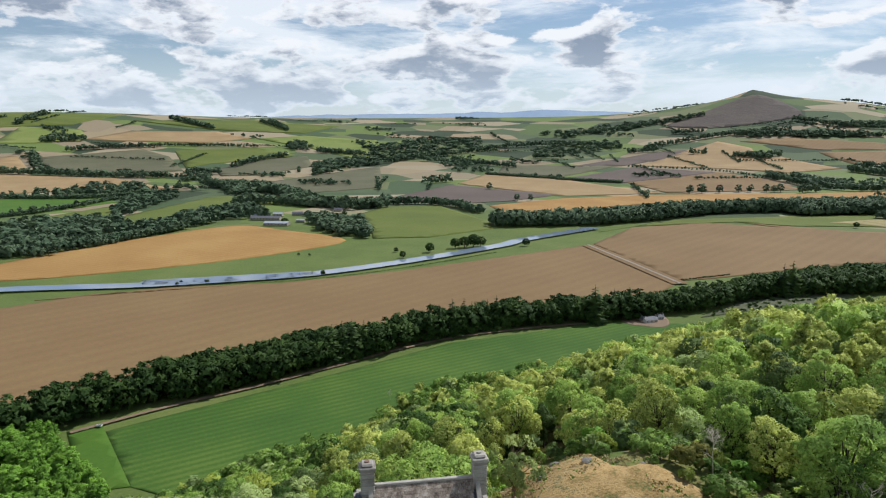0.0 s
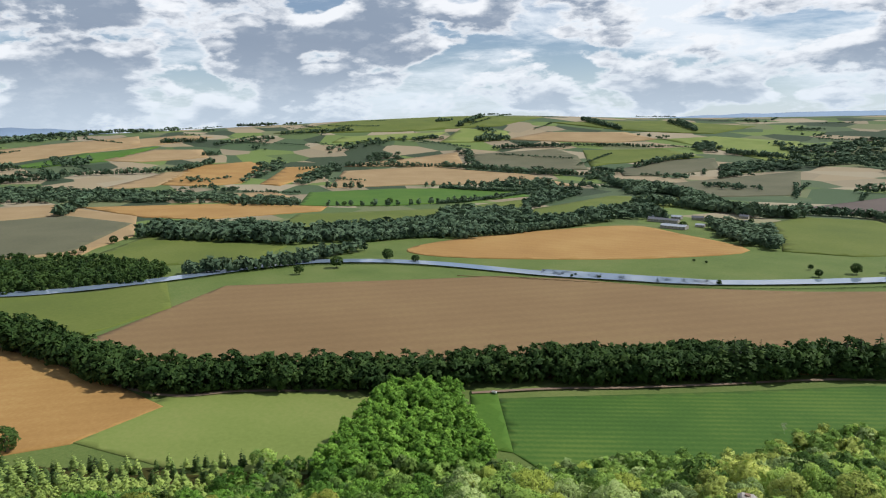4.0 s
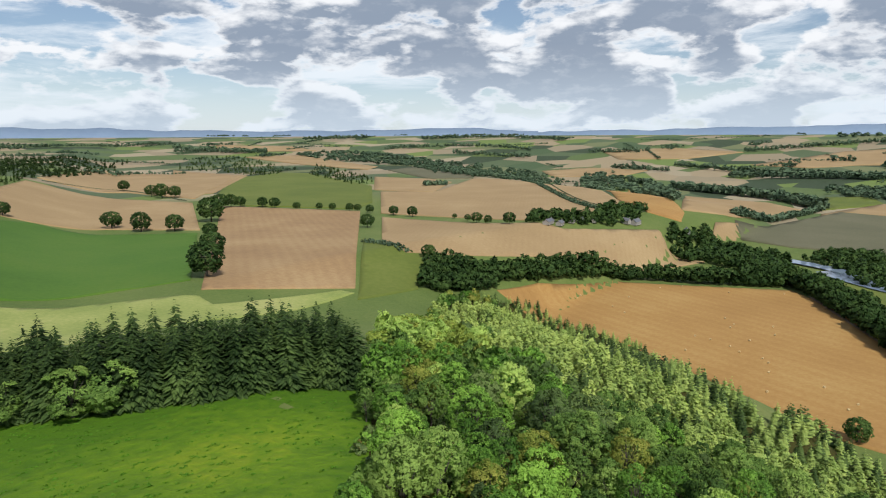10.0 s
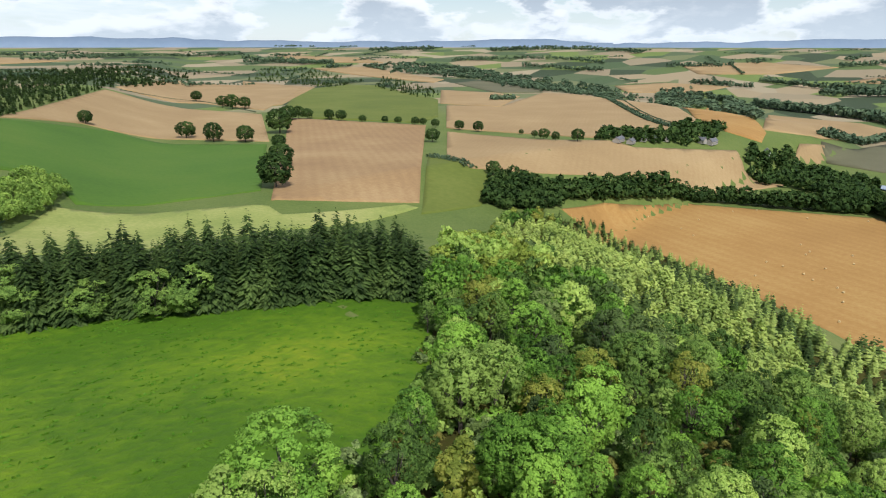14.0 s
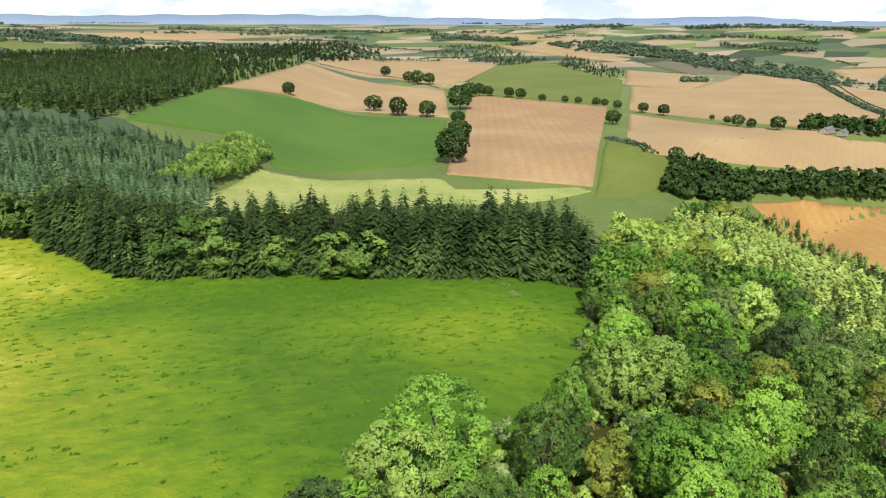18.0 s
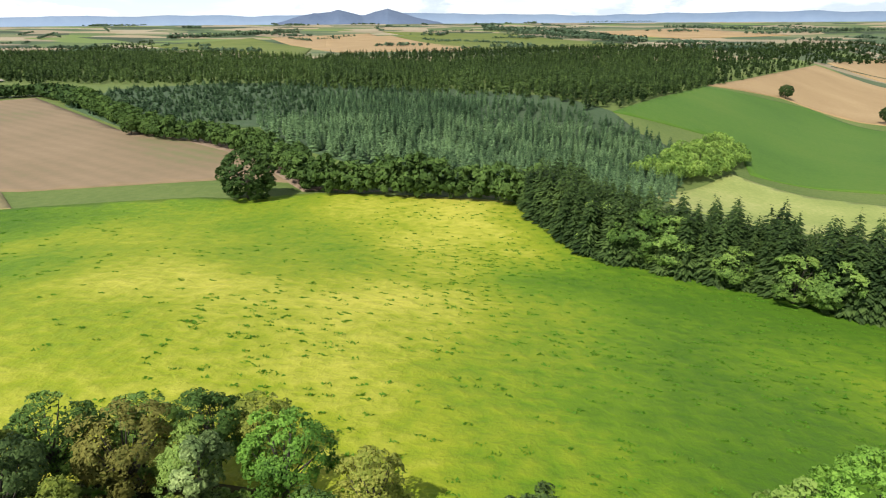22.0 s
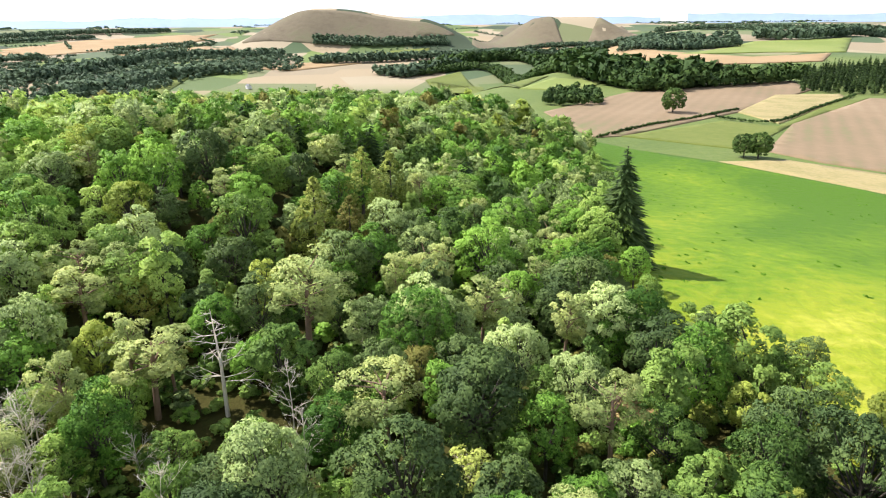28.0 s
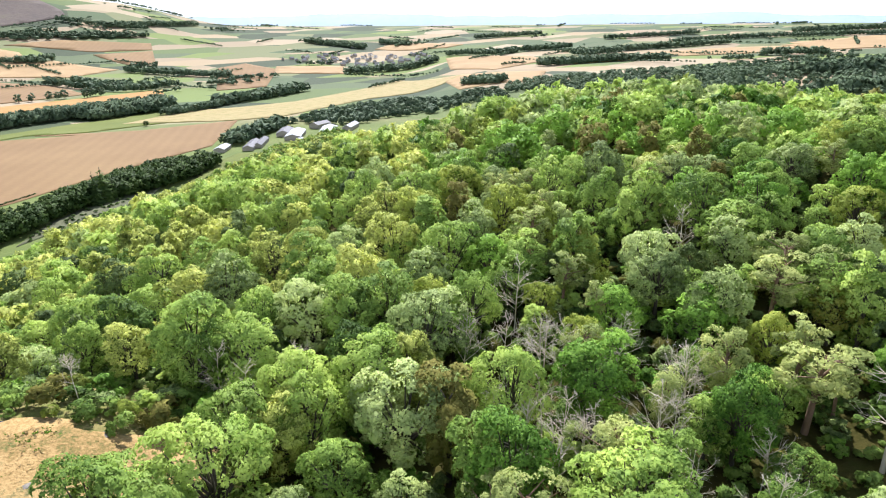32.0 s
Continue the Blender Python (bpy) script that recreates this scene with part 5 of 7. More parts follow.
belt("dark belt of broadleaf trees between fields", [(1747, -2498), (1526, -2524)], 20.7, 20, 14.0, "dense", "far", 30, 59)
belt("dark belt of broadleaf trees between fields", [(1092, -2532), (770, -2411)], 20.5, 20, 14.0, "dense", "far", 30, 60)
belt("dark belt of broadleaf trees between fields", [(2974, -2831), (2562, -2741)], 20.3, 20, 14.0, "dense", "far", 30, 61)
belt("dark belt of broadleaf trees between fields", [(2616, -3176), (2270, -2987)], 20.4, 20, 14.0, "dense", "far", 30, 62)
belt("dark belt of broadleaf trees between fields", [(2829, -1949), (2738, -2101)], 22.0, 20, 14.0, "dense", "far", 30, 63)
belt("dark belt of broadleaf trees between fields", [(1044, -1337), (914, -1297), (780, -1235), (749, -1362)], 21.7, 20, 13.4, "dense", "far", 30, 64)
belt("dark belt of broadleaf trees between fields", [(1740, -1073), (1545, -1167), (1485, -1293)], 10.2, 20, 6.3, "dense", "far", 30, 65)
belt("dark belt of broadleaf trees between fields", [(1397, -857), (1402, -986), (1464, -1203)], 7.4, 20, 5.0, "dense", "far", 30, 66)
belt("dark belt of broadleaf trees between fields", [(949, -660), (928, -723), (914, -800), (914, -889)], 12.3, 20, 7.7, "dense", "far", 30, 67)
belt("dark belt of tall trees beside a stubble field", [(497, 359), (582, 347), (754, 323), (806, 227), (839, 148)], 17.0, 18, 8.0, "dense", "belt", 160, 68)
belt("dark belt of broadleaf trees between fields", [(2076, 708), (1928, 382), (1749, 246)], 22.0, 40, 13.6, "dense", "far", 40, 69)
belt("dark belt of broadleaf trees between fields", [(2485, 644), (2624, 213), (2614, 60)], 22.0, 30, 14.0, "dense", "far", 30, 70)
belt("dark belt of broadleaf trees between fields", [(1240, -145), (1254, -176)], 22.0, 20, 13.6, "dense", "belt", 60, 71)
belt("dark belt of broadleaf trees between fields", [(2793, 954), (2660, 644), (2681, 362)], 21.3, 14, 14.0, "dense", "far", 20, 72)
belt("dark belt of broadleaf trees between fields", [(3113, 423), (3141, 330)], 22.0, 14, 14.0, "dense", "far", 20, 73)
belt("dark belt of broadleaf trees between fields", [(3007, 225), (3033, 74)], 22.0, 14, 14.0, "dense", "far", 20, 74)
belt("dark belt of broadleaf trees between fields", [(3088, -104), (3118, -206)], 22.0, 14, 14.0, "dense", "far", 20, 75)
belt("dark belt of broadleaf trees between fields", [(3395, 825), (3778, 459), (4014, 106)], 19.7, 14, 14.0, "dense", "far", 20, 76)
belt("dark belt of broadleaf trees between fields", [(4022, 134), (4452, -210), (4515, -572)], 22.0, 14, 14.0, "dense", "far", 20, 77)
belt("dark belt of broadleaf trees between fields", [(3096, 1489), (3291, 1251)], 18.0, 14, 14.0, "dense", "far", 20, 78)
belt("dark belt of broadleaf trees between fields", [(3209, 2700), (3615, 2389), (3633, 1902)], 21.7, 14, 14.0, "dense", "far", 20, 79)
belt("dark belt of broadleaf trees between fields", [(2648, 2496), (3054, 2170), (3062, 1809)], 18.9, 14, 14.0, "dense", "far", 20, 80)
belt("dark belt of broadleaf trees between fields", [(1764, 3095), (1843, 2897), (1974, 2623)], 22.0, 14, 14.0, "dense", "far", 20, 81)
belt("dark belt of broadleaf trees between fields", [(2651, 3175), (3089, 3045)], 22.0, 14, 14.0, "dense", "far", 20, 82)
belt("dark belt of broadleaf trees between fields", [(2097, 1949), (2363, 1930)], 20.4, 14, 14.0, "dense", "far", 20, 83)
belt("dark belt of broadleaf trees between fields", [(1236, 1030), (1284, 1000)], 11.2, 14, 6.9, "dense", "far", 20, 84)
belt("dark belt of broadleaf trees between fields", [(1688, 1019), (1163, 610), (986, 444)], 4.5, 14, 5.0, "dense", "far", 20, 85)
belt("dark belt of broadleaf trees between fields", [(502, 505), (491, 434)], 3.5, 14, 5.0, "dense", "far", 20, 86)
belt("dark belt of broadleaf trees between fields", [(1281, 319), (1723, 242)], 11.9, 14, 7.4, "dense", "far", 20, 87)
belt("dark belt of broadleaf trees between fields", [(2597, 1141), (2586, 907)], 19.3, 14, 14.0, "dense", "far", 20, 88)
belt("dark belt of broadleaf trees between fields", [(2719, 2074), (2770, 1638)], 20.1, 14, 14.0, "dense", "far", 20, 89)
belt("edge of broadleaf trees along a plantation", [(-362, 461), (-224, 334), (-172, 309), (-130, 277), (-81, 219)], 11.0, 9, 5.5, "dense", "hedge", 600, 90)
belt("edge of broadleaf trees along a plantation", [(-79, 219), (-60, 220), (-40, 222), (-21, 220), (-4, 216)], 13.0, 9, 6.0, "dense", "hedge", 600, 91)
belt("tall dark belt of spruces at the pasture edge", [(-2, 225), (13, 178), (27, 165), (50, 154), (67, 144), (79, 135), (102, 124), (114, 118)], 16.5, 20, 4.0, "fir", "spruce", 1900, 92, wide=1.3)
belt("dark belt of broadleaf trees between fields", [(-1614, 7), (-1653, 202), (-664, 202), (-607, 242), (-660, 380)], 15.0, 40, 9.3, "dense", "belt", 90, 93)
belt("dark belt of broadleaf trees between fields", [(-489, 433), (-431, 505), (-336, 437)], 9.0, 20, 5.6, "dense", "belt", 90, 94)
belt("dark belt of broadleaf trees between fields", [(-1870, -277), (-1886, -114), (-1951, 98), (-1960, 604)], 22.0, 40, 13.6, "dense", "belt", 40, 95)
belt("dark belt of broadleaf trees between fields", [(-1546, 788), (-1549, 1009), (-2472, 2161), (-2518, 2407)], 22.0, 40, 14.0, "dense", "belt", 40, 96)
belt("dark belt of broadleaf trees between fields", [(-2299, -329), (-2310, -116), (-2331, 123)], 16.0, 40, 9.9, "dense", "belt", 40, 97)
belt("dark belt of broadleaf trees between fields", [(-1635, -93), (-1623, 7)], 22.0, 40, 13.6, "dense", "belt", 40, 98)
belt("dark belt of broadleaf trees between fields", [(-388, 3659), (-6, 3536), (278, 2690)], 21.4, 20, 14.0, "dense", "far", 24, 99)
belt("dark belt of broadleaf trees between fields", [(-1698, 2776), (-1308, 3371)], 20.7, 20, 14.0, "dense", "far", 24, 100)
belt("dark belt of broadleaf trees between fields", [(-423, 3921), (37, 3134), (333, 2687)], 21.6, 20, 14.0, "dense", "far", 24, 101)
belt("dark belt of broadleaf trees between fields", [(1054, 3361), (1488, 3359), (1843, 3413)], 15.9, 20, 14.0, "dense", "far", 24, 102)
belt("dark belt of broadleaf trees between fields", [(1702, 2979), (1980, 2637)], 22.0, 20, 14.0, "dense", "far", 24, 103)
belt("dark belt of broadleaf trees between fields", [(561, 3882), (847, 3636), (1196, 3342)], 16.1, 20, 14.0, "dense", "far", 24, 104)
belt("dark belt of broadleaf trees between fields", [(-2092, 156), (-2236, 315), (-2241, 504), (-2183, 710)], 10.0, 20, 6.2, "dense", "belt", 60, 105)
belt("row of small trees below the bare hill", [(-2116, -227), (-2257, -94), (-2281, 113)], 7.0, 6, 26.0, "dense", "belt", 60, 106)
belt("dark belt of broadleaf trees between fields", [(-1490, -891), (-1563, -807), (-1769, -767), (-2013, -659), (-2046, -387)], 21.4, 60, 13.3, "dense", "belt", 50, 107)
belt("dark belt of broadleaf trees between fields", [(-1291, -674), (-1409, -619), (-1582, -562), (-1705, -438)], 22.0, 60, 13.6, "dense", "belt", 50, 108)
belt("dark belt of broadleaf trees between fields", [(-1670, 40), (-1881, 171), (-1757, 338), (-729, 203), (-649, 288)], 22.0, 60, 13.6, "dense", "belt", 50, 109)
belt("dark belt of broadleaf trees between fields", [(-1579, -41), (-1770, 102)], 22.0, 60, 13.6, "dense", "belt", 50, 110)
belt("dark belt of broadleaf trees between fields", [(-1455, 463), (-1368, 540), (-1411, 665)], 14.3, 60, 8.9, "dense", "belt", 50, 111)
belt("dark belt of broadleaf trees between fields", [(-3565, 1277), (-3389, 1615), (-2931, 2075)], 22.0, 60, 14.0, "dense", "belt", 50, 112)
belt("dark belt of broadleaf trees between fields", [(-2804, -1206), (-2540, -827)], 14.7, 60, 14.0, "dense", "belt", 50, 113)
belt("dark belt of broadleaf trees between fields", [(-3297, -1925), (-3628, -1688), (-3853, -1334)], 22.0, 60, 14.0, "dense", "belt", 50, 114)
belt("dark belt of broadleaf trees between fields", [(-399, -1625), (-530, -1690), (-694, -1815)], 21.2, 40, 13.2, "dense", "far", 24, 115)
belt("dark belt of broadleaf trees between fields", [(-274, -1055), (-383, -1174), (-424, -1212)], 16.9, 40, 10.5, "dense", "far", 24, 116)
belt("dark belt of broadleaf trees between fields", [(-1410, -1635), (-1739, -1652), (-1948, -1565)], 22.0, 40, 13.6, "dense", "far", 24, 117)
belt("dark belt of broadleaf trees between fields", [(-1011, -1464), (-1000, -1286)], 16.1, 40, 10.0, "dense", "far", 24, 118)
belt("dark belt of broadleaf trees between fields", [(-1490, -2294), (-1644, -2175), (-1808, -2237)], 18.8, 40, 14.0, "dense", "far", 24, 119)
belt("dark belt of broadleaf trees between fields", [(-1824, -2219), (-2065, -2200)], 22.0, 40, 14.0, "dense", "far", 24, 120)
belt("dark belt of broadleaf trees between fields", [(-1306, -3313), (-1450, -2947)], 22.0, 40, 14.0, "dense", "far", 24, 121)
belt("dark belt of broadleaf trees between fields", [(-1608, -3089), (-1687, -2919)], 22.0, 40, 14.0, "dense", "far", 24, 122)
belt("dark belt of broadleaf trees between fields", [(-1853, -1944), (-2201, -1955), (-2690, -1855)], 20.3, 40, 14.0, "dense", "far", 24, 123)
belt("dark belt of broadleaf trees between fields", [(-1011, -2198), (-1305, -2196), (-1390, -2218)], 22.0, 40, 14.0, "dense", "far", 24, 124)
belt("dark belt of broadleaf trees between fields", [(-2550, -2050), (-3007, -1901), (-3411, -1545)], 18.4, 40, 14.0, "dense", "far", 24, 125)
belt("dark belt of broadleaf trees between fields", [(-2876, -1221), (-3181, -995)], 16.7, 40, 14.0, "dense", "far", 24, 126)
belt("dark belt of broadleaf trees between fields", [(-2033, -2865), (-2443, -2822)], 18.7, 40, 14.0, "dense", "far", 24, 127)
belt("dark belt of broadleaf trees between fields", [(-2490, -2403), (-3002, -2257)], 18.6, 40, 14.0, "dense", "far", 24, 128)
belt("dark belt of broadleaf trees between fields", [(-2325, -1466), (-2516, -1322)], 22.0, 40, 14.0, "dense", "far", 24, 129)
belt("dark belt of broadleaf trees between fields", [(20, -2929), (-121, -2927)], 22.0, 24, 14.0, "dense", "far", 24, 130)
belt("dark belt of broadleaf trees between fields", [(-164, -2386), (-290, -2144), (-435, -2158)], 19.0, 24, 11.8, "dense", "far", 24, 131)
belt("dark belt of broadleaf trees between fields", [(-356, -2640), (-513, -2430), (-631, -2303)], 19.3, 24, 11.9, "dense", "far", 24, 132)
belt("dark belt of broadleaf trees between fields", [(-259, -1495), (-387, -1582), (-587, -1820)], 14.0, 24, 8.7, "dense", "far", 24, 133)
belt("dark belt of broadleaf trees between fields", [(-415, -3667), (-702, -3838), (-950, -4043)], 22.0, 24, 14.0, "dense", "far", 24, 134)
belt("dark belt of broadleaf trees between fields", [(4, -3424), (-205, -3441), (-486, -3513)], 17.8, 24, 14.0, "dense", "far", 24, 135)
belt("low dark hedge between two fields", [(546, 1472), (722, 1532), (683, 1168)], 1.9, 2, 2.0, "shrub", "belt", 60, 136, wide=1.3, name="hedge")
belt("low dark hedge between two fields", [(2101, 1256), (1262, 662), (1038, 462)], 1.9, 2, 2.0, "shrub", "belt", 60, 137, wide=1.3, name="hedge")
belt("low dark hedge between two fields", [(498, 489), (498, 431)], 1.9, 2, 2.0, "shrub", "belt", 60, 138, wide=1.3, name="hedge")
belt("low dark hedge between two fields", [(-338, 95), (-376, 134), (-399, 166), (-443, 221)], 1.9, 2, 2.0, "shrub", "belt", 60, 139, wide=1.3, name="hedge")
belt("low dark hedge between two fields", [(-409, 189), (-384, 213), (-443, 275), (-517, 351)], 1.9, 2, 2.0, "shrub", "belt", 60, 140, wide=1.3, name="hedge")
belt("low dark hedge between two fields", [(55, -799), (0, -855)], 1.9, 2, 2.0, "shrub", "belt", 60, 141, wide=1.3, name="hedge")
belt("rushes and nettles along the river bank", [(618, -526), (484, -613), (393, -726), (311, -885)], 1.3, 3, 2.5, "shrub", "hedge", 40, 142, wide=1.6, name="rushes")
belt("rushes and nettles along the river bank", [(845, -98), (850, -261), (822, -350), (745, -441), (596, -535)], 1.3, 3, 2.5, "shrub", "hedge", 40, 143, wide=1.6, name="rushes")
wood("block of dark conifers beside the farm", [(793, -1095), (657, -1080), (546, -927), (587, -910), (685, -969)], 16.0, 9.0, "dense", "belt", 110, 144)
wood("dark mixed wood among the fields", [(1250, -141), (1005, -349), (1103, -394), (1250, -342), (1342, -185)], 22.0, 13.0, "dense", "far", 40, 145)
wood("dark mixed wood among the fields", [(1011, -360), (958, -545), (964, -727), (1091, -911), (1167, -879), (1107, -630), (1143, -420)], 18.0, 14.0, "dense", "far", 40, 146)
wood("grey-green willow scrub beside the river", [(1075, 157), (901, 47), (884, -15), (855, -100), (892, -141), (1000, -111), (1072, 16), (1148, 124)], 10.0, 11.0, "dense", "belt", 60, 147)
wood("dark mixed wood among the fields", [(2117, 290), (1975, -126), (1570, -548), (1687, -589), (2016, -382), (2366, 15), (2279, 311)], 14.0, 15.0, "dense", "far", 40, 148)
wood("dark mixed wood among the fields", [(2249, -592), (2633, -875), (2840, -919), (2720, -780)], 14.0, 14.0, "dense", "far", 40, 149)
wood("dark mixed wood among the fields", [(2004, -692), (2430, -1032), (2572, -1054), (2320, -814)], 14.0, 14.0, "dense", "far", 40, 150)
wood("dark mixed wood among the fields", [(2866, -1147), (3033, -1559), (2925, -1832), (3012, -1852), (3183, -1501), (3026, -1212)], 14.0, 20.0, "dense", "far", 24, 151)
wood("dark mixed wood among the fields", [(2544, -1198), (2461, -1332), (2719, -1441), (2762, -1316)], 16.0, 16.0, "dense", "far", 40, 152)
wood("dark mixed wood among the fields", [(2541, -1668), (2159, -1484), (2170, -1525), (2605, -1764)], 14.0, 16.0, "dense", "far", 40, 153)
wood("dark mixed wood among the fields", [(1568, -1510), (1517, -1578), (1716, -1837), (1836, -1820)], 14.0, 16.0, "dense", "far", 24, 154)
wood("dark mixed wood among the fields", [(1347, -1906), (1325, -2330), (1412, -2478), (1557, -2322), (1524, -2151)], 16.0, 18.0, "dense", "far", 24, 155)
wood("dark mixed wood among the fields", [(1889, -2474), (1790, -2518), (1929, -2707), (2037, -2682)], 16.0, 18.0, "dense", "far", 24, 156)
wood("dark mixed wood among the fields", [(4197, 541), (4488, 182), (4490, 1), (4426, -411), (4550, -423), (4490, 1), (4573, 587)], 14.0, 26.0, "dense", "far", 16, 157)
wood("dark mixed wood among the fields", [(3976, 151), (4013, -252), (4529, -287), (4460, 152)], 14.0, 26.0, "dense", "far", 16, 158)
wood("dark mixed wood among the fields", [(1027, -624), (1036, -703), (933, -727), (1098, -847), (1246, -827), (1270, -777)], 15.0, 14.0, "dense", "far", 30, 159)
wood("dark mixed wood among the fields", [(982, -755), (910, -885), (921, -1000), (885, -1058), (989, -1146), (995, -970), (1037, -834)], 15.0, 14.0, "dense", "far", 30, 160)
wood("dark mixed wood among the fields", [(1110, -882), (1204, -1029), (1309, -1225), (1368, -1340), (1493, -1359), (1455, -1230), (1251, -1010)], 15.0, 14.0, "dense", "far", 30, 161)
wood("dark mixed wood among the fields", [(1619, -1225), (1453, -1303), (1673, -1460), (1803, -1386)], 15.0, 14.0, "dense", "far", 30, 162)
wood("dark mixed wood among the fields", [(1269, -1383), (1197, -1413), (1413, -1645), (1471, -1582)], 15.0, 14.0, "dense", "far", 30, 163)
wood("dark mixed wood among the fields", [(2640, -1718), (2546, -1723), (2234, -1557), (2197, -1500), (2449, -1633)], 15.0, 14.0, "dense", "far", 30, 164)
wood("dark mixed wood among the fields", [(1900, -2494), (1815, -2550), (1957, -2729), (2003, -2653)], 15.0, 14.0, "dense", "far", 30, 165)
wood("dark mixed wood among the fields", [(1351, -1909), (1408, -2199), (1392, -2301), (1546, -2373), (1534, -2190)], 15.0, 14.0, "dense", "far", 30, 166)
wood("dark mixed wood among the fields", [(1289, -2350), (1252, -2648), (1123, -2941), (1214, -3180), (1483, -3139), (1555, -2898), (1639, -2714)], 15.0, 14.0, "dense", "far", 30, 167)
wood("dark mixed wood among the fields", [(3196, -2083), (3243, -2216), (3493, -2472), (3464, -2387)], 15.0, 14.0, "dense", "far", 30, 168)
wood("dark mixed wood among the fields", [(805, -2716), (564, -2948), (483, -3206), (656, -3271), (854, -2969)], 15.0, 14.0, "dense", "far", 30, 169)
wood("dark mixed wood among the fields", [(813, -3338), (571, -3578), (285, -3838), (150, -3960), (325, -3953), (665, -3769), (991, -3441)], 15.0, 14.0, "dense", "far", 30, 170)
wood("dark mixed wood among the fields", [(-25, -3351), (-395, -3434), (-605, -3572), (-622, -3691), (-335, -3536), (-73, -3449)], 15.0, 14.0, "dense", "far", 30, 171)
wood("dark mixed wood among the fields", [(945, -572), (889, -609), (945, -657), (1027, -624)], 15.0, 14.0, "dense", "far", 30, 172)
wood("dark clump of trees at a field corner", [(427, 364), (481, 402), (521, 403), (526, 352), (512, 337), (461, 333)], 15.0, 9.0, "dense", "belt", 160, 173)
wood("dark mixed wood among the fields", [(935, 327), (919, 260), (881, 148), (1031, 184), (1085, 298), (1099, 312), (1001, 340)], 14.0, 12.0, "dense", "belt", 60, 174)
wood("grey-green willow scrub beside the river", [(1038, 168), (1144, 130), (1151, 44), (1069, -72), (954, -138), (888, -129), (875, -32), (880, 64), (1002, 129)], 9.0, 11.0, "dense", "belt", 60, 175)
wood("dark mixed wood among the fields", [(755, 449), (863, 388), (944, 376), (1045, 396), (1024, 461), (880, 424), (826, 491)], 13.0, 13.0, "dense", "belt", 50, 176)
wood("dark mixed wood among the fields", [(1677, 825), (1934, 791), (1210, 406), (1904, 631), (2209, 838), (2318, 995), (2218, 1091)], 15.0, 16.0, "dense", "far", 40, 177)
wood("dark mixed wood among the fields", [(2051, 226), (2066, -56), (1863, -253), (2134, -287), (2305, -92), (2458, 108), (2309, 220)], 14.0, 18.0, "dense", "far", 30, 178)
wood("dark mixed wood among the fields", [(1657, -37), (1902, -116), (2010, -109), (1851, -52)], 14.0, 16.0, "dense", "far", 30, 179)
wood("block of dark conifers on a rise", [(1243, 2196), (1639, 2654), (1788, 2553), (1612, 2029), (1384, 1758), (1236, 1700), (1284, 1976)], 13.0, 12.0, "fir", "spruce", 40, 180)
wood("block of dark conifers on a rise", [(1384, 1634), (1762, 2030), (1407, 1375), (1147, 1119), (1187, 1255)], 13.0, 12.0, "fir", "spruce", 40, 181)
wood("dark mixed wood among the fields", [(2009, 2486), (2295, 2485), (2379, 2175), (2409, 1716), (2267, 1290), (2145, 1270), (1554, 1108), (1884, 1645), (1927, 2122)], 14.0, 22.0, "dense", "far", 24, 182)
wood("dark mixed wood among the fields", [(2217, 1636), (2231, 1270), (2125, 1114), (1502, 978)], 12.0, 20.0, "dense", "far", 24, 183)
wood("young plantation of grey-green conifers", [(-360, 443), (-400, 560), (-330, 625), (-167, 645), (-96, 560), (-41, 431), (-72, 387), (-138, 375), (-184, 392), (-236, 340)], 5.2, 4.3, "fir", "bluespruce", 48, 184, 1.5)
wood("plantation of blue-green spruces", [(-181, 384), (-104, 379), (-25, 406), (59, 476), (86, 428), (34, 241), (15, 227), (-24, 250), (-88, 274), (-144, 319)], 10.5, 6.4, "fir", "bluespruce", 150, 185, 1.05)
wood("plantation of blue-green spruces", [(-187, 515), (-106, 527), (-65, 510), (26, 496), (63, 495), (91, 483), (62, 388), (35, 308), (2, 221), (-46, 281), (-112, 295)], 10.0, 7.4, "fir", "bluespruce", 150, 186, 1.05)
wood("dark mature spruce forest", [(-698, 686), (-1123, 1129), (-1243, 1709), (-916, 1736), (-524, 1420), (-227, 1187), (-53, 1533), (388, 1829), (191, 863), (69, 597), (5, 528), (-103, 547), (-169, 575), (-328, 618), (-477, 611)], 15.0, 10.0, "fir", "spruce", 40, 187)
wood("dark mature spruce forest", [(-525, 1500), (-219, 1840), (132, 2264), (962, 2609), (1331, 2648), (501, 1427), (171, 827), (58, 564), (18, 507), (-94, 757), (-127, 637), (-227, 632)], 15.0, 10.0, "fir", "spruce", 40, 188)
wood("yellow-green broadleaf trees at a plantation corner", [(45, 378), (77, 456), (139, 551), (147, 509), (112, 447), (66, 393)], 12.0, 7.5, "round", "ash", 700, 189)
wood("block of dark spruces", [(-547, 321), (-750, 448), (-874, 612), (-727, 640), (-486, 430)], 14.0, 8.0, "fir", "spruce", 60, 190)
wood("dark mixed wood among the fields", [(-478, 91), (-474, 135), (-557, 154), (-562, 117)], 8.0, 8.0, "dense", "belt", 90, 191)
wood("dark mixed wood among the fields", [(-1466, 451), (-1420, 541), (-1389, 694), (-1656, 793), (-1675, 639), (-2177, 671)], 12.0, 16.0, "dense", "belt", 40, 192)
wood("dark mature spruce forest", [(-655, 670), (-1576, 1821), (-1700, 2686), (-495, 795), (-590, 777), (-500, 584)], 12.0, 9.0, "fir", "spruce", 40, 193)
wood("dark mature spruce forest", [(-1225, 889), (-1933, 1946), (-2492, 2518), (-2505, 2073), (-2445, 1784)], 12.0, 14.0, "fir", "spruce", 24, 194)
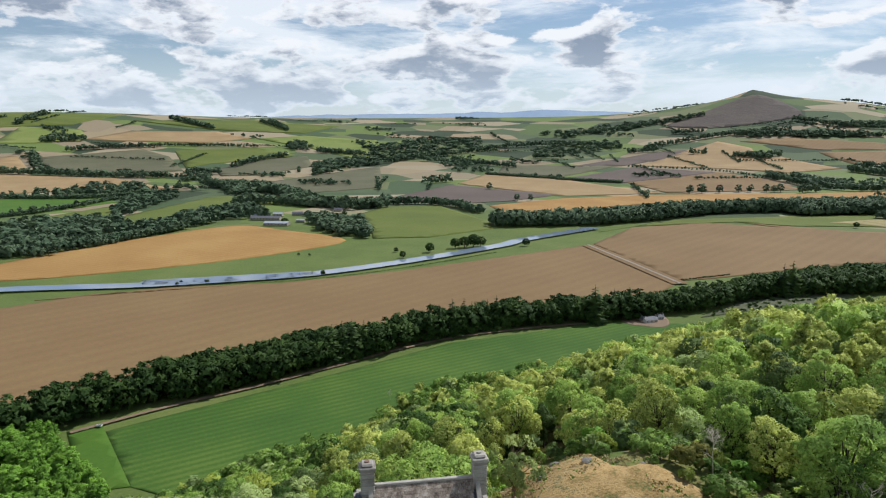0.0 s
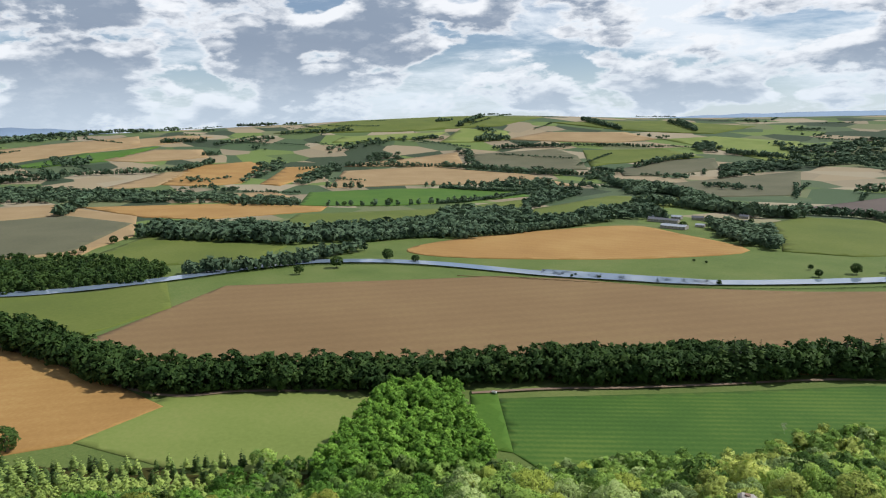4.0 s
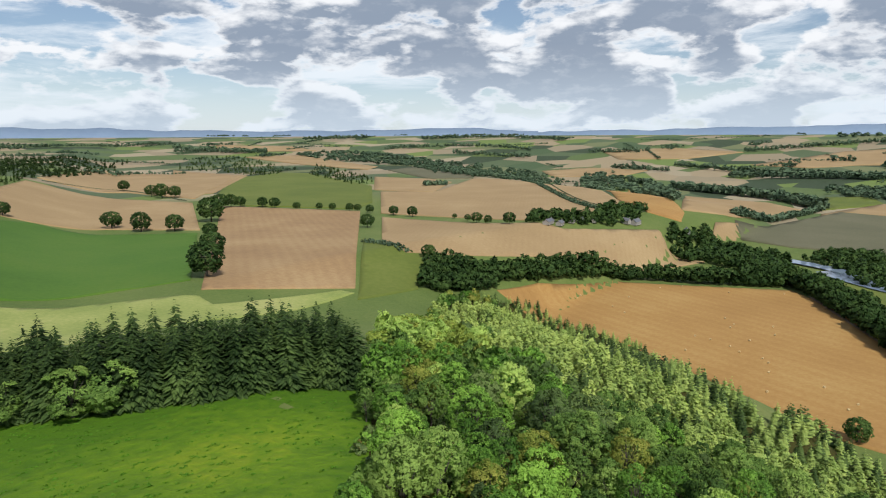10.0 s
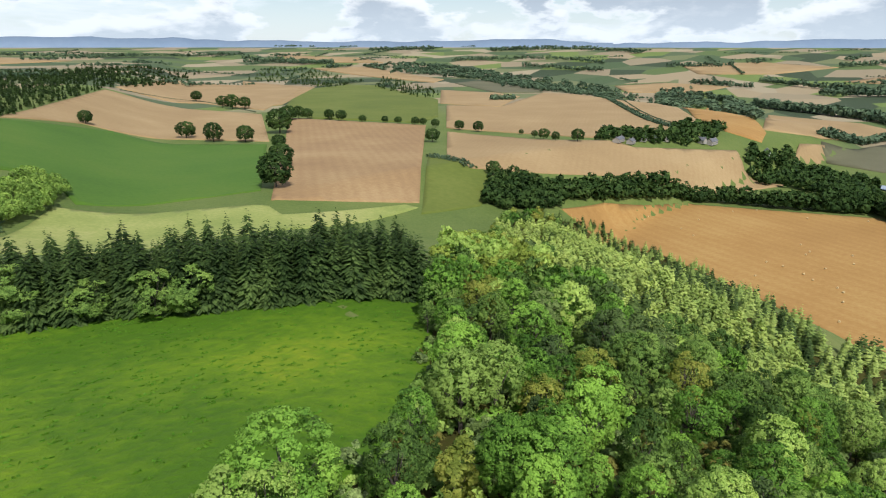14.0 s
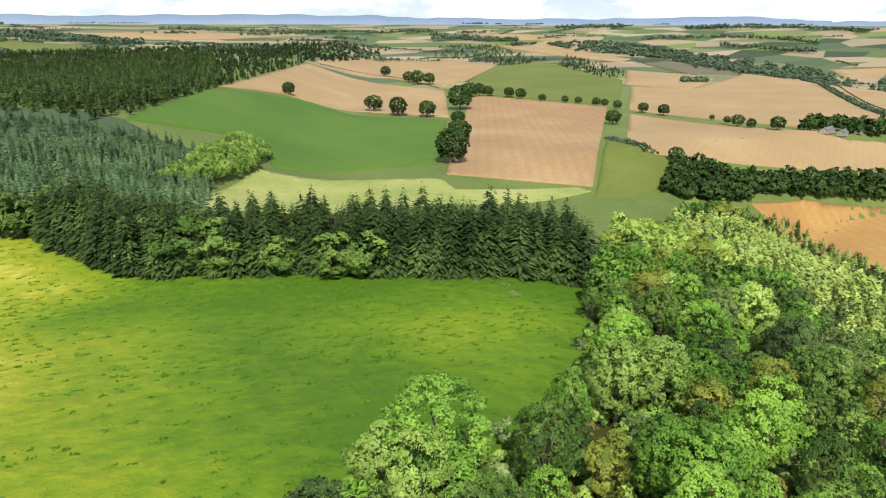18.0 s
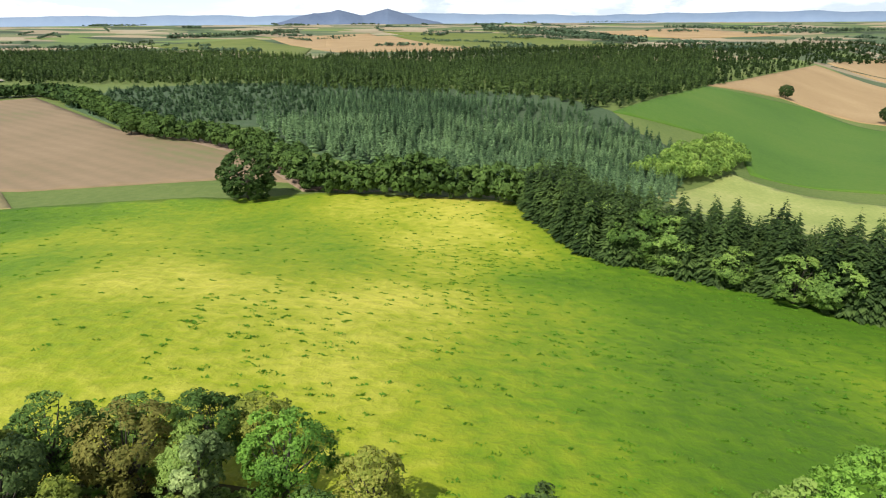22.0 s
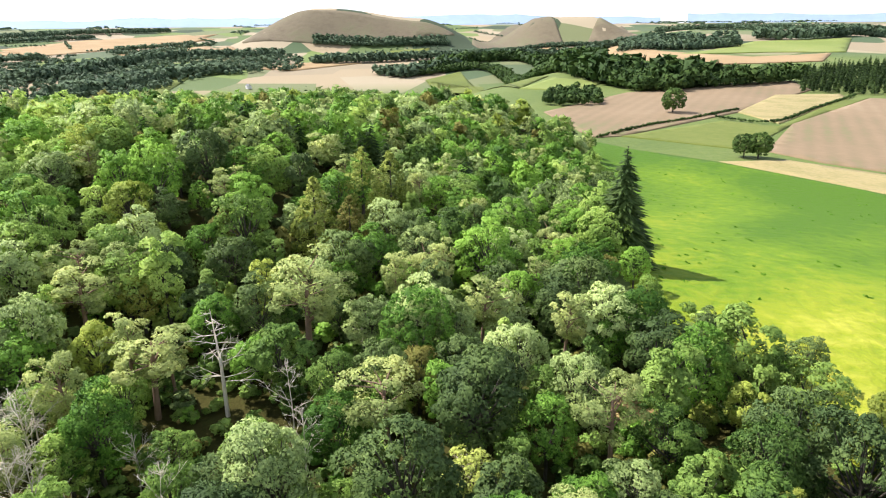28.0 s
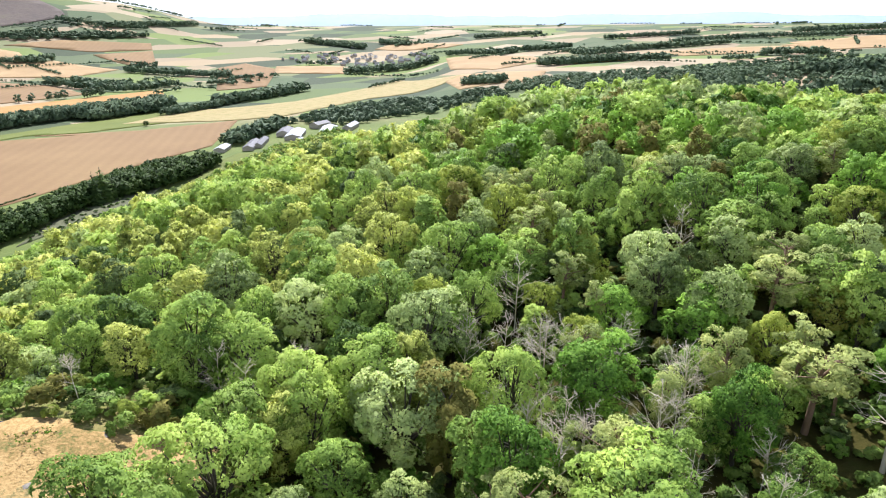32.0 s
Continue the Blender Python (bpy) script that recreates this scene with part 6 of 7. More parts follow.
wood("dark mixed wood among the fields", [(-438, -1222), (-597, -1374), (-808, -1427), (-925, -1232), (-841, -1066), (-780, -1157), (-647, -1191), (-523, -1124)], 12.0, 11.0, "dense", "belt", 60, 195)
wood("parkland trees around a village", [(-899, -1198), (-1447, -1286), (-2550, -1340), (-2130, -584), (-2027, -332), (-1738, -279), (-1582, -484), (-1285, -547), (-1235, -775), (-863, -909)], 11.0, 16.0, "dense", "belt", 40, 196)
wood("scattered thorn scrub on a rough slope", [(22, -649), (-7, -716), (-81, -809), (-131, -822), (-102, -757), (-33, -702)], 2.6, 7.0, "shrub", "hedge", 90, 197, 1.2)
for k, (x, y, tall) in enumerate([(212, -1782, 15.7), (113, -1879, 21.3), (83, -1890, 26.4), (41, -1920, 21.8), (-7, -1952, 20.4), (-36, -1962, 20.5), (-76, -1976, 20.7), (-95, -1982, 19.0), (-111, -1987, 22.6), (-162, -1975, 25.9), (-178, -2009, 24.6), (-198, -2016, 24.7), (654, -1789, 19.9), (492, -1547, 17.1), (462, -1559, 15.7)]):
    tree("dense", "far", x, y, tall, k % 5, 250, "small round tree on a field edge", wide=1.15)
for k, (x, y, tall) in enumerate([(403, -851, 15.2), (381, -894, 17.4), (370, -904, 19.2), (359, -914, 21.1), (351, -922, 17.6), (420, -798, 10.5), (449, -832, 7.6), (462, -664, 6.6), (288, -953, 12.5), (592, -561, 3.7), (564, -575, 3.7), (772, -993, 15.5), (737, -1145, 12.0), (-200, -1349, 10.8), (566, -755, 4.2), (549, -758, 4.2)]):
    tree("field", "belt", x, y, tall, k % 5, 2200, "dark tree on the river bank", wide=1.15)
for k, (x, y, tall) in enumerate([(818, -414, 18.1), (781, -438, 12.1), (799, -276, 13.8), (809, -332, 17.4), (3630, -600, 19.1), (587, -550, 4.4), (564, -573, 4.4), (461, -663, 5.1), (1461, -749, 17.2), (1497, -641, 12.8), (1207, -100, 15.0), (1231, -121, 8.7), (1143, -51, 12.2), (1127, -38, 8.0)]):
    tree("field", "belt", x, y, tall, k % 5, 2200, "dark tree on the river bank", wide=1.15)
for k, (x, y, tall) in enumerate([(432, 31, 16.7), (444, 53, 4.5)]):
    tree("field", "hedge", x, y, tall, k % 5, 2200, "rounded tree at the edge of the stubble", wide=1.15)
for k, (x, y, tall) in enumerate([(278, -408, 38.7), (273, -415, 41.3), (269, -423, 39.2), (264, -433, 37.0), (232, -488, 34.8), (227, -497, 37.7), (219, -507, 41.3), (212, -517, 40.0), (207, -523, 34.9), (196, -533, 36.2), (190, -540, 39.2), (183, -544, 35.5), (112, -594, 45.5), (85, -621, 38.2), (99, -620, 34.7), (-53, -765, 45.5), (-62, -777, 47.6)]):
    tree("fir", "spruce", x, y, tall * 0.8, k % 5, 400, "dark spruce standing above a tree belt", wide=1.5 if k % 2 else 1.9)
for k, (x, y, tall) in enumerate([(285, 465, 32.4), (355, 566, 26.8), (439, 703, 20.5), (541, 860, 40.1), (648, 1000, 29.2), (673, 1006, 25.4), (686, 997, 21.2), (706, 960, 20.8), (706, 926, 20.4), (720, 885, 14.0), (740, 850, 12.8), (747, 825, 13.7), (754, 791, 15.3), (760, 778, 13.3), (617, 614, 20.0), (755, 745, 14.9), (754, 692, 17.1), (755, 654, 18.4), (503, 415, 15.8), (417, 906, 27.2), (426, 843, 29.1), (453, 807, 26.1), (297, 931, 20.5), (721, 1490, 27.4), (693, 1317, 27.2), (690, 1269, 32.7), (710, 1255, 27.6), (765, 580, 8.4), (744, 541, 10.5), (731, 516, 16.5), (726, 494, 13.1), (732, 464, 19.1)]):
    tree("field", "belt", x, y, tall, k % 5, 2200, "dark green hedgerow tree beside a stubble field", wide=1.15)
for k, (x, y, tall) in enumerate([(13, 173, 12.1), (22, 161, 13.9), (30, 158, 13.8), (43, 148, 9.5), (53, 140, 10.8), (60, 137, 12.0), (92, 83, 9.6)]):
    tree("dense", "oak", x, y, tall, k % 5, 2500, "broadleaf tree in front of a spruce belt", wide=1.40)
for k, (x, y, tall) in enumerate([(-434, 172, 18.1), (-297, 280, 20.9)]):
    tree("field", "hedge", x, y, tall, k % 5, 2200, "lone oak standing in a brown field", wide=1.15)
for k, (x, y, tall) in enumerate([(-281, 152, 12.6), (-284, 147, 12.0)]):
    tree("field", "hedge", x, y, tall, k % 5, 2200, "dark tree at a field corner", wide=1.15)
for k, (x, y, tall) in enumerate([(-599, 147, 7.5)]):
    tree("field", "hedge", x, y, tall, k % 5, 2200, "dark green hedgerow tree beside a stubble field", wide=1.15)
for k, (x, y, tall) in enumerate([(-103, 206, 22.5)]):
    tree("field", "belt", x, y, tall, k % 5, 5000, "large dense sycamore on the pasture edge", wide=1.15, sink=2.6)
for k, (x, y, tall) in enumerate([(-228, 327, 12.7)]):
    tree("field", "hedge", x, y, tall, k % 5, 2200, "rounded tree at the edge of a brown field", wide=1.15)
for k, (x, y, tall) in enumerate([(-618, 3364, 23.7), (-543, 3373, 23.6), (-114, 3063, 15.9), (-476, 3468, 21.2), (-149, 3317, 20.1)]):
    tree("dense", "far", x, y, tall, k % 5, 250, "dark green hedgerow tree beside a stubble field", wide=1.15)

# ---- the wooded crag ----
FOREST_WEST = [(-280, 55), (-289, 79), (-96, 31), (-82, 30), (-79, 32), (-68, 38), (-56, 41), (-47, 44), (-38, 45), (-45, 45), (-39, 48), (-23, 48), (-11, 44), (-4, 41)]
FOREST = FOREST_WEST + [(16, 46), (21, 47), (29, 48), (45, 53), (70, 70), (92, 94), (157, 155), (404, 325), (555, 318), (527, 198), (288, 75), (266, 49), (410, 22), (398, 11), (374, -24), (340, -86), (317, -108), (349, -45), (315, -104), (258, -193), (229, -210), (229, -250), (211, -270), (186, -300), (189, -379), (139, -423), (103, -459), (71, -516), (36, -564), (-2, -630), (-87, -719), (-144, -755), (-33, -651), (-118, -716), (-234, -870), (-328, -960), (-469, -1068)] + [(-330, -190), (-390, -40), (-330, 60)]
KNOLL = [(23, -65), (34, -104), (32, -115), (13, -71), (6, -69), (1, -67), (0, -65), (-13, -61), (-8, -56), (-5, -50), (4, -46), (10, -47), (18, -48)]
YARD = [(-4, 8), (10, 8), (32, -30), (30, -50), (8, -52), (6, -25)]
EASTLARCH = [(374, 306), (530, 304), (314, 118), (239, 44), (375, 7), (343, -60), (249, -45), (134, 13), (143, 39), (158, 76), (196, 129)]
EASTFRINGE = [(412, 331), (562, 322), (538, 203), (488, 127), (272, 51), (417, 22), (404, 11), (378, -24), (343, -87), (317, -83), (343, -22), (268, 13), (224, 41), (233, 60), (249, 94), (509, 292)]
EASTGOLD = [(314, 317), (370, 308), (193, 130), (134, 101), (137, 135)]
GLADE = [(-65, 22), (-67, 26), (-63, 28), (-57, 27), (-57, 22)]
tagged(field("crag", "bracken and brambles in a small glade", GLADE, True), category="glade").location.z = 0.5
tagged(field("floor", "shaded woodland floor of leaf litter and moss", FOREST), category="woodland floor")
APRON = [(14 + 34 * math.sin(k_ * 0.5236), -84 + 40 * math.cos(k_ * 0.5236)) for k_ in range(12)]
tagged(field("slope", "rough grass and bramble slope round the crag top", APRON, True), category="slope").location.z = 0.15
crag = tagged(field("crag", "dry grassy crag top with bare rock", KNOLL, True), category="crag")
crag.name = "crag_top"
crag.location.z = 0.3

WEST_TREES = [
    (-205.0, 57.0, 14.0, "round", "oak", "dark broad tree at the pasture edge"),
    (-176.0, 52.0, 13.0, "round", "yew", "dark broad tree at the pasture edge"),
    (-152.0, 46.5, 12.0, "dome", "oak", "dark broad tree at the pasture edge"),
    (-134.0, 42.0, 12.0, "round", "yew", "dark evergreen at the pasture edge"),
    (-100.0, 36.0, 8.0, "dome", "maple", "bushy green tree at the pasture edge"),
    (-91.0, 35.5, 6.0, "round", "ash", "bushy green tree at the pasture edge"),
    (-82.0, 33.5, 5.0, "dome", "maple", "bushy green tree at the pasture edge"),
    (-114.4, 38.0, 23.0, "fir", "spruce", "tall ragged fir at the pasture edge"),
    (-242.9, 48.6, 17.0, "tall", "ash", "slim tree with thin crown at the pasture edge"),
    (-120.5, -10.0, 17.0, "cone", "cypress", "cone shaped olive green cypress in the wood"),
    (-127.6, -5.0, 16.0, "cone", "cypress", "cone shaped olive green cypress in the wood"),
    (-105.2, -16.8, 15.0, "cone", "cypress", "cone shaped olive green cypress in the wood"),
    (-107.1, -11.3, 12.5, "cone", "rust", "narrow browning conifer in the wood"),
    (-76.1, -14.2, 15.0, "pine", "pine", "scots pine with a bare orange trunk"),
    (-63.5, -29.0, 12.0, "pine", "pine", "broad scots pine on the crag"),
    (-55.9, -3.4, 11.0, "pine", "pine", "broad scots pine on the crag"),
    (-64.0, -0.1, 9.0, "round", "rust", "browning broad tree on the crag"),
    (-121.0, -27.3, 13.0, "round", "ash", "pale spreading beech in the wood"),
    (-80.0, -36.1, 9.0, "round", "gold", "yellowing tree on the crag"),
    (-72.4, 11.0, 8.0, "tall", "ash", "pale feathery birch on the crag"),
    (-61.0, 13.0, 8.0, "tall", "ash", "pale feathery birch on the crag"),
    (-50.8, -32.1, 8.0, "round", "ash", "bright green ash near the crag top"),
    (-77.3, -6.4, 10.0, "round", "grey", "dense grey green holm oak on the crag"),
    (-84.4, 2.6, 11.0, "tall", "yew", "narrow dark conifer on the crag"),
    (-52.6, -15.6, 8.0, "round", "ash", "bright green ash near the crag top"),
    (-46.2, 4.0, 8.0, "round", "pale", "pale grey green whitebeam on the crag"),
    (-56.1, 33.1, 8.0, "tall", "lime", "slender yellow green birch by the glade"),
    (-79.8, 19.4, 11.0, "round", "yew", "dark rounded tree in the wood"),
    (-73.3, 36.7, 8.0, "round", "yew", "dark bushy tree at the pasture edge"),
    (-67.6, 46.5, 7.0, "round", "yew", "dark bushy tree at the pasture edge"),
    (-101.2, 15.0, 11.0, "round", "grey", "blue green fir in the wood"),
    (-76.2, -41.7, 11.0, "pine", "pine", "broad scots pine on the crag"),
    (-56.9, 29.3, 5.0, "round", "gold", "yellowing bush in the glade")]
EAST_TREES = [
    (43.4, 39.8, 10.0, "tall", "gold", "yellowing maple at the pasture edge"),
    (27.1, 43.3, 9.0, "round", "maple", "bright round maple at the wood edge"),
    (59.1, 38.6, 11.0, "round", "maple", "bright round maple at the wood edge"),
    (22.2, 48.2, 9.0, "round", "oak", "grey green tree at the wood edge"),
    (87.4, 32.7, 11.0, "round", "maple", "bright round maple at the wood edge"),
    (79.4, 43.6, 11.0, "round", "maple", "pale green tree on the slope"),
    (42.9, 64.6, 3.0, "round", "oak", "low bush at the pasture edge")]
SOUTH_TREES = [
    (-43.4, 43.4, 11.0, "round", "oak", "dense dark maple at the wood edge"),
    (-36.2, 43.3, 11.0, "round", "rust", "brownish seeding sycamore at the wood edge"),
    (-28.5, 42.6, 11.0, "tall", "grey", "dull green seeding sycamore at the wood edge"),
    (-21.9, 44.9, 11.0, "round", "maple", "dense green maple at the wood edge"),
    (-30.8, 49.3, 10.0, "round", "oak", "dark tree at the wood edge"),
    (-56.1, 39.4, 10.0, "round", "oak", "dark tree at the wood edge"),
    (-13.3, 44.0, 9.0, "round", "gold", "yellowing tree at the wood edge"),
    (-37.5, 47.7, 10.0, "round", "oak", "dark tree at the wood edge"),
    (-27.6, 51.6, 9.0, "round", "gold", "yellow green tree at the wood edge")]
WEST_DEAD = [(-64.2, -21.6, 13.0), (-56.8, -38.1, 6.0), (-50.4, 4.3, 6.0), (-77.8, -7.4, 6.0)]
NORTH_DEAD = [(-79.4, -58.2, 8.0), (-47.9, -52.5, 6.0), (-43.6, -54.7, 6.0), (-54.8, -47.3, 6.0), (-56.0, -38.5, 6.0), (-37.3, -38.2, 7.0), (-34.2, -40.2, 7.0), (-13.7, -66.7, 6.0), (-37.5, -65.6, 5.0), (-45.2, -32.8, 8.0), (-42.1, -59.3, 5.0), (-51.1, -26.1, 5.0), (-22.6, -64.8, 6.0), (-14.5, -61.9, 6.0), (-39.5, -36.6, 6.0), (-39.2, -42.5, 6.0)] + [(-39.3, -57.2, 7.0), (-44.1, -48.9, 8.0), (-46.5, -48.1, 7.0), (-51.7, -44.5, 7.0), (-52.6, -35.7, 8.0), (-45.9, -32.4, 7.0), (-39.6, -25.9, 7.0), (-37.4, -34.5, 7.0), (-33.9, -35.3, 7.0), (-33.0, -42.8, 7.0), (-42.7, -20.9, 7.0), (-51.6, -62.8, 8.0), (-34.8, -61.9, 7.0), (-60.7, -13.6, 6.0), (-52.0, -11.0, 6.0)]
EAST_DEAD = [(202.3, -362.6, 7.0), (19.0, -186.6, 6.0), (27.0, -145.2, 6.0), (-0.0, -70.9, 6.0), (-11.7, -128.5, 6.0)]
STAND_OUT = [r_[:3] for r_ in WEST_TREES + EAST_TREES + SOUTH_TREES + WEST_DEAD[:1]]


def crowded(x, y):
    """Too near a tree that stands clear of the rest."""
    for px, py, tall in STAND_OUT:
        d = math.hypot(px, py)
        along, across = (px * (px - x) + py * (py - y)) / d, abs(px * y - py * x) / d
        if -1.8 < along < (10.0 if tall > 15.5 else 6.5) and across < (3.6 if tall > 15.5 else 2.7):
            return True
    px, py, tall = WEST_DEAD[0]
    d = math.hypot(px, py)
    if -2.5 < (px * (px - x) + py * (py - y)) / d < 11 and abs(px * y - py * x) / d < 3.2:
        return True
    for px, py, tall in NORTH_DEAD + EAST_DEAD + WEST_DEAD[1:]:
        d = math.hypot(px, py)
        along, across = (px * (px - x) + py * (py - y)) / d, abs(px * y - py * x) / d
        if -1.0 < along < 5.0 and across < 1.6:
            return True
    return False


def near_shade(x, y):
    """Bare ground kept open on the sunny side of the crag top."""
    return any(inside(KNOLL, x + dx, y + dy) for dx, dy in ((0, 4), (0, 8), (3, 5), (-3, 5), (0, 11)))


rng = np.random.default_rng(11)
LABELS = {
    "ash": "light green ash tree in the crag wood",
    "maple": "mid green maple tree in the crag wood",
    "oak": "dark green broadleaf tree in the crag wood",
    "pine": "grey-green scots pine in the crag wood",
    "gold": "yellowing broadleaf tree in the crag wood",
    "rust": "browning tree in the crag wood",
    "spruce": "dark spruce in the crag wood",
    "grey": "grey-green broadleaf tree in the crag wood",
    "pale": "pale green whitebeam tree in the crag wood",
    "yew": "dark green yew tree in the crag wood",
    "lime": "yellow-green maple tree in the crag wood",
    "larch": "pale green young conifer on the slope",
}
BARKS = {"pine": PINEBARK}
far_spots = {}
near_count = 0
def east_side(x, y):
    """The slope of large full-crowned maples and oaks."""
    return 238 < math.degrees(math.atan2(-x, y)) % 360 < 338


wood_spots = [p for p in fill(FOREST, 6.5, 5, (KNOLL, YARD, GLADE)) if not east_side(*p)] + [p for p in fill(FOREST, 7.9, 6, (KNOLL, YARD, GLADE)) if east_side(*p)]
for x, y in wood_spots:
    if crowded(x, y):
        continue
    r = math.hypot(x, y)
    az = math.degrees(math.atan2(-x, y)) % 360
    u, tall = rng.random(), 7.0 + 7.5 * rng.random() ** 1.3
    patch = noise.noise((x * 0.03, y * 0.03, 3.3))
    if inside(EASTFRINGE, x, y):
        kind, leaf, tall = "fir", ("spruce" if u < 0.45 else "larch"), rng.uniform(8, 12)
    elif inside(EASTLARCH, x, y):
        kind, leaf, tall = ("cone", "larch", rng.uniform(7, 11)) if u < 0.85 else ("fir", "spruce", rng.uniform(7, 11))
    elif inside(EASTGOLD, x, y):
        kind, leaf = "round", ("gold" if u < 0.15 else "ash" if u < 0.6 else "lime")
    elif az >= 335 or az < 20:
        kind, leaf = ("round", "oak") if u < 0.5 else ("round", "yew") if u < 0.68 else ("round", "ash") if u < 0.86 else ("tall", "oak") if u < 0.94 else ("tall", "gold")
    elif 240 < az < 330:
        kind, leaf = ("dome", "oak") if u + patch * .5 < 0.42 else ("dome", "maple") if u < 0.84 else ("dome", "ash") if u < 0.93 else ("round", "gold")
    elif 20 < az < 62 and r < 120:
        kind, leaf = ("round" if u < .6 else "tall", "oak") if u < 0.8 else ("tall", "gold")
    elif 62 <= az < 112:
        v = u + patch * .35
        kind, leaf = ("fir", "spruce") if v < 0.10 else ("round", "oak") if v < 0.15 else ("round", "maple") if v < 0.36 else ("tall", "oak") if v < 0.44 else ("round", "grey") if v < 0.57 else ("pine", "pine") if v < 0.72 else ("dome", "maple") if v < 0.86 else ("round", "ash") if v < 0.93 else ("tall", "lime") if u < 0.95 else ("tall", "rust")
    elif 112 <= az < 150:
        v = u + patch * .5
        kind, leaf = ("round", "ash") if v < 0.36 else ("round", "lime") if v < 0.46 else ("round", "grey") if v < 0.57 else ("round", "maple") if u < 0.74 else ("pine", "pine") if u < 0.87 else ("tall", "ash") if u < 0.95 else ("tall", "rust")
    elif 150 <= az < 215:
        kind, leaf = ("round", "ash") if u + patch * .5 < 0.4 else ("round", "pale") if u + patch * .5 < 0.68 else ("tall", "pale") if u < 0.76 else ("round", "grey") if u < 0.86 else ("round", "oak")
    else:
        kind, leaf = ("round", "ash") if u + patch * .5 < 0.56 else ("round", "lime") if u + patch * .5 < 0.68 else ("round", "grey") if u < 0.78 else ("round", "oak") if u < 0.92 else ("tall", "ash")
    if kind == "fir" and 62 <= az < 150 and r < 150:
        kind, leaf = "round", "yew"
    if kind == "fir" and 62 <= az < 112:
        tall = rng.uniform(9, 15)
    if kind in ("round", "dome") and leaf in ("oak", "grey") and rng.random() < (0.14 if 62 <= az < 150 else 0.22):
        kind, leaf = ("tall" if rng.random() < 0.4 else "round"), "yew"
    if kind == "pine":
        tall = rng.uniform(9, 12.5)
    if near_shade(x, y):
        tree("shrub", ("gold", "ash", "lime", "oak")[int(rng.integers(4))], x, y, rng.uniform(1.8, 3.2), int(rng.integers(4)), 1800, "low leafy bush beside the dry crag top")
        continue
    if r < 140 and height(x, y) > 70:
        leaves = 8500 if r < 66 else 5000
        tree(kind, leaf, x, y, tall, int(rng.integers(5)), leaves, LABELS[leaf], BARKS.get(leaf), wide=rng.uniform(.8, 1.12))
        near_count += 1
    else:
        ring = 0 if r < 175 else 1 if r < 280 else 2
        far_spots.setdefault((kind, leaf, ring), []).append((x, y, tall, rng.uniform(.85, 1.15) * (1.45 if kind == "fir" else 1.25 if kind == "cone" else 1.0)))
for (kind, leaf, ring), sp in far_spots.items():
    scatter_mesh("woodland", "slope of " + LABELS[leaf].replace(" in the crag wood", "s").replace(" on the slope", "s") + " under the crag", "woodland", sp, kind, leaf, (900, 330, 130)[ring], 5)
# low scrub under and between the trees
for x, y in fill(FOREST, 7.5, 9, (KNOLL, YARD)):
    r = math.hypot(x, y)
    if r < 60 and rng.random() < 0.75:
        tree("shrub", ("oak", "ash", "gold", "ash")[int(rng.integers(4))] if rng.random() < .9 else "rust", x, y, rng.uniform(2.2, 4.2), int(rng.integers(4)), 1800, "leafy shrub in the crag undergrowth")
under = [(x, y, rng.uniform(1.8, 3.2), rng.uniform(1.2, 1.8)) for x, y in fill(FOREST, 5.0, 19, (KNOLL, YARD)) if 76 < math.hypot(x, y) < 170]
low_ = [(x, y, rng.uniform(1.2, 2.4), rng.uniform(1.3, 1.9)) for x, y in fill(FOREST, 4.2, 23, (KNOLL, YARD)) if 40 < math.hypot(x, y) <= 84]
scatter_mesh("undergrowth", "low green bramble and bracken under the crag trees", "undergrowth", low_, "shrub", "oak", 420, 4)
scatter_mesh("undergrowth", "dark leafy undergrowth on the woodland floor", "undergrowth", under, "shrub", "yew", 130, 4)
# tall pale trees in a strip that runs down to the lane
STRIP = [(389, -194), (370, -235), (290, -206), (255, -191), (302, -101), (338, -138)]
wood("strip of tall pale green trees running down to the lane", STRIP, 14, 6.3, "tall", "maple", 520, 77, 1.1)

# ---- single trees that stand out ----
for x, y, tall, kind, leaf, label in WEST_TREES:
    tree(kind, leaf, x, y, tall, int(x) % 5, 6500, label, BARKS.get(leaf), wide={"fir": 1.4, "pine": 1.35, "cone": 1.25}.get(kind, 1.0))
x, y, tall = 18.1, -56.3, 11.0
tree("pine", "pine", x, y, tall, 2, 1500, "thin-crowned scots pine beside the tower", PINEBARK, wide=0.8)
for x, y, tall, kind, leaf, label in EAST_TREES:
    tree(kind, leaf, x, y, tall, int(x) % 5, 4500, label, wide=1.1)
for x, y, tall, kind, leaf, label in SOUTH_TREES:
    tree(kind, leaf, x, y, tall, int(x) % 5, 6500, label, wide=1.1)
for k, (x, y, tall) in enumerate(WEST_DEAD):
    dead_tree(x, y, tall, 40 + k, "bleached white dead tree among living trees", 26 if k == 0 else 16, 0.36 if k == 0 else 0.3, 0.1, 1 if k == 0 else 2)
for k, (x, y, tall) in enumerate(NORTH_DEAD):
    dead_tree(x, y, tall + 2.5, 70 + k, "bare grey twiggy tree among leafy ones", 15, 0.42, 0.9, 2, 0.011)
for k, (x, y, tall) in enumerate(EAST_DEAD):
    dead_tree(x, y, tall, 90 + k, "bare grey twiggy tree among leafy ones", 15, 0.42, 0.9, 2, 0.011)

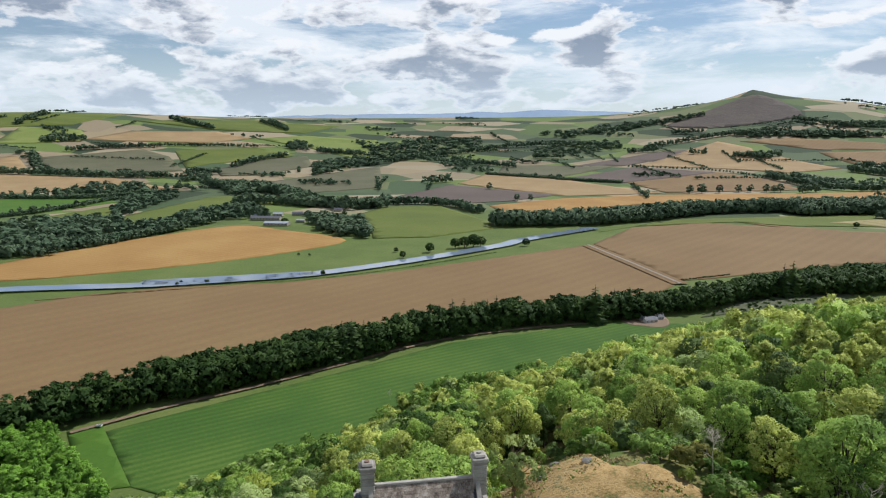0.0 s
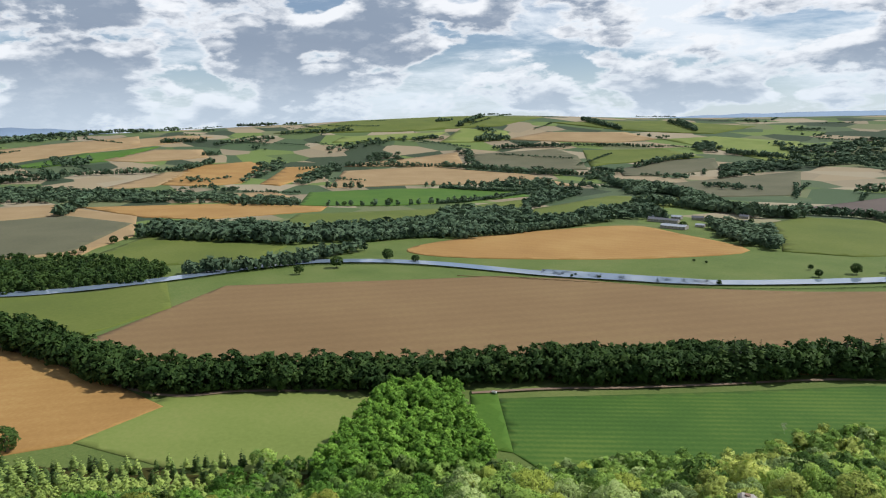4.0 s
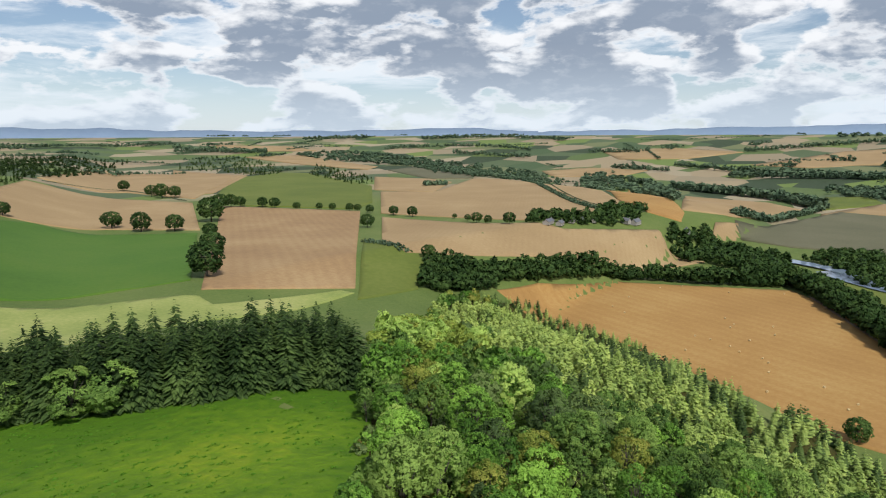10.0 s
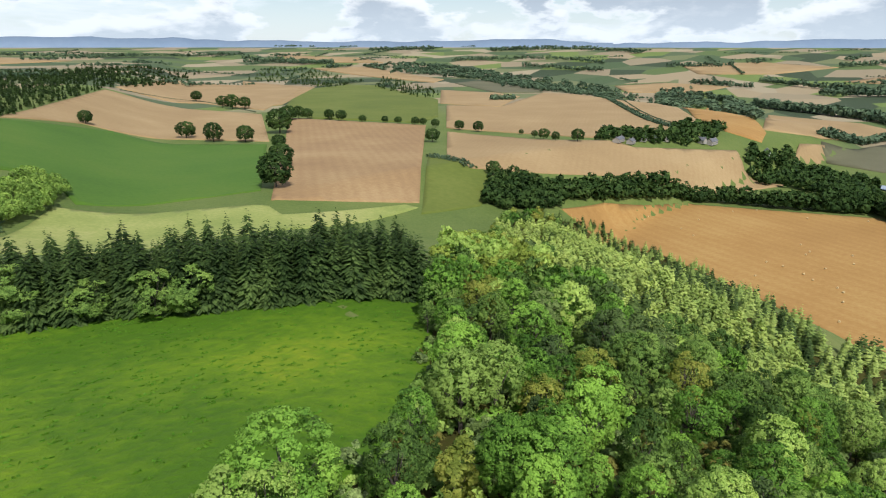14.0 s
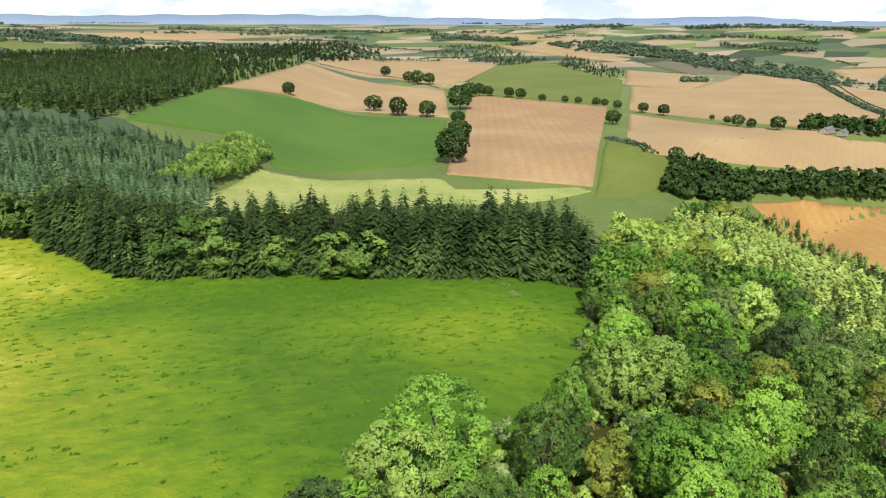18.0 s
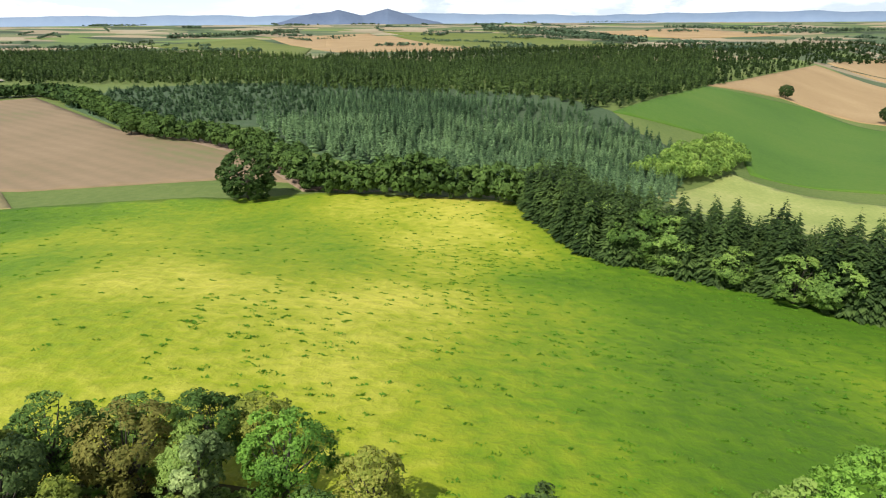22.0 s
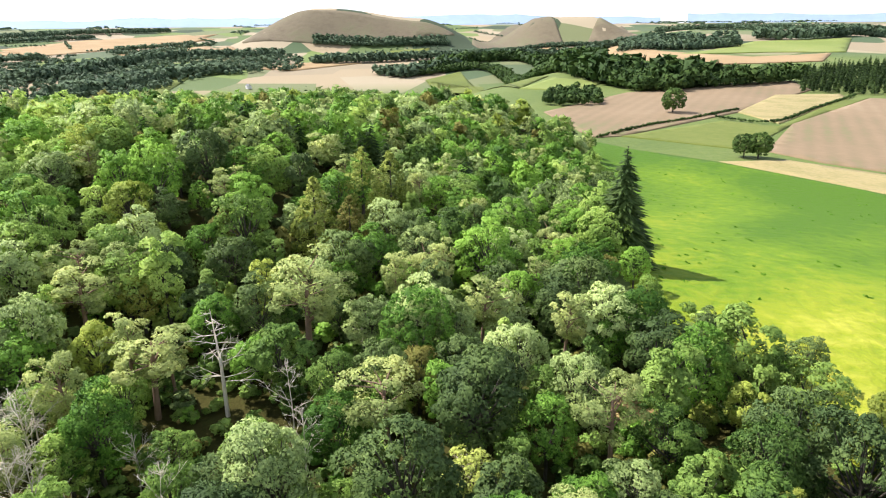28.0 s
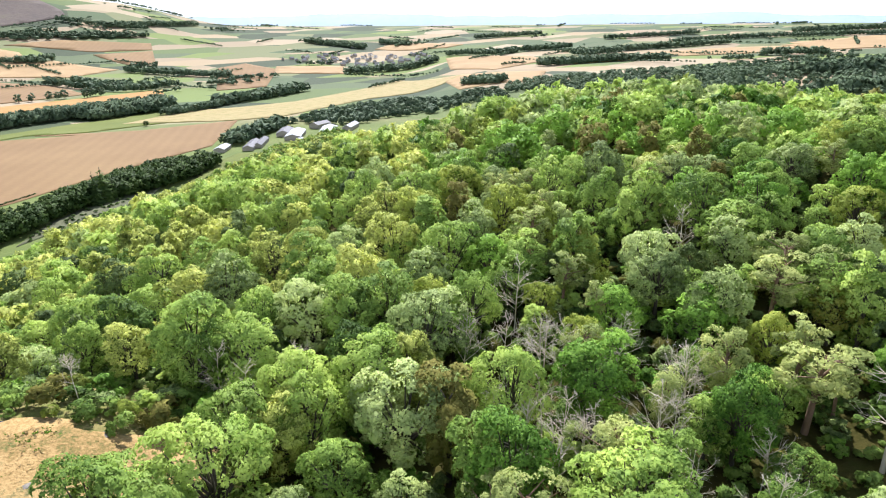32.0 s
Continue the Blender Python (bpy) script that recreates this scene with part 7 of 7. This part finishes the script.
# ---- rocks on the crag top ----
def boulder(seed):
    rng = np.random.default_rng(seed)
    bm = bmesh.new()
    bmesh.ops.create_icosphere(bm, subdivisions=2, radius=1)
    for v in bm.verts:
        v.co *= 1 + 0.35 * noise.noise(v.co * 1.3 + Vector((seed * 7.1, 0, 0)))
        v.co.z = max(v.co.z * 0.55, -0.25)
    me = bpy.data.meshes.new("rock")
    bm.to_mesh(me)
    bm.free()
    me.materials.append(ROCK)
    return me


ROCKS = [boulder(k) for k in range(4)]
rng = np.random.default_rng(5)
for k, (x, y) in enumerate(fill(KNOLL, 4.2, 21)):
    if rng.random() < 0.55 and math.hypot(x, y) > 52:
        o = new("rock", ROCKS[k % 4])
        s = rng.uniform(0.25, 0.8)
        o.matrix_world = pose(x, y, height(x, y) + 0.05 * s, 0, 0, rng.uniform(0, 360)) @ Matrix.Diagonal((s * 1.3, s, s * .8, 1))
        tagged(o, "weathered grey rock in dry grass", "rock", "rocks on the crag top")
# grass tussocks
def tussocks(name, label, pts, gap, size, leaf, seed, blades=9, chance=1.0):
    rng = np.random.default_rng(seed)
    S = [(x + rng.normal(0, gap), y + rng.normal(0, gap)) for x, y in fill(pts, gap, seed) if rng.random() < chance * (0.35 + 2.2 * max(0, noise.noise((x * .035, y * .035, seed))))]
    S = [q for q in S if leaf != "tuft" or rng.random() < 0.12 + 0.88 * float(ease(q[0], -100.0, 10.0))]
    if not S:
        return
    S = np.array(S)
    Z = land(S[:, 0], S[:, 1])
    n_ = len(S)
    c = np.repeat(np.column_stack([S, Z]), blades, 0) + np.column_stack([rng.normal(0, size * .5, n_ * blades), rng.normal(0, size * .25, n_ * blades), np.full(n_ * blades, .05)])
    a = rng.uniform(0, 6.28, n_ * blades)
    w_ = size * rng.uniform(.12, .45, n_ * blades) * np.repeat(rng.uniform(.5, 1.4, n_), blades)
    o = np.stack([np.cos(a) * w_, np.sin(a) * w_, 0 * a], 1)
    tip = c + np.column_stack([rng.normal(0, size * .2, n_ * blades), rng.normal(0, size * .2, n_ * blades), size * rng.uniform(.12, .4, n_ * blades)])
    V = np.stack([c - o, c + o, tip], 1).reshape(-1, 3)
    tagged(new(name, from_arrays(name, V, np.arange(len(V)).reshape(-1, 3), LEAF[leaf], False, np.tile((0.0, -0.2, 0.98), (len(V), 1)))), label, "grass", kind="stuff")


PASTURE = [(-260, 82), (-266, 127), (-170, 176), (-116, 201), (-79, 213), (-20, 217), (7, 182), (48, 148), (97, 117), (95, 97), (52, 58), (-7, 46), (-31, 49), (-63, 46), (-99, 39)]
RING = [(120 * math.sin(k_ * 0.2618), 120 * math.cos(k_ * 0.2618)) for k_ in range(24)]
brush = []
for x, y in fill(RING, 4.0, 29, (KNOLL, YARD, PASTURE, GLADE)):
    r = math.hypot(x, y)
    if (r < 105 or not inside(FOREST, x, y)) and r > 7 and not crowded(x, y) and height(x, y) > 75:
        brush.append((x, y, rng.uniform(1.8, 4.6), rng.uniform(1.0, 1.5)))
for k_, (leaf_, look_) in enumerate((("oak", "dark green"), ("ash", "light green"), ("grey", "grey-green"), ("maple", "mid green"), ("rust", "browning"))):
    scatter_mesh("undergrowth", look_ + " leafy undergrowth between the trees", "undergrowth", brush[k_::5], "shrub", leaf_, 520, 4)
tussocks("grass_tussocks", "dark green tussocks scattered over the pasture", PASTURE, 2.4, 0.8, "tuft", 31, 12, 0.8)
tussocks("dry_grass", "tufts of dry grass on the crag top", KNOLL, 0.45, 0.5, "straw", 32, 9, 1.6)
tussocks("green_grass", "green grass and moss among dry tufts", KNOLL, 0.8, 0.6, "tuft", 35, 9, 1.0)

# ---- the tower house on the crag ----
def box(bm, x0, x1, y0, y1, z0, z1, bevel=0.0):
    r = bmesh.ops.create_cube(bm, size=1, matrix=Matrix.Translation(((x0 + x1) / 2, (y0 + y1) / 2, (z0 + z1) / 2)) @ Matrix.Diagonal((x1 - x0, y1 - y0, z1 - z0, 1)))
    if bevel:
        bmesh.ops.bevel(bm, geom=list({e for v in r["verts"] for e in v.link_edges}), offset=bevel, segments=1, affect="EDGES")


RIDGE_L, RIDGE_R, RIDGE_Z = Vector((23.2, -38.2)), Vector((16.4, -42.6)), 154.0
mid = (RIDGE_L + RIDGE_R) / 2
run = (RIDGE_R - RIDGE_L).normalized()
half = (RIDGE_R - RIDGE_L).length / 2
tower = new("tower_house")
base = height(mid.x, mid.y) - 1.5
tower.matrix_world = Matrix.Translation((mid.x, mid.y, base)) @ Matrix.Rotation(math.atan2(run.y, run.x), 4, "Z")
TH = RIDGE_Z - base          # height of the ridge over the foot
SLOPE, RUN = 3.3, 3.4        # fall and reach of each roof slope
tagged(tower, "grey stone tower house with a slated cap-house roof", "tower")
bm = bmesh.new()
box(bm, -half - 0.7, half + 0.7, -RUN - 0.9, RUN + 0.9, 0, TH - SLOPE - 0.6)
part("wall", bm, STONE, tower, "rubble masonry walls")
bm = bmesh.new()
for s in (-1, 1):     # parapet walks
    box(bm, -half - 1.0, half + 1.0, s * (RUN + 0.75) - 0.25, s * (RUN + 0.75) + 0.25, TH - SLOPE - 0.6, TH - SLOPE + 0.5, 0.05)
    box(bm, s * (half + 1.0) - 0.22, s * (half + 1.0) + 0.22, -RUN - 0.5, RUN + 0.5, TH - SLOPE - 0.6, TH - SLOPE + 0.5, 0.05)
part("parapet", bm, STONE, tower, "dressed stone parapet")
bm = bmesh.new()
V = [bm.verts.new(p) for x_ in (-half + .1, half - .1) for p in ((x_, -RUN, TH - SLOPE - .25), (x_, 0, TH - .22), (x_, RUN, TH - SLOPE - .25))]
for f_ in ((0, 1, 4, 3), (1, 2, 5, 4), (0, 2, 1), (3, 4, 5), (0, 3, 5, 2)):
    bm.faces.new([V[k] for k in f_])
roof = part("roof", bm, LEAD, tower, "pitched roof under stone slates")
bm = bmesh.new()
box(bm, -half + 0.3, half - 0.3, -0.16, 0.16, TH - 0.14, TH + 0.06, 0.04)
part("ridge_stone", bm, STONE, roof, "pale ridge stones")
for s in (-1, 1):
    x_ = s * (half - 0.05)
    bm = bmesh.new()
    for side in (-1, 1):
        vs = []
        for w_ in (-0.17, 0.17):
            for y_, z_ in ((side * 0.2, TH + 0.1), (side * RUN, TH - SLOPE + 0.12), (side * RUN, TH - SLOPE - 0.3), (side * 0.2, TH - 0.4)):
                vs.append(bm.verts.new((x_ + w_, y_, z_)))
        for f_ in ((0, 1, 2, 3), (7, 6, 5, 4), (0, 4, 5, 1), (1, 5, 6, 2), (2, 6, 7, 3), (3, 7, 4, 0)):
            bm.faces.new([vs[k] for k in f_])
    bmesh.ops.recalc_face_normals(bm, faces=bm.faces[:])
    part("skew", bm, STONE, tower, "stone skew along the gable")
    core = bmesh.new()
    box(core, x_ + s * 0.2 - 0.46, x_ + s * 0.2 + 0.46, -0.46, 0.46, TH - 1.4, TH + 1.34)
    stack = part("chimney", core, STONE, tower, "square stone chimney stack")
    for c_ in range(9):
        o_ = 0.012 * (c_ % 2)
        course = bmesh.new()
        box(course, x_ + s * 0.2 - 0.5 - o_, x_ + s * 0.2 + 0.5 + o_, -0.5 - o_, 0.5 + o_, TH - 1.4 + c_ * 0.306, TH - 1.4 + (c_ + 1) * 0.306 - 0.012, 0.03)
        part("course", course, STONE, stack)
    cap = bmesh.new()
    box(cap, x_ + s * 0.2 - 0.62, x_ + s * 0.2 + 0.62, -0.62, 0.62, TH + 1.3, TH + 1.62, 0.06)
    box(cap, x_ + s * 0.2 - 0.48, x_ + s * 0.2 + 0.48, -0.48, 0.48, TH + 1.6, TH + 1.85, 0.12)
    part("cap", cap, STONE, stack, "weathered cope")
    pot = bmesh.new()
    bmesh.ops.create_cone(pot, cap_ends=True, segments=14, radius1=0.2, radius2=0.17, depth=0.12, matrix=Matrix.Translation((x_ + s * 0.2, 0, TH + 1.9)))
    part("pot", pot, PINEBARK if s < 0 else STONE, stack, "low clay pot")
turret = bmesh.new()
bmesh.ops.create_cone(turret, cap_ends=True, segments=20, radius1=1.5, radius2=0.15, depth=2.6, matrix=Matrix.Translation((-half - 0.9, -0.6, TH - 1.6)))
part("turret_roof", turret, LEAD, tower, "dark leaded turret roof")
drum = bmesh.new()
bmesh.ops.create_cone(drum, cap_ends=True, segments=20, radius1=0.9, radius2=1.2, depth=3.0, matrix=Matrix.Translation((half + 0.9, -1.2, TH - 3.6)))
part("corner_round", drum, STONE, tower, "rounded stone corner")
slate_mesh = []
for k in range(4):
    rng = np.random.default_rng(k)
    bm = bmesh.new()
    box(bm, -0.145, 0.145, -0.15, 0.15, -0.02, 0.025)
    for v in bm.verts:
        v.co.x += rng.normal(0, .012)
        v.co.y += rng.normal(0, .012)
    me = bpy.data.meshes.new("slate")
    bm.to_mesh(me)
    bm.free()
    me.materials.append(SLATE)
    slate_mesh.append(me)
tilt = math.atan2(SLOPE, RUN)
rng = np.random.default_rng(3)
for side in (-1,):
    lower = []
    for j_ in range(19):
        d_ = 0.14 + j_ * 0.245
        k_ = -half + 0.3 + (j_ % 2) * 0.14
        while k_ < half - 0.3:
            me = slate_mesh[int(rng.integers(4))]
            m_ = Matrix.Translation((k_, side * (0.1 + d_ * math.cos(tilt)), TH - 0.12 - d_ * math.sin(tilt))) @ Matrix.Rotation(-side * tilt + side * 0.06, 4, "X") @ Matrix.Rotation(rng.normal(0, .03), 4, "Z")
            k_ += rng.uniform(0.27, 0.325)
            if j_ < 11:
                o = new("slate", me)
                o.parent = roof
                o.matrix_basis = m_
            else:
                lower.append((me, m_))
    bm = bmesh.new()
    for me, m_ in lower:
        n0 = len(bm.verts)
        bm.from_mesh(me)
        bm.verts.ensure_lookup_table()
        bmesh.ops.transform(bm, matrix=m_, verts=bm.verts[n0:])
    tagged(part("lower_slates", bm, SLATE, roof, "lower courses of stone slates"), kind="stuff")

# ---- farms and houses ----
def building(name, label, x, y, turn, length, width, eaves, rise, wall, roofm, chimneys=0):
    """A gabled building: walls, two roof slopes, chimneys, a door and windows along its sides."""
    e = new(name)
    e.matrix_world = pose(x, y, height(x, y) - 0.3, 0, 0, turn)
    L_, W_ = length / 2, width / 2
    bm = bmesh.new()
    vs = [bm.verts.new(p) for p in ((-L_, -W_, 0), (L_, -W_, 0), (L_, W_, 0), (-L_, W_, 0), (-L_, -W_, eaves), (L_, -W_, eaves), (L_, W_, eaves), (-L_, W_, eaves), (-L_, 0, eaves + rise), (L_, 0, eaves + rise))]
    for f_ in ((0, 1, 5, 4), (2, 3, 7, 6), (1, 2, 6, 9, 5), (3, 0, 4, 8, 7)):
        bm.faces.new([vs[k] for k in f_])
    part("wall", bm, wall, e)
    for s in (-1, 1):
        bm = bmesh.new()
        o_ = 0.35
        p = [(-L_ - o_, 0, eaves + rise + .12), (L_ + o_, 0, eaves + rise + .12), (L_ + o_, s * (W_ + o_), eaves - rise * o_ / W_ + .12), (-L_ - o_, s * (W_ + o_), eaves - rise * o_ / W_ + .12)]
        vs = [bm.verts.new(q) for q in p] + [bm.verts.new((q[0], q[1], q[2] + 0.15)) for q in p]
        for f_ in ((0, 1, 2, 3), (4, 5, 6, 7), (0, 1, 5, 4), (1, 2, 6, 5), (2, 3, 7, 6), (3, 0, 4, 7)):
            bm.faces.new([vs[k] for k in f_])
        bmesh.ops.recalc_face_normals(bm, faces=bm.faces[:])
        part("roof_slope", bm, roofm, e)
    for k in range(chimneys):
        bm = bmesh.new()
        box(bm, (k * 2 - 1) * (L_ - .5) - .4, (k * 2 - 1) * (L_ - .5) + .4, -.4, .4, eaves + rise - .6, eaves + rise + 1.1)
        part("chimney", bm, GREYWALL, e)
    n_ = max(2, int(length / (3.5 if chimneys else 6)))
    for s in (-1, 1):
        for k in range(n_):
            bm = bmesh.new()
            cx = -L_ + (k + .5) * length / n_
            tall_ = 1.3 if chimneys else eaves * .55
            box(bm, cx - .6, cx + .6, s * W_ - .06, s * W_ + .06, eaves * .35, eaves * .35 + tall_)
            part("window" if chimneys else "opening", bm, LEAD, e)
    return tagged(e, label, "house" if chimneys else "barn")


RIVER_FARM_SHEDS = (
    (783.1, -982.9, 18, 46, 18, 5, 3, 0, "barn"), (850.3, -1034.8, 18, 60, 14, 5, 3, 1, "barn"), (882.1, -1057.2, 18, 36, 14, 5, 3, 0, "barn"),
)
RIVER_FARM_YARD = (
    (831.2, -1112.2, 30, 22, 8, 5, 3, 1, "house"), (810.7, -1116.8, 100, 22, 8, 5, 3, 1, "house"), (863.1, -1089.3, 18, 20, 12, 5, 3, 0, "barn"), (767.5, -1036.0, 18, 16, 9, 4, 2, 0, "barn"),
)
RIVER_FARM_HOUSES = (
    (797.3, -1247.6, 40, 16, 9, 7, 4, 2, "white"), (744.7, -1142.8, 60, 12, 8, 3, 3, 2, "white"), (793.3, -1207.1, 20, 18, 8, 4, 3, 1, "house"),
)
LANE_COTTAGES = (
    (64.7, -614.7, 40, 13, 6.5, 3.0, 2.4, 1, "white"), (57.0, -627.9, 40, 6, 4.5, 2.8, 2, 1, "white"), (71.4, -615.8, 130, 9, 6, 3, 2, 1, "house"),
)
HAMLET = (
    (773.0, 427.8, 10, 22, 9, 4, 3, 1, "house"), (787.7, 418.2, 10, 14, 8, 4, 3, 1, "house"), (819.9, 417.2, 20, 12, 8, 4, 3, 1, "house"), (844.0, 412.9, 10, 22, 9, 4, 3, 1, "house"), (865.8, 405.0, 10, 16, 7, 3, 2, 1, "house"), (940.3, 373.0, 0, 20, 9, 5, 4, 1, "house"), (923.9, 381.4, 80, 12, 8, 5, 4, 1, "house"), (1020.3, 322.5, 30, 11, 8, 6, 4, 2, "white"),
)
ESTATE_SHEDS = (
    (-251.3, -1010.1, 60, 40, 16, 5, 3, 0, "barn"), (-297.9, -1014.4, 62, 70, 16, 5, 3, 1, "barn"), (-317.4, -1028.9, 62, 70, 12, 5, 3, 1, "barn"), (-384.6, -1105.0, 62, 60, 22, 6, 4, 1, "barn"), (-389.5, -1069.2, 62, 80, 26, 6, 4, 0, "barn"), (-451.7, -1074.9, 62, 80, 26, 6, 4, 0, "barn"), (-465.4, -1144.5, 30, 40, 20, 7, 4, 1, "barn"), (-505.5, -1098.1, 50, 60, 16, 6, 4, 0, "barn"), (-378.5, -1024.7, 62, 30, 10, 3, 2, 0, "barn"), (-419.1, -1216.5, 40, 30, 12, 5, 3, 0, "barn"),
)
OUTLYING = (
    (-562.8, 3327.5, 60, 50, 18, 7, 4, 0, "barn"), (-1144.0, -553.5, 30, 36, 14, 5, 3, 0, "barn"), (-1412.8, -343.0, 30, 14, 8, 6, 3, 2, "white"),
)
for x, y, turn, l_, w_, ev, ri, dark, kind in RIVER_FARM_SHEDS + RIVER_FARM_YARD + RIVER_FARM_HOUSES + LANE_COTTAGES + HAMLET + ESTATE_SHEDS + OUTLYING:
    if kind == "barn":
        building("barn", "long farm shed with a grey sheet roof" if not dark else "long farm shed with a dark roof", x, y, turn, l_, w_, ev, ri, GREYWALL, ROOFDARK if dark else ROOFGREY)
    else:
        building("house", "small whitewashed house among trees" if kind == "white" else "low stone cottage with a slate roof", x, y, turn, l_, w_, ev, ri, WHITEWALL if kind == "white" else GREYWALL, ROOFDARK, 2)
# village in the valley
rng = np.random.default_rng(8)
VILLAGE = [(-957, -2772), (-1228, -2848), (-1524, -2555), (-1421, -2246), (-1332, -2202), (-1132, -2363), (-1000, -2620)]
for k, (x, y) in enumerate(fill(VILLAGE, 62, 4)[:70]):
    building("village_house", "small village house with a slate roof", x, y, rng.uniform(0, 180), rng.uniform(16, 26), 11, 7, 5, WHITEWALL if rng.random() < .25 else GREYWALL, ROOFDARK, 2)
# round straw bales
bm = bmesh.new()
bmesh.ops.create_cone(bm, cap_ends=True, segments=14, radius1=0.75, radius2=0.75, depth=1.3, matrix=Matrix.Rotation(math.pi / 2, 4, "X") @ Matrix.Identity(4))
bmesh.ops.bevel(bm, geom=[e for e in bm.edges if len(e.link_faces) == 2 and e.calc_face_angle() > 1.2], offset=0.08, segments=2, affect="EDGES")
bale_mesh = bpy.data.meshes.new("round_bale")
bm.to_mesh(bale_mesh)
bm.free()
bale_mesh.materials.append(STRAWBALE)
for k, (x, y) in enumerate([(638, 315), (649, 317), (617, 252), (633, 272), (680, 274), (769, 192), (657, 166), (639, 153), (627, 153), (596, 129), (653, 122), (627, 115), (553, 109), (545, 103), (523, 98), (481, 90), (559, 128), (569, 138), (581, 171), (579, 157), (537, 165), (515, 60), (480, 41), (494, 37), (587, 2), (473, -53), (757, 95), (743, 262), (768, 245), (799, 141)]):
    o = new("round_bale", bale_mesh)
    o.matrix_world = pose(x, y, height(x, y) + 0.9, 0, 0, (k * 67) % 180)
    tagged(o, "round straw bale lying in golden stubble", "bale", "bales in the stubble field")

# a small farm trailer at the corner of the crop
x, y = 345.8, -254.8
trailer = new("farm_trailer")
trailer.matrix_world = pose(x, y, height(x, y) + 0.3, 0, 0, 20)
tagged(trailer, "small pale farm trailer parked at a crop corner", "trailer")
bm = bmesh.new()
box(bm, -1.7, 1.7, -0.95, 0.95, 0.75, 0.9, 0.02)
for y0, y1, x0, x1 in ((-0.95, -0.88, -1.7, 1.7), (0.88, 0.95, -1.7, 1.7), (-0.88, 0.88, -1.7, -1.63), (-0.88, 0.88, 1.63, 1.7)):
    box(bm, x0, x1, y0, y1, 0.9, 1.6)
part("body", bm, WHITEWALL, trailer)
bm = bmesh.new()
box(bm, 1.7, 3.0, -0.06, 0.06, 0.7, 0.82)
part("drawbar", bm, LEAD, trailer)
for s in (-1, 1):
    bm = bmesh.new()
    bmesh.ops.create_cone(bm, cap_ends=True, segments=18, radius1=0.42, radius2=0.42, depth=0.24, matrix=Matrix.Translation((-0.2, s * 1.08, 0.42)) @ Matrix.Rotation(math.pi / 2, 4, "X"))
    part("wheel", bm, LEAD, trailer, "black rubber wheel")

# ---- hedges and copses of the far country ----
rng = np.random.default_rng(14)
sp = []
for k in range(430):
    a, r = rng.uniform(0, 6.28), rng.uniform(1900, 4750)
    x, y = r * math.sin(a), r * math.cos(a)
    turn = rng.choice([0.5, 2.07]) + rng.normal(0, .15)
    n_ = int(rng.integers(8, 30))
    if rng.random() < 0.3:
        for j_ in range(n_):
            sp.append((x + rng.normal(0, 45), y + rng.normal(0, 22), rng.uniform(9, 15), 1.5))
    else:
        for j_ in range(n_):
            sp.append((x + math.cos(turn) * j_ * 13, y + math.sin(turn) * j_ * 13 + rng.normal(0, 2), rng.uniform(5, 12), 1.4))
sp = [s for s in sp if math.hypot(s[0], s[1]) < 4850 and not (-2950 < s[0] < -1800 and -800 < s[1] < 950)]
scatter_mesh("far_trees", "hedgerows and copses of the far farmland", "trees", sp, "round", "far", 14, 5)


# ---- blue hills on the skyline, air haze painted into their colour ----
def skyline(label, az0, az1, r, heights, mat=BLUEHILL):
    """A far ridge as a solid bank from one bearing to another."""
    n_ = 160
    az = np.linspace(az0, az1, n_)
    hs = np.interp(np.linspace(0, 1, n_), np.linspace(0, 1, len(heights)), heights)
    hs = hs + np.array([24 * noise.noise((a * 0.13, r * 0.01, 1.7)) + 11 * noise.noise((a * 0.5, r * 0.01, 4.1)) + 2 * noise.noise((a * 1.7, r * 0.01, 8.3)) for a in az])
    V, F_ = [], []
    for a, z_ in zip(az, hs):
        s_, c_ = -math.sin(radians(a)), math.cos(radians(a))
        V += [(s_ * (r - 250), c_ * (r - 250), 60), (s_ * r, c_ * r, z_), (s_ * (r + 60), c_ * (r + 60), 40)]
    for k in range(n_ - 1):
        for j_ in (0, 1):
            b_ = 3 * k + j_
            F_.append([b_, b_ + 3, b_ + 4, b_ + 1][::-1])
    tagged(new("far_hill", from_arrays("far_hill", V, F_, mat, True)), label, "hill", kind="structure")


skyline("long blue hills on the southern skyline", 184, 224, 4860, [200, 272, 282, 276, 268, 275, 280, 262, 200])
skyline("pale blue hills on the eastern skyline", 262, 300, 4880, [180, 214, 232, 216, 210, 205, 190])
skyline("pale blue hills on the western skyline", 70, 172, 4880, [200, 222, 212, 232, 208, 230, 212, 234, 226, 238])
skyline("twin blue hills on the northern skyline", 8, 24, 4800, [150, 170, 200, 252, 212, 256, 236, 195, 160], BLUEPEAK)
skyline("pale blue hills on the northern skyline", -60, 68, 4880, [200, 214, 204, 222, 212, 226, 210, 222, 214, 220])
